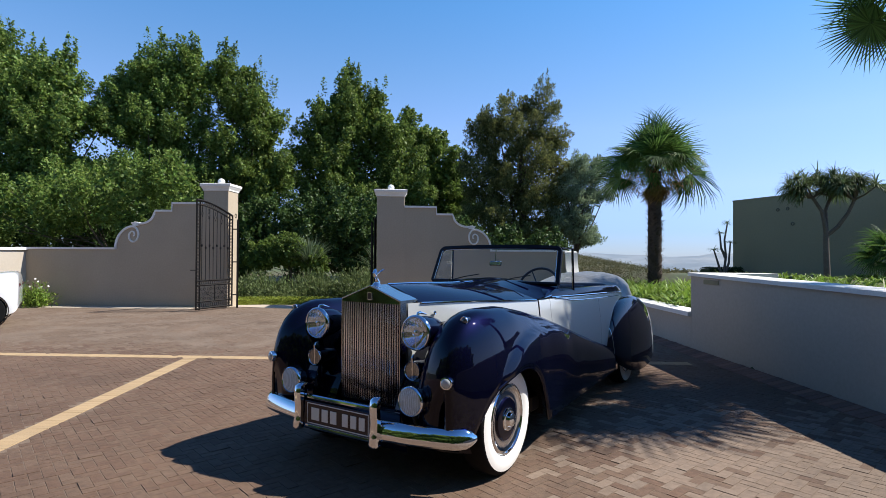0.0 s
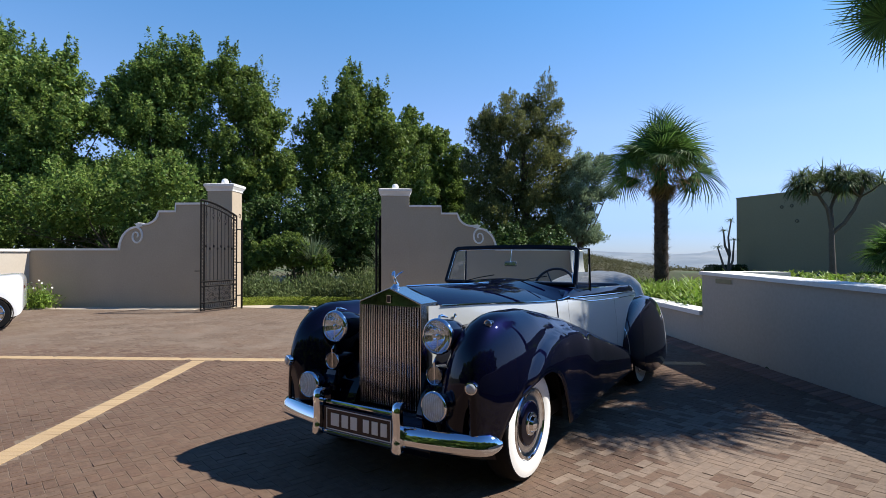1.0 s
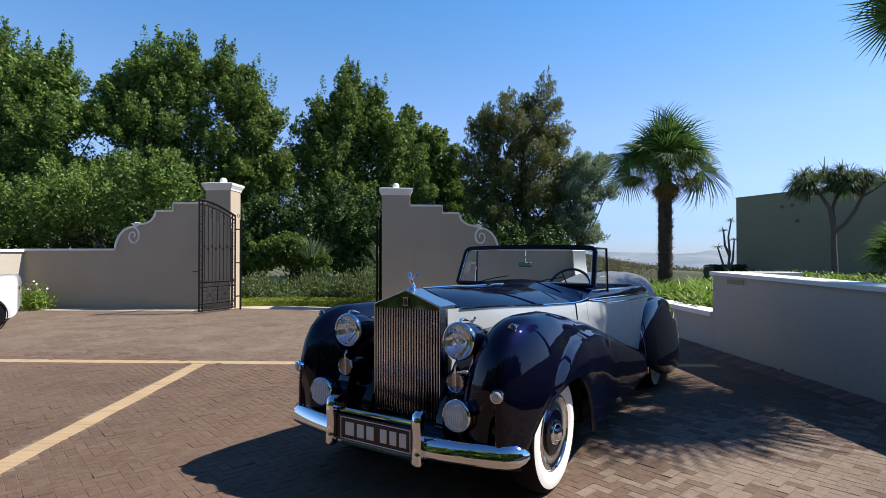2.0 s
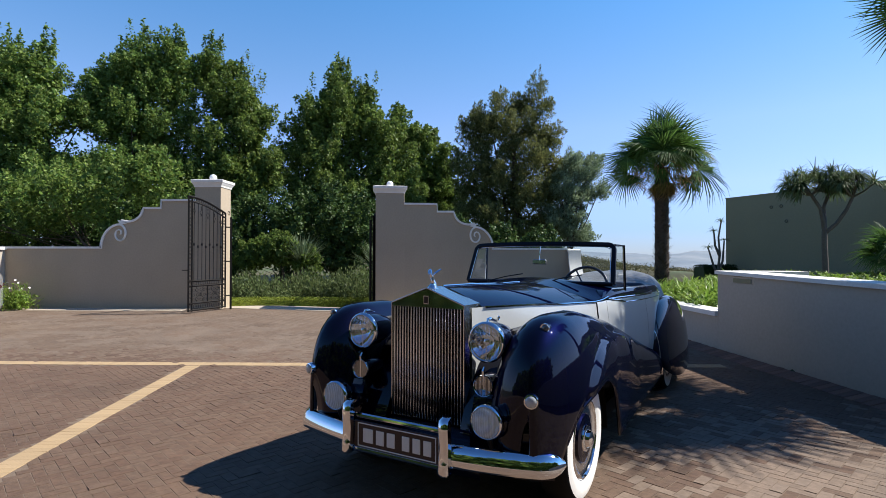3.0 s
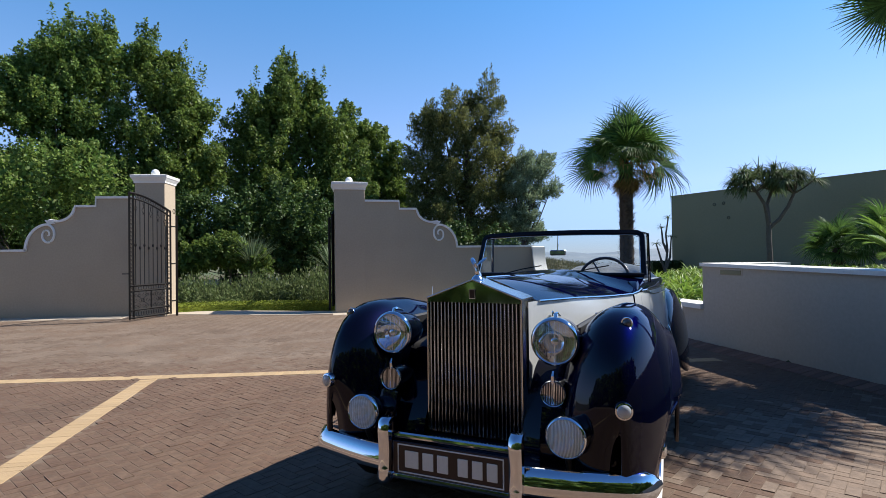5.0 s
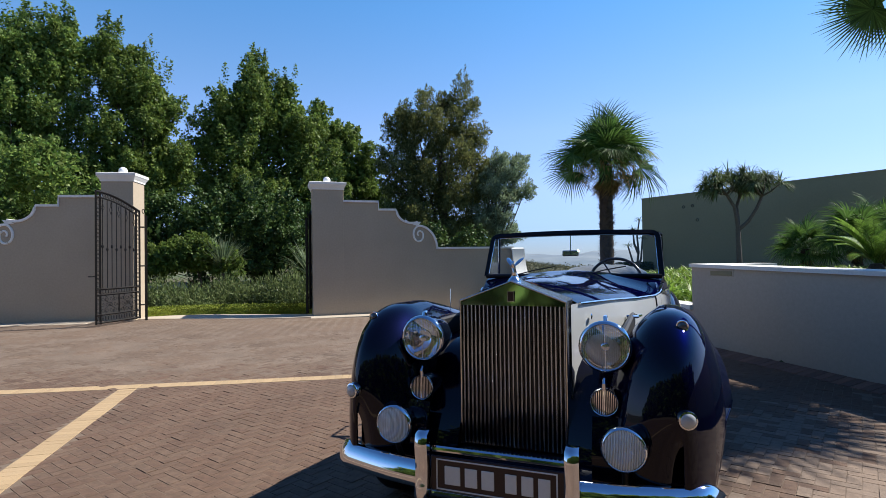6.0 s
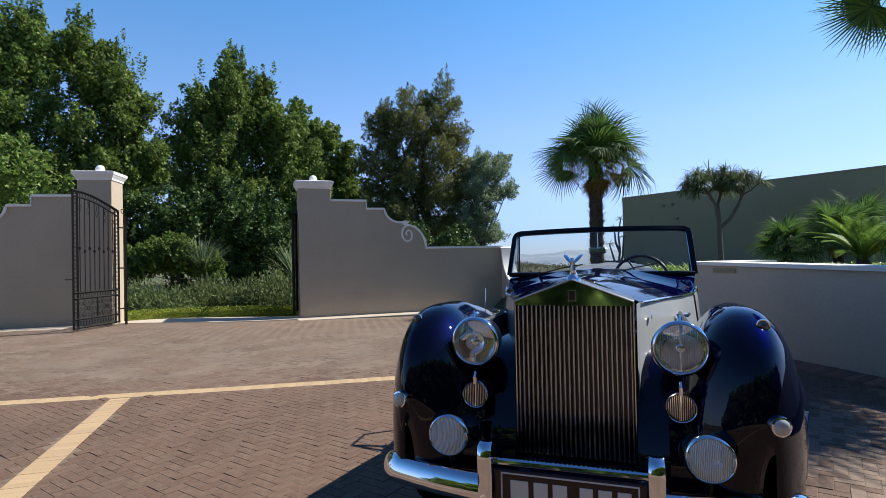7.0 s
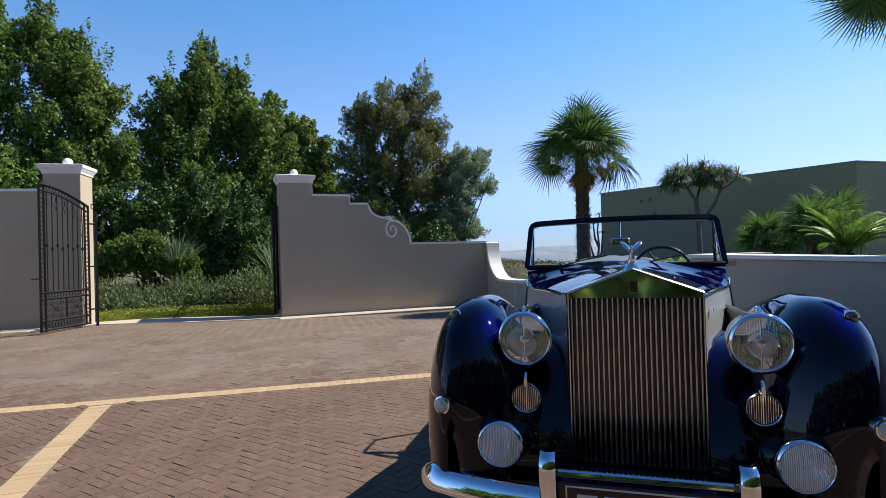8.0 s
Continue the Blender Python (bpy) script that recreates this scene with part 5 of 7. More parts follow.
def crown_points(blobs, n, rs, clump, per, shell=0.55, rise=0.8, ragged=0.14, lean=(0, 0), bough=1.35):
    """Leaf places: many pointed leafy shoots that grow outwards and up from the skin of ellipsoids."""
    q = np.asarray(blobs, float)
    want = max(4, n // per)
    area = q[:, 3] * q[:, 5] + q[:, 3] * q[:, 4]
    b = q[rs.choice(len(q), size=want * 6, p=area / area.sum())]
    g = rs.normal(size=(len(b), 3))
    g /= np.linalg.norm(g, axis=1, keepdims=True)
    r = np.minimum(1.0, shell + (1.0 - shell) * rs.random(len(b)) ** 0.45) * 0.93
    r += ragged * np.maximum(0, rs.normal(size=len(b))) * (rs.random(len(b)) < 0.35)
    c = b[:, :3] + g * b[:, 3:6] * r[:, None]
    taken, gap = [], clump * 0.50
    for i in range(len(c)):
        if len(taken) >= want:
            break
        if not taken or np.min(np.sum((c[taken] - c[i]) ** 2, 1)) > gap * gap:
            taken.append(i)
    c, g = c[taken], g[taken]
    m = len(c)
    if bough:                                  # shoots gather into boughs, with dark gaps between
        hub = []
        for p in c:
            if not hub or np.min(np.sum((np.array(hub) - p) ** 2, 1)) > bough * bough:
                hub.append(p)
        hub = np.array(hub)
        near_hub = hub[np.argmin(np.sum((c[:, None, :] - hub[None]) ** 2, 2), 1)]
        c = near_hub + (c - near_hub) * 0.66
    axis = 0.85 * g + np.array([lean[0], lean[1], rise]) + 0.25 * rs.normal(size=(m, 3))
    axis /= np.linalg.norm(axis, axis=1, keepdims=True)
    reach = clump * (0.8 + 0.9 * rs.random(m))
    k = rs.random((m, per, 1)) ** 0.85
    ball = rs.normal(size=(m, per, 3))
    ball -= axis[:, None, :] * np.sum(ball * axis[:, None, :], 2, keepdims=True)
    ball /= np.linalg.norm(ball, axis=2, keepdims=True)
    knot = 1 + 0.35 * np.sin(k * 11 + 9 * reach[:, None, None])      # twigs whorled along the shoot
    wide = clump * (0.46 * np.sqrt(np.maximum(0, 1 - k)) * (0.35 + 0.65 * np.minimum(1, k * 4)) * knot + 0.03)
    off = axis[:, None, :] * (k - 0.4) * reach[:, None, None] + ball * wide * rs.random((m, per, 1)) ** 0.45
    pts = (c[:, None, :] + off).reshape(-1, 3)
    out = (0.25 * g[:, None, :] + ball + 0.5 * axis[:, None, :] * k).reshape(-1, 3)
    return pts, out, c, g


def leafy(name, base, blobs, n, leaf, mat, label, category, seed, clump=0.62, per=130, trunk=0.22, group="", limbs=9, bark=None, up=0.35, sprigs=0, shell=0.55, rise=0.8, core=0.16, ragged=0.14, lean=(0, 0), bough=1.35, slim=0.62, sweep=0.0, gaps=()):
    """A tree or shrub: tapered trunk, limbs into the crown, and a crown of many leaves."""
    rs = np.random.RandomState(seed)
    bx, by, bz = base
    t = thing(name, pose(bx, by, bz), label, category, group)
    local = [(b[0] - bx, b[1] - by, b[2] - bz, b[3], b[4], b[5]) for b in blobs]
    pts, out, cl, cg = crown_points(local, n, rs, clump, per, shell, rise, ragged, lean, bough)
    keep = pts[:, 2] > 0.05
    pts, out = pts[keep], out[keep]
    if sprigs:
        top = sorted(local, key=lambda q: -(q[2] + q[5]))[:3]
        extra = []
        for i in range(sprigs):
            q = top[i % len(top)]
            a = rs.uniform(0, 2 * math.pi)
            x0 = np.array([q[0] + 0.7 * q[3] * math.cos(a) * rs.random(), q[1], q[2] + q[5] * rs.uniform(0.62, 0.86)])
            hgt = rs.uniform(0.5, 1.3)
            lean = rs.normal(size=2) * 0.12
            m = 70
            s = rs.random(m)
            extra.append(x0 + np.stack([lean[0] * s + rs.normal(size=m) * 0.11 * (1.1 - s), lean[1] * s + rs.normal(size=m) * 0.11 * (1.1 - s), hgt * s], 1))
        ex = np.concatenate(extra)
        pts = np.concatenate([pts, ex])
        out = np.concatenate([out, np.tile([0, 0, 1.0], (len(ex), 1))])
    m = len(pts)
    d = out * 0.35 + rs.normal(size=(m, 3)) * (1 - 0.3 * sweep) + np.array([lean[0] * sweep, 0, -0.15 + 1.3 * sweep])
    nrm = out * 1.2 + rs.normal(size=(m, 3)) * 0.75 + np.array([0, 0, up])
    size = leaf * (0.6 + 0.8 * rs.random(m))
    if core:                                   # larger old leaves fill the shaded inside
        mc = int(m * core * 1.5)
        q = np.asarray(local, float)
        pk = rs.choice(len(q), size=mc, p=(q[:, 3] * q[:, 5]) / (q[:, 3] * q[:, 5]).sum())
        g = rs.normal(size=(mc, 3))
        g *= (rs.random(mc) ** 0.4 * 0.70 / np.linalg.norm(g, axis=1))[:, None]
        ci = q[pk, :3] + g * q[pk, 3:6]
        ci = ci[ci[:, 2] > 0.2]
        pts, mc = np.concatenate([pts, ci]), len(ci)
        d, nrm = np.concatenate([d, rs.normal(size=(mc, 3))]), np.concatenate([nrm, rs.normal(size=(mc, 3))])
        size = np.concatenate([size, leaf * rs.uniform(1.3, 2.2, mc)])
    for gx, gy, gz, gr, gh in gaps:             # thin places where the sky shows between the limbs
        c = np.array([gx - bx, gy - by, gz - bz])
        across = np.array([gy, -gx]) / math.hypot(gx, gy)
        e = (((pts[:, :2] - c[:2]) @ across) / gr) ** 2 + ((pts[:, 2] - c[2]) / gh) ** 2
        keep = rs.random(len(pts)) < np.clip((e - 0.45) * 1.3, 0.05, 1)
        pts, d, nrm, size = pts[keep], d[keep], nrm[keep], size[keep]
    v, f = leaf_mesh(pts, d, nrm, size, size * slim)
    fast_mesh("crown", v, f, mat, t, "")
    if trunk:
        zt = max(q[2] for q in local) * 0.75
        ctr = np.mean([q[:2] for q in local], 0)
        pth = [(ctr[0] * k * 0.8 + 0.15 * math.sin(5 * k + seed), ctr[1] * k * 0.8, zt * k - 0.15) for k in np.linspace(0, 1, 7)]
        v, f = tube(pth, [trunk * (1.15 - 0.95 * k) for k in np.linspace(0, 1, 7)], 9)
        mesh_part("trunk", v, f, bark or M_BARK, t, smooth=60)
        pick = rs.choice(len(cl), size=min(limbs, len(cl)), replace=False)
        for i in pick:
            k = rs.uniform(0.25, 0.85)
            a = Vector((ctr[0] * k * 0.8, ctr[1] * k * 0.8, zt * k - 0.15))
            b = Vector(cl[i])
            mid = (a + b) / 2 + Vector((0, 0, -0.2))
            v, f = tube([a, mid, b], [trunk * 0.4 * (1.1 - k), trunk * 0.25 * (1.1 - k), 0.012], 6)
            mesh_part("limb", v, f, bark or M_BARK, t, smooth=60)
    return t


TREES = "trees behind the gate wall"
leafy("oak_tree", (-19.0, 26.0, -0.1), BLOBS_A, 80000, 0.135, M_LEAF_A, "tall oak with yellow-green leaves behind the wall", "tree", 1, group=TREES, trunk=0.28, limbs=22, sprigs=22, clump=0.72, rise=0.6, gaps=((-18.77, 26, 6.87, 1.25, 0.85), (-17.5, 26.5, 6.5, 0.6, 0.5), (-16.47, 27.5, 6.17, 0.5, 0.4)))
leafy("oak_tree", (-16.8, 27.5, -0.1), BLOBS_B, 66000, 0.120, M_LEAF_A, "tall olive-green tree with upright leafy shoots", "tree", 2, group=TREES, trunk=0.26, limbs=16, sprigs=34, rise=1.3, gaps=((-18.77, 26, 6.87, 1.25, 0.85), (-17.5, 26.5, 6.5, 0.6, 0.5), (-16.47, 27.5, 6.17, 0.5, 0.4)))
leafy("leafy_tree", (-12.6, 28.4, -0.1), BLOBS_C, 58000, 0.125, M_LEAF_B, "fresh green tree with a narrow uneven top", "tree", 3, group=TREES, trunk=0.24, sprigs=20, rise=1.1, gaps=((-10.4, 28.4, 7.26, 0.35, 0.4),))
leafy("leafy_tree", (-7.2, 31.5, -0.1), BLOBS_D, 98000, 0.135, M_LEAF_B, "broad dark green tree tapering to a peak", "tree", 4, group=TREES, trunk=0.30, sprigs=36, rise=1.2, clump=0.68)
leafy("leafy_tree", (-2.5, 36.0, 0.0), BLOBS_E, 33000, 0.155, M_LEAF_B, "smaller green tree half hidden behind another", "tree", 5, group=TREES, trunk=0.24)
leafy("conifer_tree", (2.5, 31.0, 0.1), BLOBS_F, 110000, 0.125, M_LEAF_C, "dark grey-green conifer with dense upswept sprays", "tree", 6, group=TREES, clump=0.66, per=150, trunk=0.32, limbs=22, up=0.1, sprigs=4, shell=0.60, core=0.10, ragged=0.14, rise=0.9, lean=(0.35, 0), slim=0.34, sweep=1.0)
leafy("pine_tree", (5.4, 30.0, -0.4), BLOBS_G, 30000, 0.140, M_LEAF_G, "smaller blue-green pine with open tufted limbs", "tree", 16, group=TREES, clump=0.50, per=90, trunk=0.20, limbs=26, up=0.2, shell=0.35, core=0.04, ragged=0.22, rise=0.8, lean=(0.5, 0), bough=0.9, slim=0.30, sweep=0.8)
leafy("large_shrub", (-12.5, 20.0, -0.1), BLOBS_S1, 25000, 0.115, M_LEAF_A, "overgrown yellow-green shrub behind the wall", "shrub", 7, trunk=0.08, limbs=14, clump=0.66, core=0.05, ragged=0.22, bough=1.5)
leafy("large_shrub", (-7.2, 21.0, -0.1), BLOBS_S5, 14000, 0.095, M_LEAF_B, "bright green broad-leaved shrub beyond the gateway", "shrub", 11, trunk=0.06, limbs=8, clump=0.36, per=90)
leafy("large_shrub", (-6.0, 24.0, -0.1), BLOBS_S2, 32000, 0.120, M_LEAF_D, "dense dark green shrub beyond the gateway", "shrub", 8, trunk=0.1, limbs=14, clump=0.5)
leafy("large_shrub", (-17.0, 22.5, -0.1), BLOBS_S3, 18000, 0.13, M_LEAF_D, "dark shrub growth under the trees behind the wall", "shrub", 9, trunk=0.08, limbs=12)
leafy("large_shrub", (-2.0, 27.0, -0.1), BLOBS_S4, 17000, 0.13, M_LEAF_D, "dark shrub growth under the trees behind the wall", "shrub", 10, trunk=0.08, limbs=12)
# trees across the drive, behind the walk
for i, (x, y, h) in enumerate(((-23, -5, 8.4), (-17, -7.5, 9.3), (-11.5, -9, 8.8), (-6, -9.5, 9.8), (-0.5, -9.5, 9), (5, -9.5, 9.6), (10.5, -8.5, 8.8), (16, -6, 8.4))):
    b = [(x, y, h * 0.36, 4.3, 3.0, h * 0.36), (x + 0.6, y, h * 0.68, 3.3, 2.6, h * 0.27), (x - 0.8, y, h * 0.86, 1.9, 1.8, h * 0.15)]
    leafy("leafy_tree", (x, y, -0.1), b, 14000, 0.64, M_LEAF_A, "green tree across the drive", "tree", 110 + i, group="trees across the drive", trunk=0.26, clump=1.5, per=110)

# soft grey-green border beyond the gateway
rs = np.random.RandomState(21)
for i, (cx, w, h) in enumerate(((-8.4, 0.9, 0.75), (-7.3, 0.8, 0.9), (-6.3, 0.85, 0.72), (-5.4, 0.75, 0.98), (-4.5, 0.8, 0.84), (-3.6, 0.85, 1.12), (-2.7, 0.7, 0.92), (-2.2, 0.6, 0.7))):
    t = thing("lavender_bush", pose(cx, 18.2 + 0.35 * math.sin(i * 2.3), -0.1), "soft grey-green flowering bush in the border beyond the gate", "bush", "border bushes beyond the gate")
    m = 4200
    a, r = rs.uniform(0, 2 * math.pi, m), rs.random(m) ** 0.5
    b0 = np.stack([w * r * np.cos(a), 0.7 * r * np.sin(a), np.zeros(m)], 1)
    tip = b0 * 1.15 + np.stack([rs.normal(size=m) * 0.1, rs.normal(size=m) * 0.1, h * (1 - 0.62 * r ** 2) * rs.uniform(0.40, 1.22, m)], 1)
    k = rs.random((m, 1)) ** 0.6
    p = b0 + (tip - b0) * k
    d = (tip - b0) + rs.normal(size=(m, 3)) * 0.35
    v, f = leaf_mesh(p, d, rs.normal(size=(m, 3)), rs.uniform(0.07, 0.17, m), rs.uniform(0.022, 0.05, m))
    fast_mesh("foliage", v, f, M_LAVENDER, t)


def hedge(name, path, w, h, mat, n, seed, label, leaf=0.05, kind=""):
    """A clipped hedge along a path: dense small leaves on a rounded core."""
    rs = np.random.RandomState(seed)
    pts = [Vector(p) for p in path]
    t = thing(name, Matrix.Translation(pts[0]), label, "hedge")
    rel = [p - pts[0] for p in pts]
    rows = []
    for i, p in enumerate(rel):
        d = (rel[min(i + 1, len(rel) - 1)] - rel[max(0, i - 1)]).normalized()
        s = Vector((-d.y, d.x, 0))
        rows.append([p + s * (w / 2 * a) + Vector((0, 0, b * h)) for a, b in ((-0.9, 0), (-0.93, 0.8), (-0.75, 0.95), (0.75, 0.95), (0.93, 0.8), (0.9, 0))])
    v, f = skin(rows, caps=True)
    mesh_part("core", v, f, mat, t)
    seg = rs.randint(0, len(rel) - 1, n)
    u = rs.random(n)
    A, B = np.array(rel)[seg], np.array(rel)[seg + 1]
    c = A + (B - A) * u[:, None]
    d = (B - A) / np.linalg.norm(B - A, axis=1, keepdims=True)
    s = np.stack([-d[:, 1], d[:, 0], 0 * u], 1)
    q = rs.random(n) * (w + 2 * h)
    off = np.where(q < h, -w / 2, np.where(q > h + w, w / 2, q - h - w / 2))
    zz = np.where(q < h, q, np.where(q > h + w, q - h - w, h))
    nn = np.where((q < h)[:, None], -s, np.where((q > h + w)[:, None], s, np.array([0, 0, 1.0])))
    p = c + s * off[:, None] + np.stack([0 * u, 0 * u, zz], 1) + rs.normal(size=(n, 3)) * 0.015
    v, f = leaf_mesh(p, rs.normal(size=(n, 3)) + nn * 0.25, nn + rs.normal(size=(n, 3)) * 0.28, leaf * rs.uniform(0.6, 1.3, n), leaf * 0.6 * rs.uniform(0.6, 1.3, n))
    fast_mesh("foliage", v, f, mat, t)
    return t


path = [(-6.75 + 4.4 * k, 15.55 + 1.65 * math.sin(min(1.0, 1.25 * k) * math.pi / 2), yard_z(-6.75 + 4.4 * k, 15.5) - 0.04) for k in np.linspace(0, 1, 19)]
hedge("low_hedge", path, 0.42, 0.24, M_HEDGE, 24000, 31, "low clipped yellow-green hedge curving across beyond the gateway", leaf=0.032)
hedge("box_hedge", [(11.6, 28.2, -0.1), (13.3, 28.4, -0.1)], 1.0, 1.0, M_DARKHEDGE, 3500, 33, "clipped dark green hedge near the building", leaf=0.08)


def blade_strip(base, d0, length, width, droop, n=5, lift=0.0):
    """One long arching blade as a tapering strip."""
    rows = []
    p = Vector(base)
    d = Vector(d0).normalized()
    side = d.cross(Vector((0, 0, 1)))
    if side.length < 1e-3:
        side = Vector((1, 0, 0))
    side.normalize()
    step = length / n
    for i in range(n + 1):
        k = i / n
        w = width * (1 - k) ** 0.6 * (0.55 + 0.9 * min(1, k * 3)) * 0.5 + 0.001
        nor = side.cross(d)
        rows.append([p - side * w + nor * w * 0.35, p.copy(), p + side * w + nor * w * 0.35])
        p = p + d * step
        d = (d + Vector((0, 0, -droop / n))).normalized()
    return skin(rows)


def strap_bed(name, inside, n, seed, zf, label, mat, length=(0.35, 0.6), kind="stuff"):
    """Clumps of strap-shaped leaves over a stretch of ground."""
    r = random.Random(seed)
    vf = []
    x0, x1, y0, y1 = inside
    clumps = [(r.uniform(x0, x1), r.uniform(y0, y1)) for _ in range(n // 9)]
    for cx, cy in clumps:
        if cx < right_wall_x(min(cy, 16.6)) + 0.30:
            continue
        for _ in range(9):
            a = r.uniform(0, 2 * math.pi)
            e = r.uniform(0.9, 2.4)
            vf.append(blade_strip((cx + r.gauss(0, 0.05), cy + r.gauss(0, 0.05), zf(cx, cy)), (math.cos(a), math.sin(a), e), r.uniform(*length), r.uniform(0.036, 0.060), r.uniform(0.9, 1.9), 4))
    v, f = joined(vf)
    return tagged(mesh_part(name, v, f, mat), label, "plants", kind=kind)


strap_bed("strap_leaf_bed", (3.6, 7.2, 9.1, 15.4), 4200, 41, ground_z, "bright green strap-leaved bed behind the low wall", M_STRAP, (0.35, 0.62))
strap_bed("strap_leaf_bed", (4.5, 5.8, 3.2, 6.2), 260, 43, ground_z, "green strap-leaved plants just behind the retaining wall", M_STRAP, (0.22, 0.34))
strap_bed("strap_leaf_bed", (6.0, 12.0, 9.5, 17.0), 1500, 42, lambda x, y: ground_z(x, y), "green strap-leaved plants behind the retaining wall", M_STRAP, (0.18, 0.30))


def fan_leaf(m, petiole, radius, r, seg=38, spread=290, droop=0.25):
    """A fan palm leaf: stalk and folded blades spreading from its end, as (verts, faces)."""
    vf = [tube([m @ Vector((0, 0, 0)), m @ Vector((petiole * 0.5, 0, 0.02)), m @ Vector((petiole, 0, 0))], [0.016, 0.011, 0.008], 5)]
    for i in range(seg):
        a = math.radians(-spread / 2 + spread * (i + 0.5) / seg)
        L = radius * (0.72 + 0.28 * math.cos(a * 0.55)) * r.uniform(0.82, 1.08)
        w = radius * 0.42 * math.radians(spread) / seg * 0.48
        d = Vector((math.cos(a), math.sin(a), 0))
        s = Vector((-math.sin(a), math.cos(a), 0))
        o = Vector((petiole, 0, 0))
        cup = 0.18
        pts = []
        for k, ww in ((0.02, 0.08), (0.42, 1.0), (0.74, 0.58), (1.0, 0.05)):
            z = cup * L * k * (1 - k) * 1.2 - droop * L * k ** 2.5 * r.uniform(0.7, 1.3)
            p = o + d * L * k + Vector((0, 0, z))
            h = Vector((0, 0, w * ww * 0.4))
            pts.append([m @ (p - s * w * ww - h), m @ (p + h * 0.6), m @ (p + s * w * ww - h)])
        vf.append(skin(pts))
    return joined(vf)


def fan_palm(name, x, y, z0, zc, trunk_r, n, radius, petiole, seed, label, category="palm", skirt=0, low=-35, high=80, fibre=True, stalks=0, group="", hanging=()):
    """A fan palm: shaggy trunk, fan leaves, a skirt of dry ones."""
    r = random.Random(seed)
    t = thing(name, pose(x, y, z0), label, category, group)
    h = zc - z0
    if trunk_r:
        rows = []
        for i in range(40):
            k = i / 39
            rr = trunk_r * (1.08 - 0.12 * k) * (1 + 0.06 * math.sin(i * 2.4))
            rows.append([((rr * (1 + 0.10 * noisy(math.cos(a) * 2, math.sin(a) * 2 + k * 22, 1.0, seed))) * math.cos(a), rr * (1 + 0.10 * noisy(math.cos(a) * 2, math.sin(a) * 2 + k * 22, 1.0, seed)) * math.sin(a), -0.2 + (h + 0.2) * k) for a in np.linspace(0, 2 * math.pi, 17)[:-1]])
        v, f = skin(rows, closed_v=True, caps=True)
        mesh_part("trunk", v, f, M_PALMBARK, t, "dark fibrous trunk", smooth=60)
        if fibre:
            vf = []
            for i in range(800):
                a, k = r.uniform(0, 2 * math.pi), r.uniform(0.02, 1.0)
                b = (trunk_r * math.cos(a) * 1.0, trunk_r * math.sin(a), h * k)
                vf.append(blade_strip(b, (math.cos(a), math.sin(a), r.uniform(0.5, 1.8)), r.uniform(0.05, 0.13), 0.028, 0.5, 2))
            v, f = joined(vf)
            mesh_part("fibre_coat", v, f, M_PALMBARK, t, "ragged coat of old leaf bases")["kind"] = "stuff"
    for i in range(n):
        az = (i * 137.5 + r.uniform(-18, 18)) % 360
        el = high - (high - low) * ((i + 0.5) / n) ** 0.85 + r.uniform(-7, 7)
        m = Matrix.Translation((0, 0, h)) @ Euler((0, 0, radians(az))).to_matrix().to_4x4() @ Euler((r.uniform(-0.4, 0.4), -radians(el), 0)).to_matrix().to_4x4()
        pl, rd = petiole * r.uniform(0.8, 1.15), radius * r.uniform(0.85, 1.1)
        v, f = fan_leaf(m @ Matrix.Rotation(radians(r.uniform(-25, 25)), 4, "X"), pl, rd, r, droop=0.22 + 0.25 * max(0, math.cos(radians(el))))
        mesh_part("frond", v, f, M_PALM, t)
    for hub, tip, face, size in hanging:       # old fans that hang on long stalks
        c, nrm = Vector((0, 0, h)) + Vector(hub), Vector(face).normalized()
        ax = Vector(tip)
        ax = (ax - nrm * ax.dot(nrm)).normalized()
        side = nrm.cross(ax)
        m = Matrix(((ax.x, side.x, nrm.x, c.x), (ax.y, side.y, nrm.y, c.y), (ax.z, side.z, nrm.z, c.z), (0, 0, 0, 1)))
        vf = [fan_leaf(m, 0.02, size, r, seg=44, spread=245, droop=0.30)]
        vf.append(tube([(0, 0, h), tuple(c * 0.5 + Vector((0, 0, h * 0.5 + 0.08))), tuple(c)], [0.016, 0.012, 0.009], 5))
        v, f = joined(vf)
        mesh_part("frond", v, f, M_PALM, t)
    for i in range(skirt):
        az = r.uniform(0, 360)
        m = Matrix.Translation((0, 0, h - 0.05)) @ Euler((0, 0, radians(az))).to_matrix().to_4x4() @ Euler((0, radians(r.uniform(58, 82)), 0)).to_matrix().to_4x4()
        v, f = fan_leaf(m, petiole * 0.55, radius * 0.62, r, seg=16, spread=150, droop=0.5)
        mesh_part("dry_frond", v, f, M_DRYPALM, t, "dry brown hanging frond")
    for i in range(stalks):
        az = r.uniform(0, 2 * math.pi)
        vf = []
        p0 = Vector((0.1 * math.cos(az), 0.1 * math.sin(az), h - 0.02))
        for k in range(34):
            q = p0 + Vector((math.cos(az), math.sin(az), 0)) * r.uniform(0.15, 0.6) + Vector((r.gauss(0, 0.1), r.gauss(0, 0.1), r.uniform(-0.45, 0.1)))
            vf.append(blade_strip(q, (math.cos(az) + r.gauss(0, 0.5), math.sin(az) + r.gauss(0, 0.5), -0.6), r.uniform(0.12, 0.3), 0.03, 0.8, 2))
        v, f = joined(vf)
        mesh_part("flower_stalk", v, f, M_DRYPALM, t, "yellow-brown hanging flower stalk")["kind"] = "stuff"
    return t


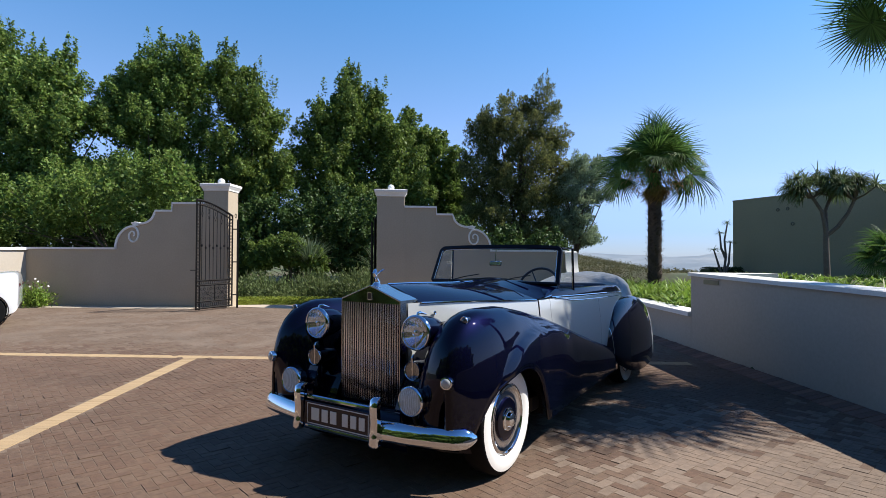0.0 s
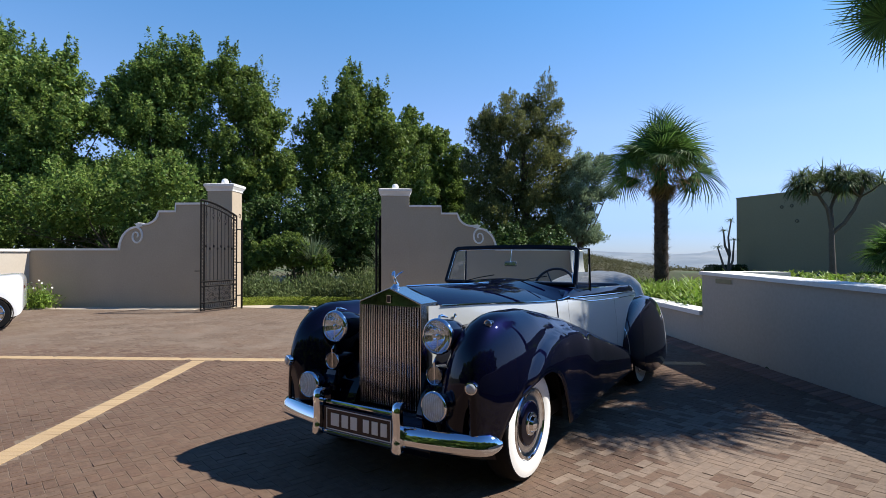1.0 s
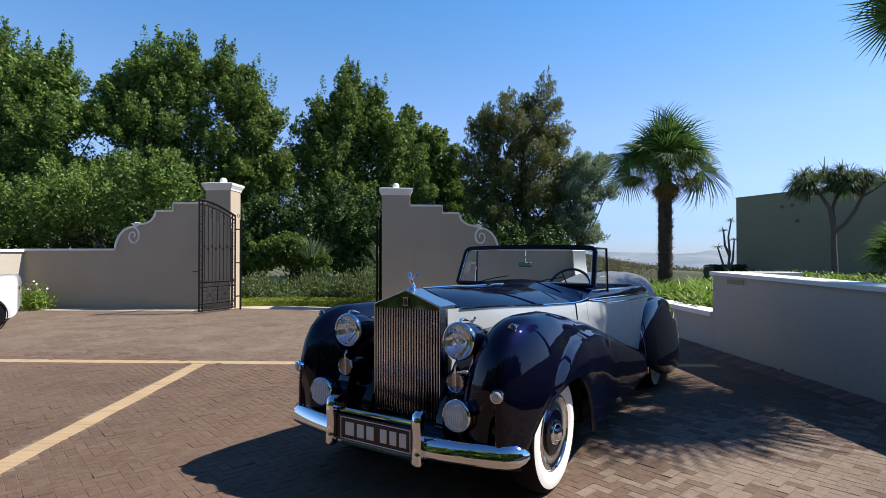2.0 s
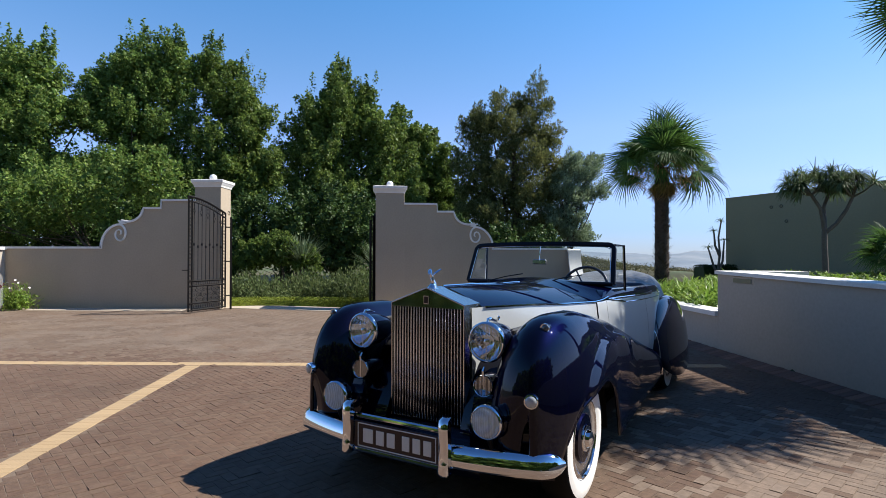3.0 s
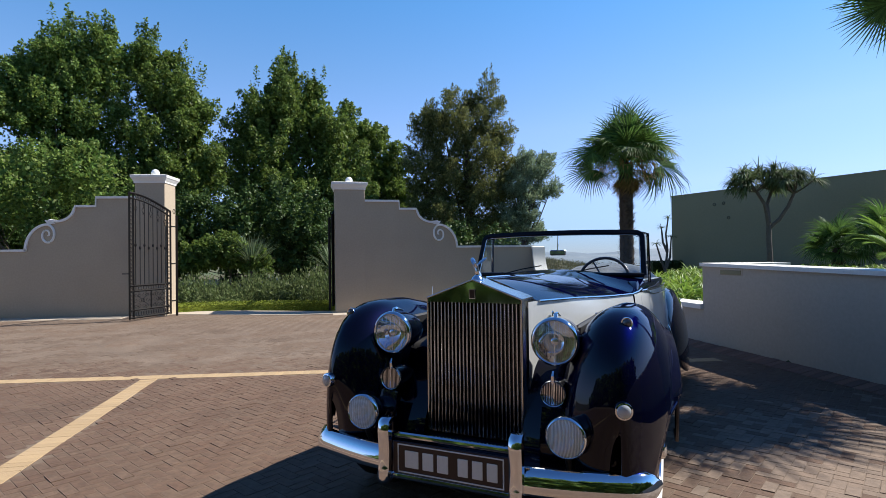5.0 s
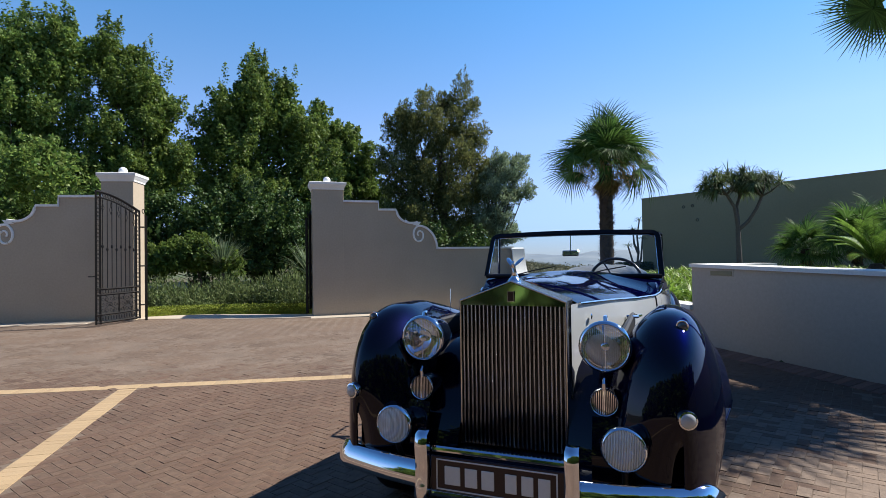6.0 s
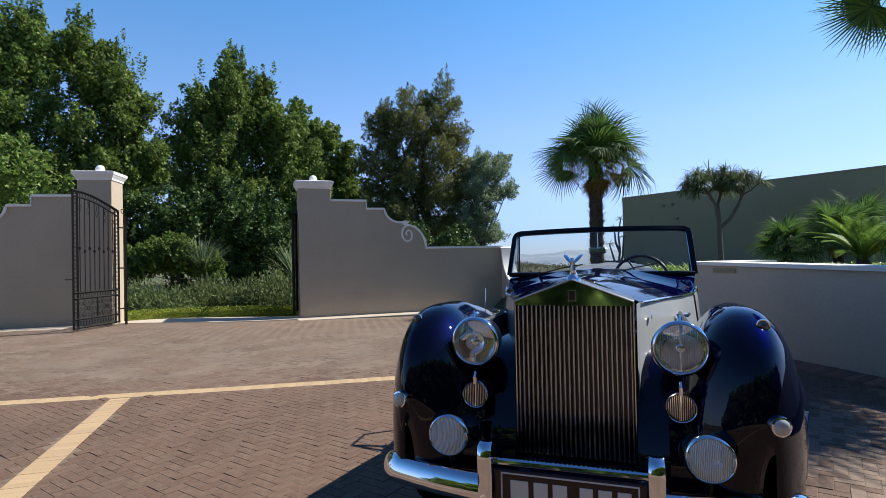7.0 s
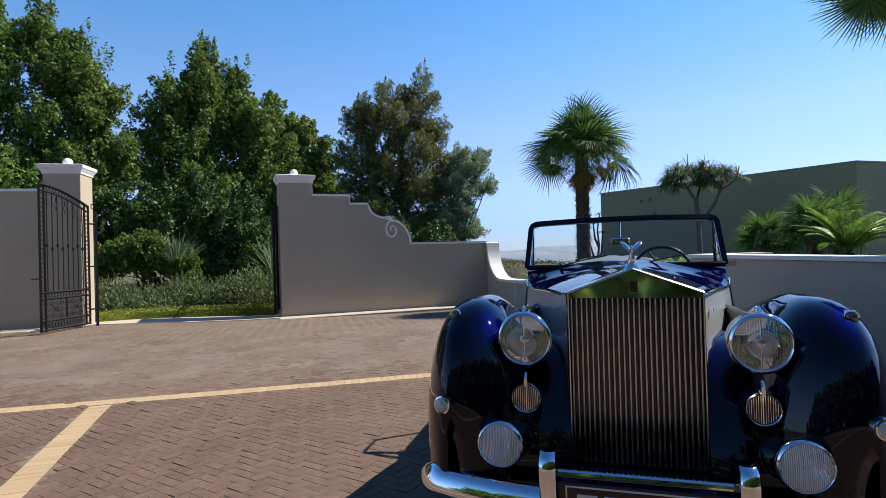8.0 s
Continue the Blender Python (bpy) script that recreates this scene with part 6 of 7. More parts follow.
fan_palm("fan_palm", 4.80, 14.6, 0.42, 3.66, 0.165, 15, 0.80, 0.66, 51, "tall fan palm with a shaggy dark trunk in the bed", skirt=14, low=18, high=85, stalks=12, group="fan palms",
         hanging=(((0.86, -0.1, -0.06), (0.9, 0, -0.30), (0.2, -0.80, 0.55), 1.05), ((0.74, 0.1, -0.25), (0.5, 0, -0.85), (0.5, -0.8, 0.1), 0.84), ((0.50, -0.1, 0.62), (0.85, -0.1, 0.40), (0.3, -0.35, 0.9), 1.0),
                  ((0.22, -0.15, 0.85), (0.35, -0.1, 0.95), (0.55, -0.75, 0.2), 0.98), ((-0.10, -0.10, 0.85), (-0.05, 0, 1), (-0.75, -0.6, 0.0), 0.88), ((-0.42, -0.10, 0.62), (-0.7, -0.1, 0.6), (-0.45, -0.55, 0.7), 0.86),
                  ((0.42, -0.55, 0.36), (0.75, -0.6, -0.10), (0.2, -0.2, 0.95), 0.86), ((-0.12, -0.7, 0.28), (-0.3, -0.9, -0.35), (0, -0.3, 0.95), 0.72), ((-0.88, -0.1, 0.26), (-1, 0, 0.12), (-0.1, -0.55, 0.8), 0.86),
                  ((-0.84, 0, -0.14), (-0.8, 0, -0.5), (-0.4, -0.85, 0.2), 0.80), ((0.2, 0.5, 0.74), (0.1, 0.6, 0.6), (0, 0.3, 0.9), 0.95), ((-0.5, 0.5, 0.38), (-0.7, 0.6, 0.2), (-0.2, 0.4, 0.9), 0.9),
                  ((0.6, 0.55, 0.40), (0.7, 0.6, 0.1), (0.3, 0.4, 0.8), 0.92), ((-0.25, -0.50, -0.10), (-0.2, -0.5, -0.9), (0.4, -0.85, 0.3), 0.60), ((0.40, 0.1, 0.80), (0.6, 0.1, 0.75), (0.4, -0.75, 0.4), 0.92)))
fan_palm("fan_palm", 6.20, 6.68, 0.95, 5.15, 0.17, 36, 0.94, 0.80, 52, "tall fan palm behind the retaining wall", skirt=0, low=-3, high=86, group="fan palms",
         hanging=(((-0.87, 0.86, -0.63), (-0.6, 0.3, -0.7), (-0.6, -0.75, -0.25), 0.64), ((-0.75, 0.94, -0.33), (-0.9, 0.4, -0.1), (-0.3, -0.7, -0.65), 0.72), ((-0.55, 0.82, -0.68), (0.1, 0.2, -0.9), (-0.5, -0.8, 0.1), 0.62)))
fan_palm("low_fan_palm", 11.9, 16.3, 0.75, 1.45, 0.12, 22, 0.62, 0.55, 53, "low bushy fan palm with dark leaves", skirt=4, low=-25, fibre=False, group="low fan palms")
fan_palm("low_fan_palm", 12.1, 14.7, 0.75, 1.75, 0.12, 24, 0.66, 0.55, 54, "low bushy fan palm with dark leaves", skirt=4, low=-35, fibre=False, group="low fan palms")
fan_palm("low_fan_palm", 13.4, 15.2, 0.75, 1.80, 0.12, 24, 0.75, 0.6, 55, "low bushy fan palm with dark leaves", skirt=4, low=-35, fibre=False, group="low fan palms")


def cycad(x, y, z0, n, length, seed, label):
    """A cycad: a rosette of arching feather fronds."""
    r = random.Random(seed)
    t = thing("cycad", pose(x, y, z0), label, "cycad", "cycads")
    v, f = turned([(-0.1, 0.14), (0.15, 0.16), (0.25, 0.10), (0.27, 0.01)], 12, (0, 0, 0), "Z")
    mesh_part("trunk", v, f, M_PALMBARK, t)
    for i in range(n):
        az = radians(i * 137.5 + r.uniform(-15, 15))
        e = r.uniform(0.7, 3.4)
        d = Vector((math.cos(az), math.sin(az), e)).normalized()
        p = Vector((0, 0, 0.22))
        pts, ds = [p.copy()], [d.copy()]
        N2 = 12
        L = length * r.uniform(0.8, 1.1)
        for k in range(N2):
            p = p + d * (L / N2)
            d = (d + Vector((0, 0, -1.3 / N2))).normalized()
            pts.append(p.copy())
            ds.append(d.copy())
        vf = [tube(pts, [0.012 * (1 - 0.8 * k / N2) for k in range(N2 + 1)], 5)]
        side = Vector((-math.sin(az), math.cos(az), 0))
        for q in range(44):
            k = 0.12 + 0.88 * q / 43
            fi = k * N2
            i0 = min(N2 - 1, int(fi))
            c = pts[i0].lerp(pts[i0 + 1], fi - i0)
            dd_ = ds[i0]
            ll = 0.20 * math.sin(math.pi * min(1, 0.12 + k * 0.9)) ** 0.6 + 0.02
            for s in (1, -1):
                vf.append(blade_strip(c, side * s + dd_ * 0.55 + Vector((0, 0, 0.30)), ll, 0.020, 0.25, 2))
        v, f = joined(vf)
        mesh_part("frond", v, f, M_CYCAD, t)
    return t


cycad(8.75, 10.9, 0.85, 28, 1.25, 61, "bright green cycad with arching feather fronds")
cycad(11.0, 10.6, 0.85, 18, 1.3, 62, "bright green cycad with arching feather fronds")


def rosette(c, d, n, length, r, width=0.03, rise=0.1, droop=(0.9, 2.2)):
    vf = []
    d = Vector(d).normalized()
    a = d.cross(Vector((0.3, 0.9, 0.1))).normalized()
    b = d.cross(a)
    for i in range(n):
        t = r.uniform(0, 2 * math.pi)
        out = (a * math.cos(t) + b * math.sin(t)) * r.uniform(0.35, 1.6) + d * r.uniform(rise, rise * 3 + 0.7)
        vf.append(blade_strip(c, out, length * r.uniform(0.7, 1.1), width, r.uniform(*droop), 4))
    return joined(vf)


def dragon_tree(x, y, z0, seed, label):
    """A forked tree with tufts of narrow blades."""
    r = random.Random(seed)
    t = thing("dragon_tree", pose(x, y, z0), label, "tree")
    fork = Vector((0.0, 0.0, 1.52))
    v, f = tube([(0.03, 0, -0.2), (0.02, 0, 0.5), (0.0, 0, 1.0), fork], [0.115, 0.10, 0.095, 0.09], 10)
    mesh_part("trunk", v, f, M_SMOOTHBARK, t, "grey-brown trunk", smooth=60)
    # main limbs, across the line of sight and in depth
    right = Vector((0.85, -0.52, 0))
    depth = Vector((0.52, 0.85, 0))
    limbs = [((0, 0), (-0.06, 0.45), (-0.12, 0.80), (-0.38, 1.28)), ((0, 0.05), (0.0, 0.5), (-0.02, 0.85), (0.14, 1.36)), ((0, -0.06), (0.34, 0.26), (0.62, 0.72), (0.80, 1.16))]
    tips = []
    for j, l in enumerate(limbs):
        dy = (-0.25, 0.35, 0.0)[j]
        pts = [fork + right * u + depth * dy * (i / 3) + Vector((0, 0, w)) for i, (u, w) in enumerate(l)]
        v, f = tube(pts, [0.075, 0.066, 0.058, 0.05], 8)
        mesh_part("limb", v, f, M_SMOOTHBARK, t, smooth=60)
        for k in range(12):
            q = pts[3] + right * r.uniform(-0.72, 0.62) + depth * r.uniform(-0.7, 0.7) + Vector((0, 0, r.uniform(0.10, 0.80)))
            tips.append((pts[3], q))
    for a, b in tips:
        v, f = tube([a, (a + b) / 2 + Vector((0, 0, -0.04)), b], [0.036, 0.028, 0.022], 6)
        mesh_part("twig", v, f, M_SMOOTHBARK, t, smooth=60)
    for a, b in tips:
        d = (b - a).normalized() + Vector((0, 0, 0.5))
        v, f = rosette(b, d, 64, 0.62, r, 0.034)
        mesh_part("tuft", v, f, M_DRAGON, t)
    return t


dragon_tree(12.42, 20.05, 0.75, 71, "forked dragon tree with tufts of drooping narrow leaves")

# low scrub over the hillside
rs = np.random.RandomState(77)
nb_ = 1900
az_, dd_ = np.radians(rs.uniform(7.5, 27, nb_)), rs.uniform(42, 104, nb_)
cx_, cy_ = dd_ * np.sin(az_), dd_ * np.cos(az_)
cz_ = np.array([ground_z(x, y) for x, y in zip(cx_, cy_)])
sz = rs.uniform(0.5, 1.25, nb_)
m = 70
p = np.stack([cx_, cy_, cz_ + sz * 0.03], 1)[:, None, :] + rs.normal(size=(nb_, m, 3)) * (sz[:, None, None] * np.array([0.95, 0.95, 0.11]))
p = p.reshape(-1, 3)
v, f = leaf_mesh(p, rs.normal(size=p.shape), rs.normal(size=p.shape) + np.array([0, 0, 1.0]), rs.uniform(0.10, 0.18, len(p)), rs.uniform(0.06, 0.12, len(p)))
tagged(fast_mesh("hill_scrub", v, f, M_SCRUB, None), "dry brown-green scrub on the hillside", "scrub", kind="stuff")

# thin young tree by the building's corner
young = thing("young_tree", pose(12.28, 27.6, -0.1), "thin bare-stemmed young tree with small leaf tufts", "tree")
r = random.Random(72)
for pts in (((0, 0, -0.1), (-0.03, 0, 0.8), (0.07, 0, 1.6), (0.0, 0, 2.4), (0.14, 0, 3.2)), ((0, 0, 0.35), (-0.24, 0.05, 1.1), (-0.50, 0, 1.9)),
            ((0, 0, 0.7), (0.20, 0, 1.25), (0.28, 0, 2.25)), ((0.06, 0, 1.5), (-0.16, 0, 2.0), (-0.22, 0, 2.7))):
    v, f = tube(pts, [0.075 * (1 - 0.55 * i / (len(pts) - 1)) for i in range(len(pts))], 7)
    mesh_part("stem", v, f, M_SMOOTHBARK, young, smooth=60)
    v, f = rosette(pts[-1], (0, 0, 1), 30, 0.40, r, 0.026)
    mesh_part("tuft", v, f, M_DRAGON, young)

# spiky blue-green plants beyond the gateway
for x, y, z, n, L, s in ((-6.30, 21.0, 0.45, 200, 1.30, 81), (-3.2, 19.3, 0.25, 90, 1.2, 82)):
    r = random.Random(s)
    t = thing("agave", pose(x, y, z), "spiky blue-green rosette plant in the border", "plant", "spiky border plants")
    v, f = turned([(-0.1, 0.12), (0.5, 0.10), (0.6, 0.02)], 9, (0, 0, 0), "Z")
    mesh_part("stem", v, f, M_BARK, t)
    v, f = rosette((0, 0, 0.55), (0, 0, 1.0), n, L, r, 0.036, 0.75, (0.2, 0.9))
    mesh_part("foliage", v, f, M_AGAVE, t)["kind"] = "stuff"

# tuft by the white car, flowers in the shrub
t = thing("flower_bush", pose(-11.75, 14.2, 0), "small green bush with pale flowers at the wall's foot", "bush")
rs = np.random.RandomState(91)
m = 1400
p0 = rs.normal(size=(m, 3)) * np.array([0.19, 0.14, 0.16]) + np.array([0, 0, 0.22])
p0[:, 2] = np.abs(p0[:, 2])
v, f = leaf_mesh(p0, rs.normal(size=(m, 3)) + np.array([0, 0, 1.2]), rs.normal(size=(m, 3)), rs.uniform(0.06, 0.16, m), rs.uniform(0.02, 0.04, m))
fast_mesh("foliage", v, f, M_STRAP, t)
m = 14
p0 = rs.normal(size=(m, 3)) * np.array([0.2, 0.12, 0.1]) + np.array([0, 0, 0.52])
v, f = leaf_mesh(p0, rs.normal(size=(m, 3)), rs.normal(size=(m, 3)), np.full(m, 0.06), np.full(m, 0.06))
fast_mesh("flowers", v, f, M_WHITE, t, "pale cream flowers")["kind"] = "stuff"

# ---- the iron gates ----


def gate_leaf(x, y, turn, L, h_hinge, h_free, label):
    """A wrought-iron gate leaf, from its hinge outwards."""
    g = thing("iron_gate", pose(x, y, 0, 0, 0, turn), label, "gate", "gate leaves")

    def top(u):
        k = u / L
        return h_hinge + (h_free - h_hinge) * math.sin(k * math.pi / 2) ** 1.0

    def bar(nm, pts, r=0.009, n=4):
        v, f = tube(pts, r * 1.35, n)
        return mesh_part(nm, v, f, M_IRON, g)

    for u in (0.02, 0.13, L - 0.13, L - 0.02):
        bar("stile", [(u, 0, 0.04), (u, 0, top(u))], 0.020, 4)
    for z in (0.07, 0.24, 0.66, 0.78):
        bar("rail", [(0.02, 0, z), (L - 0.02, 0, z)], 0.016, 4)
    bar("hinge_post", [(-0.13, 0.05, -0.05), (-0.13, 0.05, h_hinge - 0.08)], 0.026, 4)
    for z in (0.35, 1.25, 2.15):
        bar("hinge", [(-0.13, 0.05, z), (0.03, 0, z)], 0.014, 6)
    vf = [tube([(-0.075 + s_ * 0.035 * math.cos(a), 0.025, h_hinge + 0.02 + 0.05 * math.sin(a)) for a in np.linspace(0, 4.6, 12)], 0.010, 4) for s_ in (1, -1)]
    v, f = joined(vf)
    mesh_part("finial", v, f, M_IRON, g)
    us = np.linspace(0.02, L - 0.02, 12)
    bar("top_rail", [(u, 0, top(u)) for u in us], 0.020, 6)
    bar("top_rail", [(u, 0, top(u) - 0.12) for u in us], 0.013, 6)
    k = 0
    nb = 8
    for i in range(nb):
        u = 0.13 + (L - 0.26) * (i + 0.5) / nb
        bar("upright", [(u, 0, 0.78), (u, 0, top(u) - 0.12)], 0.0085, 4)
        v, f = turned([(-0.04, 0.009), (-0.02, 0.02), (0.0, 0.024), (0.02, 0.02), (0.04, 0.009)], 8, (u, 0, 1.62 + 0.06 * (i % 2)), "Z")
        mesh_part("knuckle", v, f, M_IRON, g)
    # small scrolls between the doubled stiles and under the arch
    vf = []
    for u in (0.075, L - 0.075):
        z = 0.12
        while z < top(u) - 0.12:
            vf.append(tube([(u + 0.036 * math.cos(a), 0, z + 0.04 + 0.036 * math.sin(a)) for a in np.linspace(0, 2 * math.pi, 9)], 0.0075, 4))
            z += 0.088
    v, f = joined(vf)
    mesh_part("stile_scrollwork", v, f, M_IRON, g)["kind"] = "stuff"
    vf = []
    for u in np.linspace(0.16, L - 0.16, 14):
        vf.append(tube([(u + 0.035 * math.cos(a), 0, top(u) - 0.06 + 0.035 * math.sin(a)) for a in np.linspace(0, 2 * math.pi, 9)], 0.006, 4))
        vf.append(tube([(u + 0.042 * math.cos(a), 0, 0.72 + 0.042 * math.sin(a)) for a in np.linspace(0, 2 * math.pi, 9)], 0.006, 4))
        vf.append(tube([(u + 0.05 * math.cos(a), 0, 0.155 + 0.055 * math.sin(a)) for a in np.linspace(0, 2 * math.pi, 9)], 0.006, 4))
    for c in (0.13 + (L - 0.26) * 0.25, 0.13 + (L - 0.26) * 0.75):
        for sx in (1, -1):
            for sz in (1, -1):
                pts = [(c + sx * (0.02 + 0.11 * math.sin(a * 0.5)) + sx * 0.045 * math.cos(3 * a) * (a / 4), 0, 0.45 + sz * (0.03 + 0.10 * (1 - math.cos(a * 0.6)))) for a in np.linspace(0, 4, 14)]
                vf.append(tube(pts, 0.0075, 4))
        vf.append(tube([(c + 0.03 * math.cos(a), 0, 0.45 + 0.03 * math.sin(a)) for a in np.linspace(0, 2 * math.pi, 9)], 0.008, 4))
    for i in range(9):                         # leafy curls fill the lower panels
        for j in range(3):
            u, z = 0.20 + (L - 0.40) * i / 8, 0.33 + 0.12 * j
            turn_ = 1 if (i + j) % 2 else -1
            vf.append(tube([(u + turn_ * (0.008 + 0.012 * a) * math.cos(a * 1.6), 0, z + (0.008 + 0.012 * a) * math.sin(a * 1.6)) for a in np.linspace(0, 4, 10)], 0.0065, 4))
    for u in np.linspace(0.20, L - 0.20, 5):
        for s in (1, -1):
            pts = [(u + s * (0.012 + 0.05 * (a / 5)) * abs(math.cos(a)) , 0, top(u) - 0.16 - 0.05 * a + 0.02 * math.sin(2 * a)) for a in np.linspace(0, 5, 14)]
            vf.append(tube(pts, 0.006, 4))
    v, f = joined(vf)
    mesh_part("scrollwork", v, f, M_IRON, g, "curled wrought-iron ornament")["kind"] = "stuff"
    bar("divider", [(L / 2, 0, 0.24), (L / 2, 0, 0.66)], 0.014, 4)
    v, f = joined([tube([(L - 0.02, -0.02, 1.05), (L + 0.05, -0.05, 1.05), (L + 0.05, -0.12, 1.05)], 0.012, 6)])
    mesh_part("latch", v, f, M_IRON, g)
    return g


gt = math.degrees(math.atan2(13.48 - 14.72, -6.89 + 6.50))
gate_leaf(-6.50, 14.72, gt, 1.30, 2.50, 2.84, "open black wrought-iron gate leaf with an arched top")
gate_leaf(-2.80, 15.95, 88, 1.30, 2.50, 2.84, "open black wrought-iron gate leaf seen edge-on by the pillar")

# ---- the white car ----
wc = thing("parked_car", pose(-9.76, 10.73, 0, 0, 0, 38), "white modern saloon parked on the paving", "car")
st = [(0.50, 0.62, 0.42, 0.92), (0.47, 0.74, 0.30, 1.03), (0.38, 0.82, 0.24, 1.08), (0.15, 0.87, 0.22, 1.05), (-0.4, 0.89, 0.20, 1.02), (-1.2, 0.89, 0.20, 0.99), (-2.2, 0.89, 0.20, 0.97), (-3.0, 0.87, 0.22, 0.92), (-3.45, 0.78, 0.26, 0.80), (-3.62, 0.62, 0.35, 0.66)]
rows = []
for x, w, z0, z1 in st:
    rows.append([(x, w * a, z0 + (z1 - z0) * b) for a, b in ((-0.92, 0.0), (-1.0, 0.25), (-1.0, 0.6), (-0.94, 0.9), (-0.8, 1.0), (0, 1.04), (0.8, 1.0), (0.94, 0.9), (1.0, 0.6), (1.0, 0.25), (0.92, 0.0))])
v, f = skin(rows, caps=True)
body = mesh_part("body", v, f, M_CARWHITE, wc, "glossy white body", smooth=80)
sub = body.modifiers.new("round", "SUBSURF")
sub.levels = sub.render_levels = 2
rows = []
for x, w, z in ((0.05, 0.74, 1.05), (-0.55, 0.66, 1.36), (-1.3, 0.64, 1.45), (-1.9, 0.64, 1.43), (-2.6, 0.74, 0.99)):
    rows.append([(x, -w, z - 0.03), (x, -w * 0.9, z), (x, w * 0.9, z), (x, w, z - 0.03)])
v, f = skin(rows)
mesh_part("roof", v, f, M_CARWHITE, wc, smooth=40)
rows = []
for k in (0, 1):
    rows.append([(x, s * w, z) for s in (-1, 1) for x, w, z in ((0.02, 0.82, 1.03), (-0.58, 0.80 - 0.13 * k, 1.02 + 0.33 * k), (-1.9, 0.80 - 0.13 * k, 0.99 + 0.43 * k), (-2.58, 0.82, 0.985))])
v, f = skin(rows)
mesh_part("side_windows", v, f, M_BLACK, wc)
for x in (0.0, -2.75):
    for s in (1, -1):
        w = new("wheel")
        w.parent = wc
        w.location = (x, s * 0.79, 0.325)
        v, f = turned([(s * a, q) for a, q in ((-0.10, 0.2), (-0.10, 0.30), (-0.07, 0.325), (0.08, 0.325), (0.105, 0.30), (0.105, 0.225))], 32, (0, 0, 0), "Y")
        mesh_part("tyre", v, f, M_RUBBER, w, smooth=40)
        vf = [turned([(s * a, q) for a, q in ((0.10, 0.228), (0.108, 0.215), (0.085, 0.205))], 32, (0, 0, 0), "Y"), turned([(s * 0.05, 0.2), (s * 0.05, 0.001)], 20, (0, 0, 0), "Y"), turned([(s * 0.10, 0.05), (s * 0.108, 0.04), (s * 0.11, 0.001)], 16, (0, 0, 0), "Y")]
        for k in range(10):
            a = 2 * math.pi * k / 10
            vf.append(tube([(0.04 * math.cos(a), s * 0.095, 0.04 * math.sin(a)), (0.21 * math.cos(a), s * 0.095, 0.21 * math.sin(a))], [0.012, 0.018], 4))
        v, f = joined(vf)
        mesh_part("rim", v, f, M_STEEL, w, "silver spoked alloy rim", smooth=40)
        v, f = turned([(s * 0.02, 0.36), (s * 0.112, 0.362), (s * 0.112, 0.345), (s * 0.02, 0.34)], 32, (0, 0, 0), "Y")
        mesh_part("arch_lining", v, f, M_BLACK, w)
for s in (1, -1):
    v, f = tube([(0.475, s * 0.30, 0.80), (0.470, s * 0.46, 0.81), (0.440, s * 0.60, 0.82)], [0.03, 0.05, 0.02], 8)
    mesh_part("tail_lamp", v, f, M_TAIL, wc, "dark red tail lamp")

# ---- pieces of the paving, last ----
def lay(me, m, nm, parent):
    ob = new(nm, me)
    ob.parent = parent
    ob.matrix_basis = m
    return ob


brick_me = as_mesh("brick", brick_vf, M_BRICK)
pale_me = as_mesh("brick", brick_vf, M_PALEBRICK)
for m in near_bricks:
    lay(pale_me if m.translation.x > 1.0 and rng.random() < 0.7 else brick_me, m, "brick", pavement)
field = fast_mesh("brick_field", far_v, far_f, M_BRICK, pavement, "red-brown clay pavers in herringbone")
field["kind"] = "stuff"
field.data.polygons.foreach_set("use_smooth", np.zeros(len(far_f), bool))
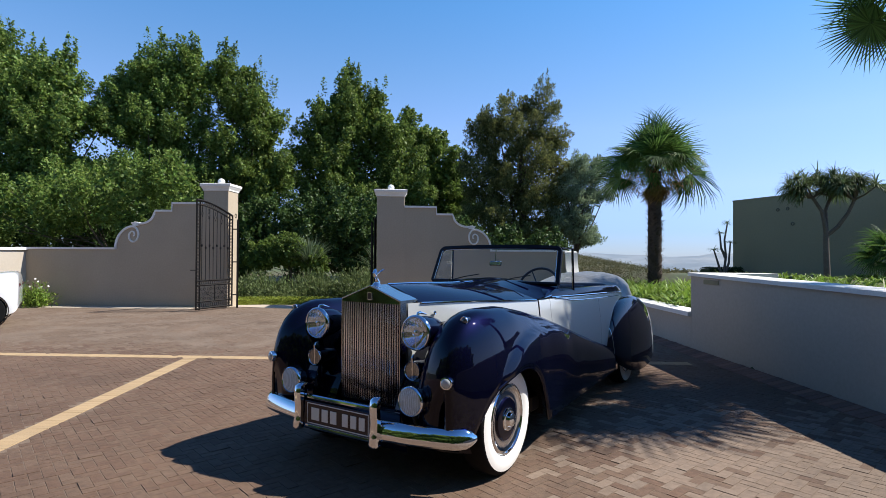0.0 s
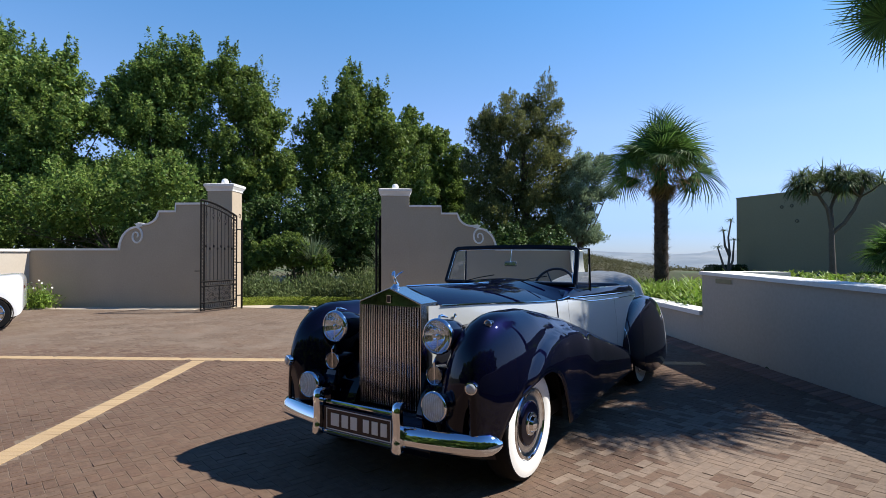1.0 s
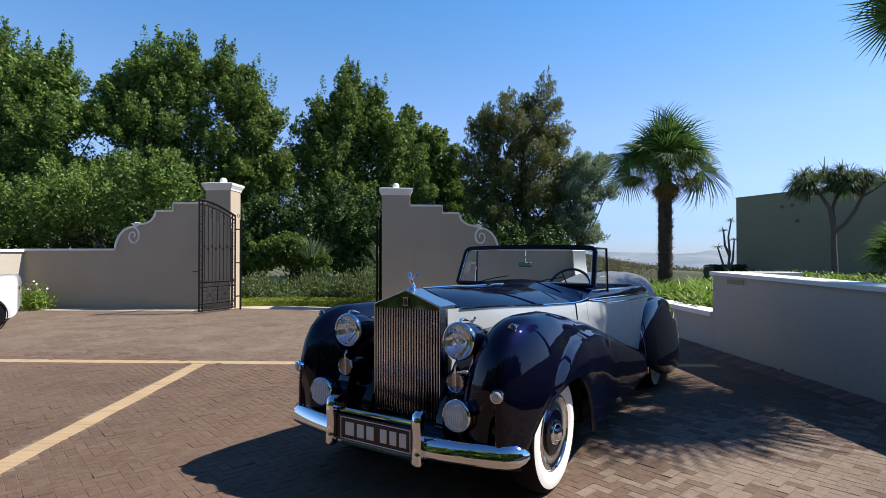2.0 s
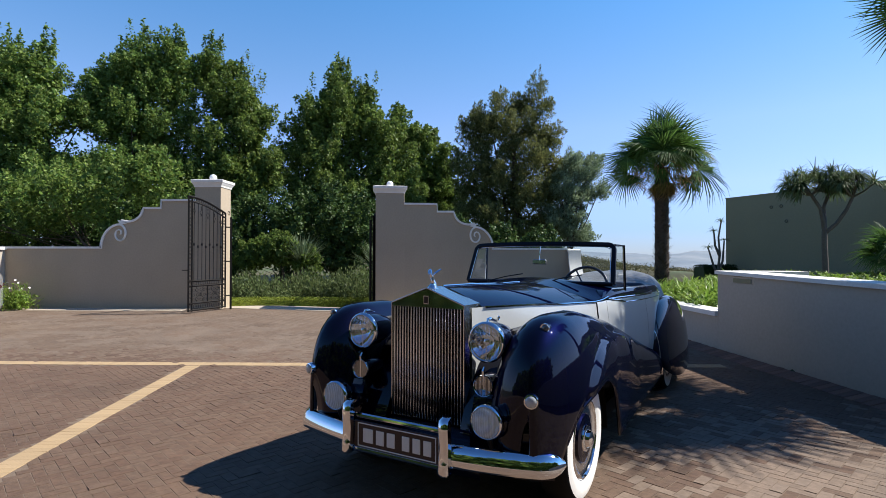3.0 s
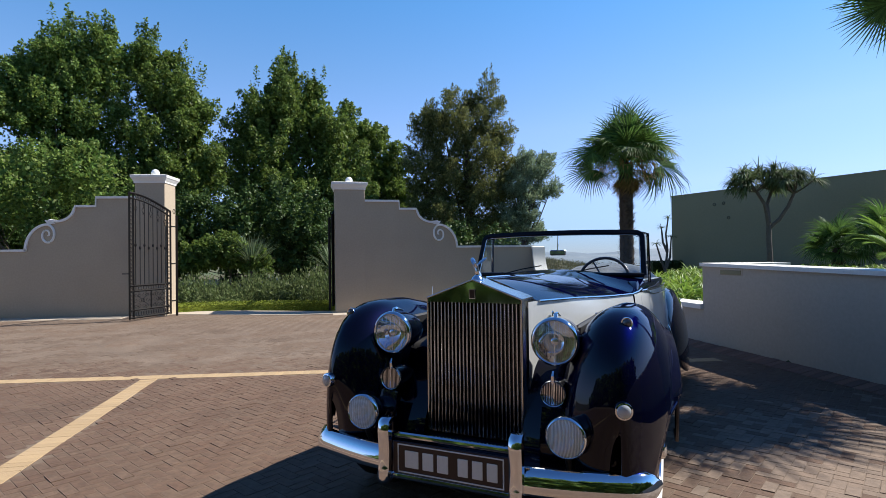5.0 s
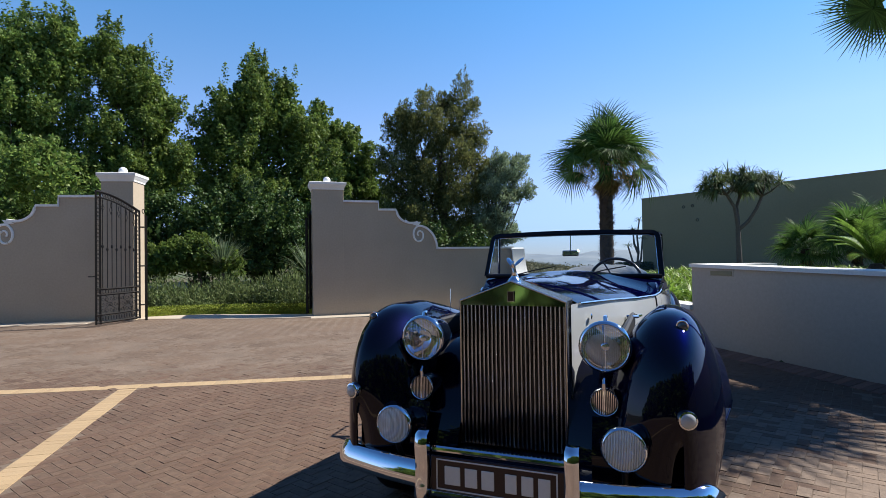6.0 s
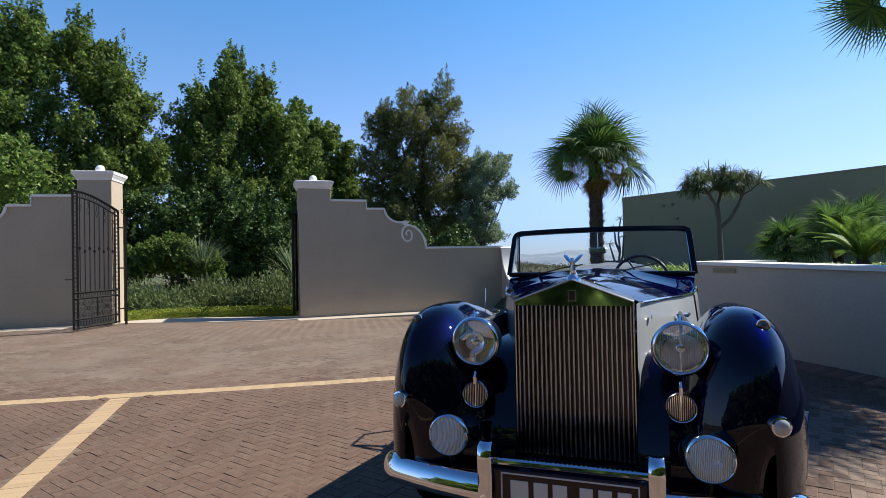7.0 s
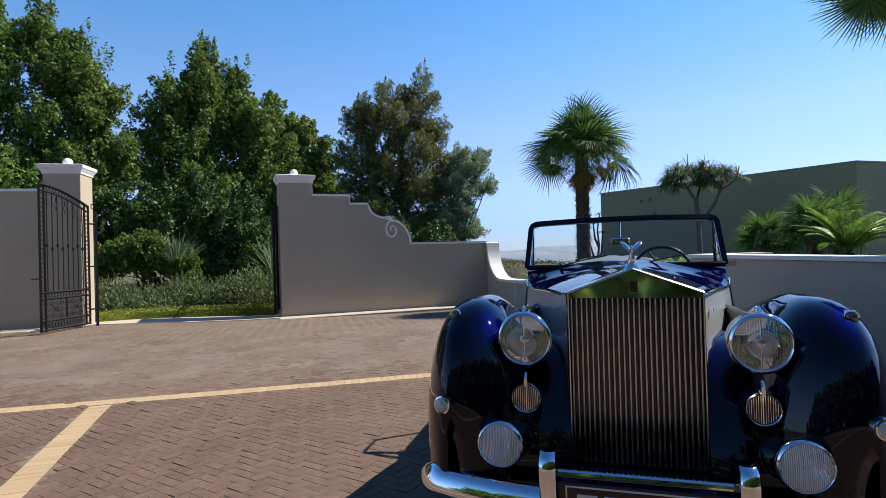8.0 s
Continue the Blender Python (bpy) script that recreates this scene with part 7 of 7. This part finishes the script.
# beyond the cross line the pavers are paler with dust
field.data.materials.append(M_DUSTBRICK)
nf = len(brick_vf[1])
dusty = (fy > np.array([LINE_Y(x) for x in fx])) & (rsb.random_sample(len(fx)) < 0.35 + 0.65 * np.clip((fy - 7.6) / 1.5, 0, 1))
# and more of them are paler towards the right and the near end
field.data.materials.append(M_PALEBRICK)
pale_right = ~dusty & (rsb.random_sample(len(fx)) < 0.85 * np.clip((fx - 0.2) / 1.6, 0, 1) * np.clip((6.0 - fy) / 1.5, 0, 1))
field.data.polygons.foreach_set("material_index", np.repeat(np.where(pale_right, 2, dusty.astype(np.int32)), nf))

# yellow lines: pavers laid side by side
yv = brick_mesh("yellow_brick", LINE_W * 2 - 0.004, 0.0752, 0.025, 0.001)
yellow_me = as_mesh("yellow_brick", yv, M_YELLOW)
x = -12.9
while x < 3.1:
    y = LINE_Y(x)
    lay(yellow_me, pose(x, y, yard_z(x, y) + 0.002 + rng.uniform(-0.001, 0.001), 0, 0, 90 + rng.uniform(-1.2, 1.2)), "yellow_brick", pavement)
    x += 0.077
bay_me = as_mesh("yellow_brick", brick_mesh("yellow_brick", BAY_W * 2 - 0.004, 0.0752, 0.025, 0.001), M_YELLOW)
dd = (BAY_B - BAY_A).normalized()
ang = math.degrees(math.atan2(dd.y, dd.x))
s = 0.06
while s < (BAY_B - BAY_A).length + 5.9:
    p = BAY_A + dd * s
    lay(bay_me, pose(p.x, p.y, 0.002 + rng.uniform(-0.001, 0.001), 0, 0, ang + 90 + rng.uniform(-1.2, 1.2)), "yellow_brick", pavement)
    s += 0.077

# soldier course at the foot of the retaining wall, tipped towards the yard
ev = brick_mesh("edge_brick", 0.23, 0.100, 0.05, 0.005)
edge_me = as_mesh("edge_brick", ev, M_EDGEBRICK)
y = -2.5
while y < 13.0:
    x = right_wall_x(y) - 0.14
    lay(edge_me, pose(x, y, 0.03 + rng.uniform(-0.003, 0.003), 0, -12 + rng.uniform(-1, 1), 5.5 + rng.uniform(-1, 1)), "edge_brick", pavement)
    y += 0.104
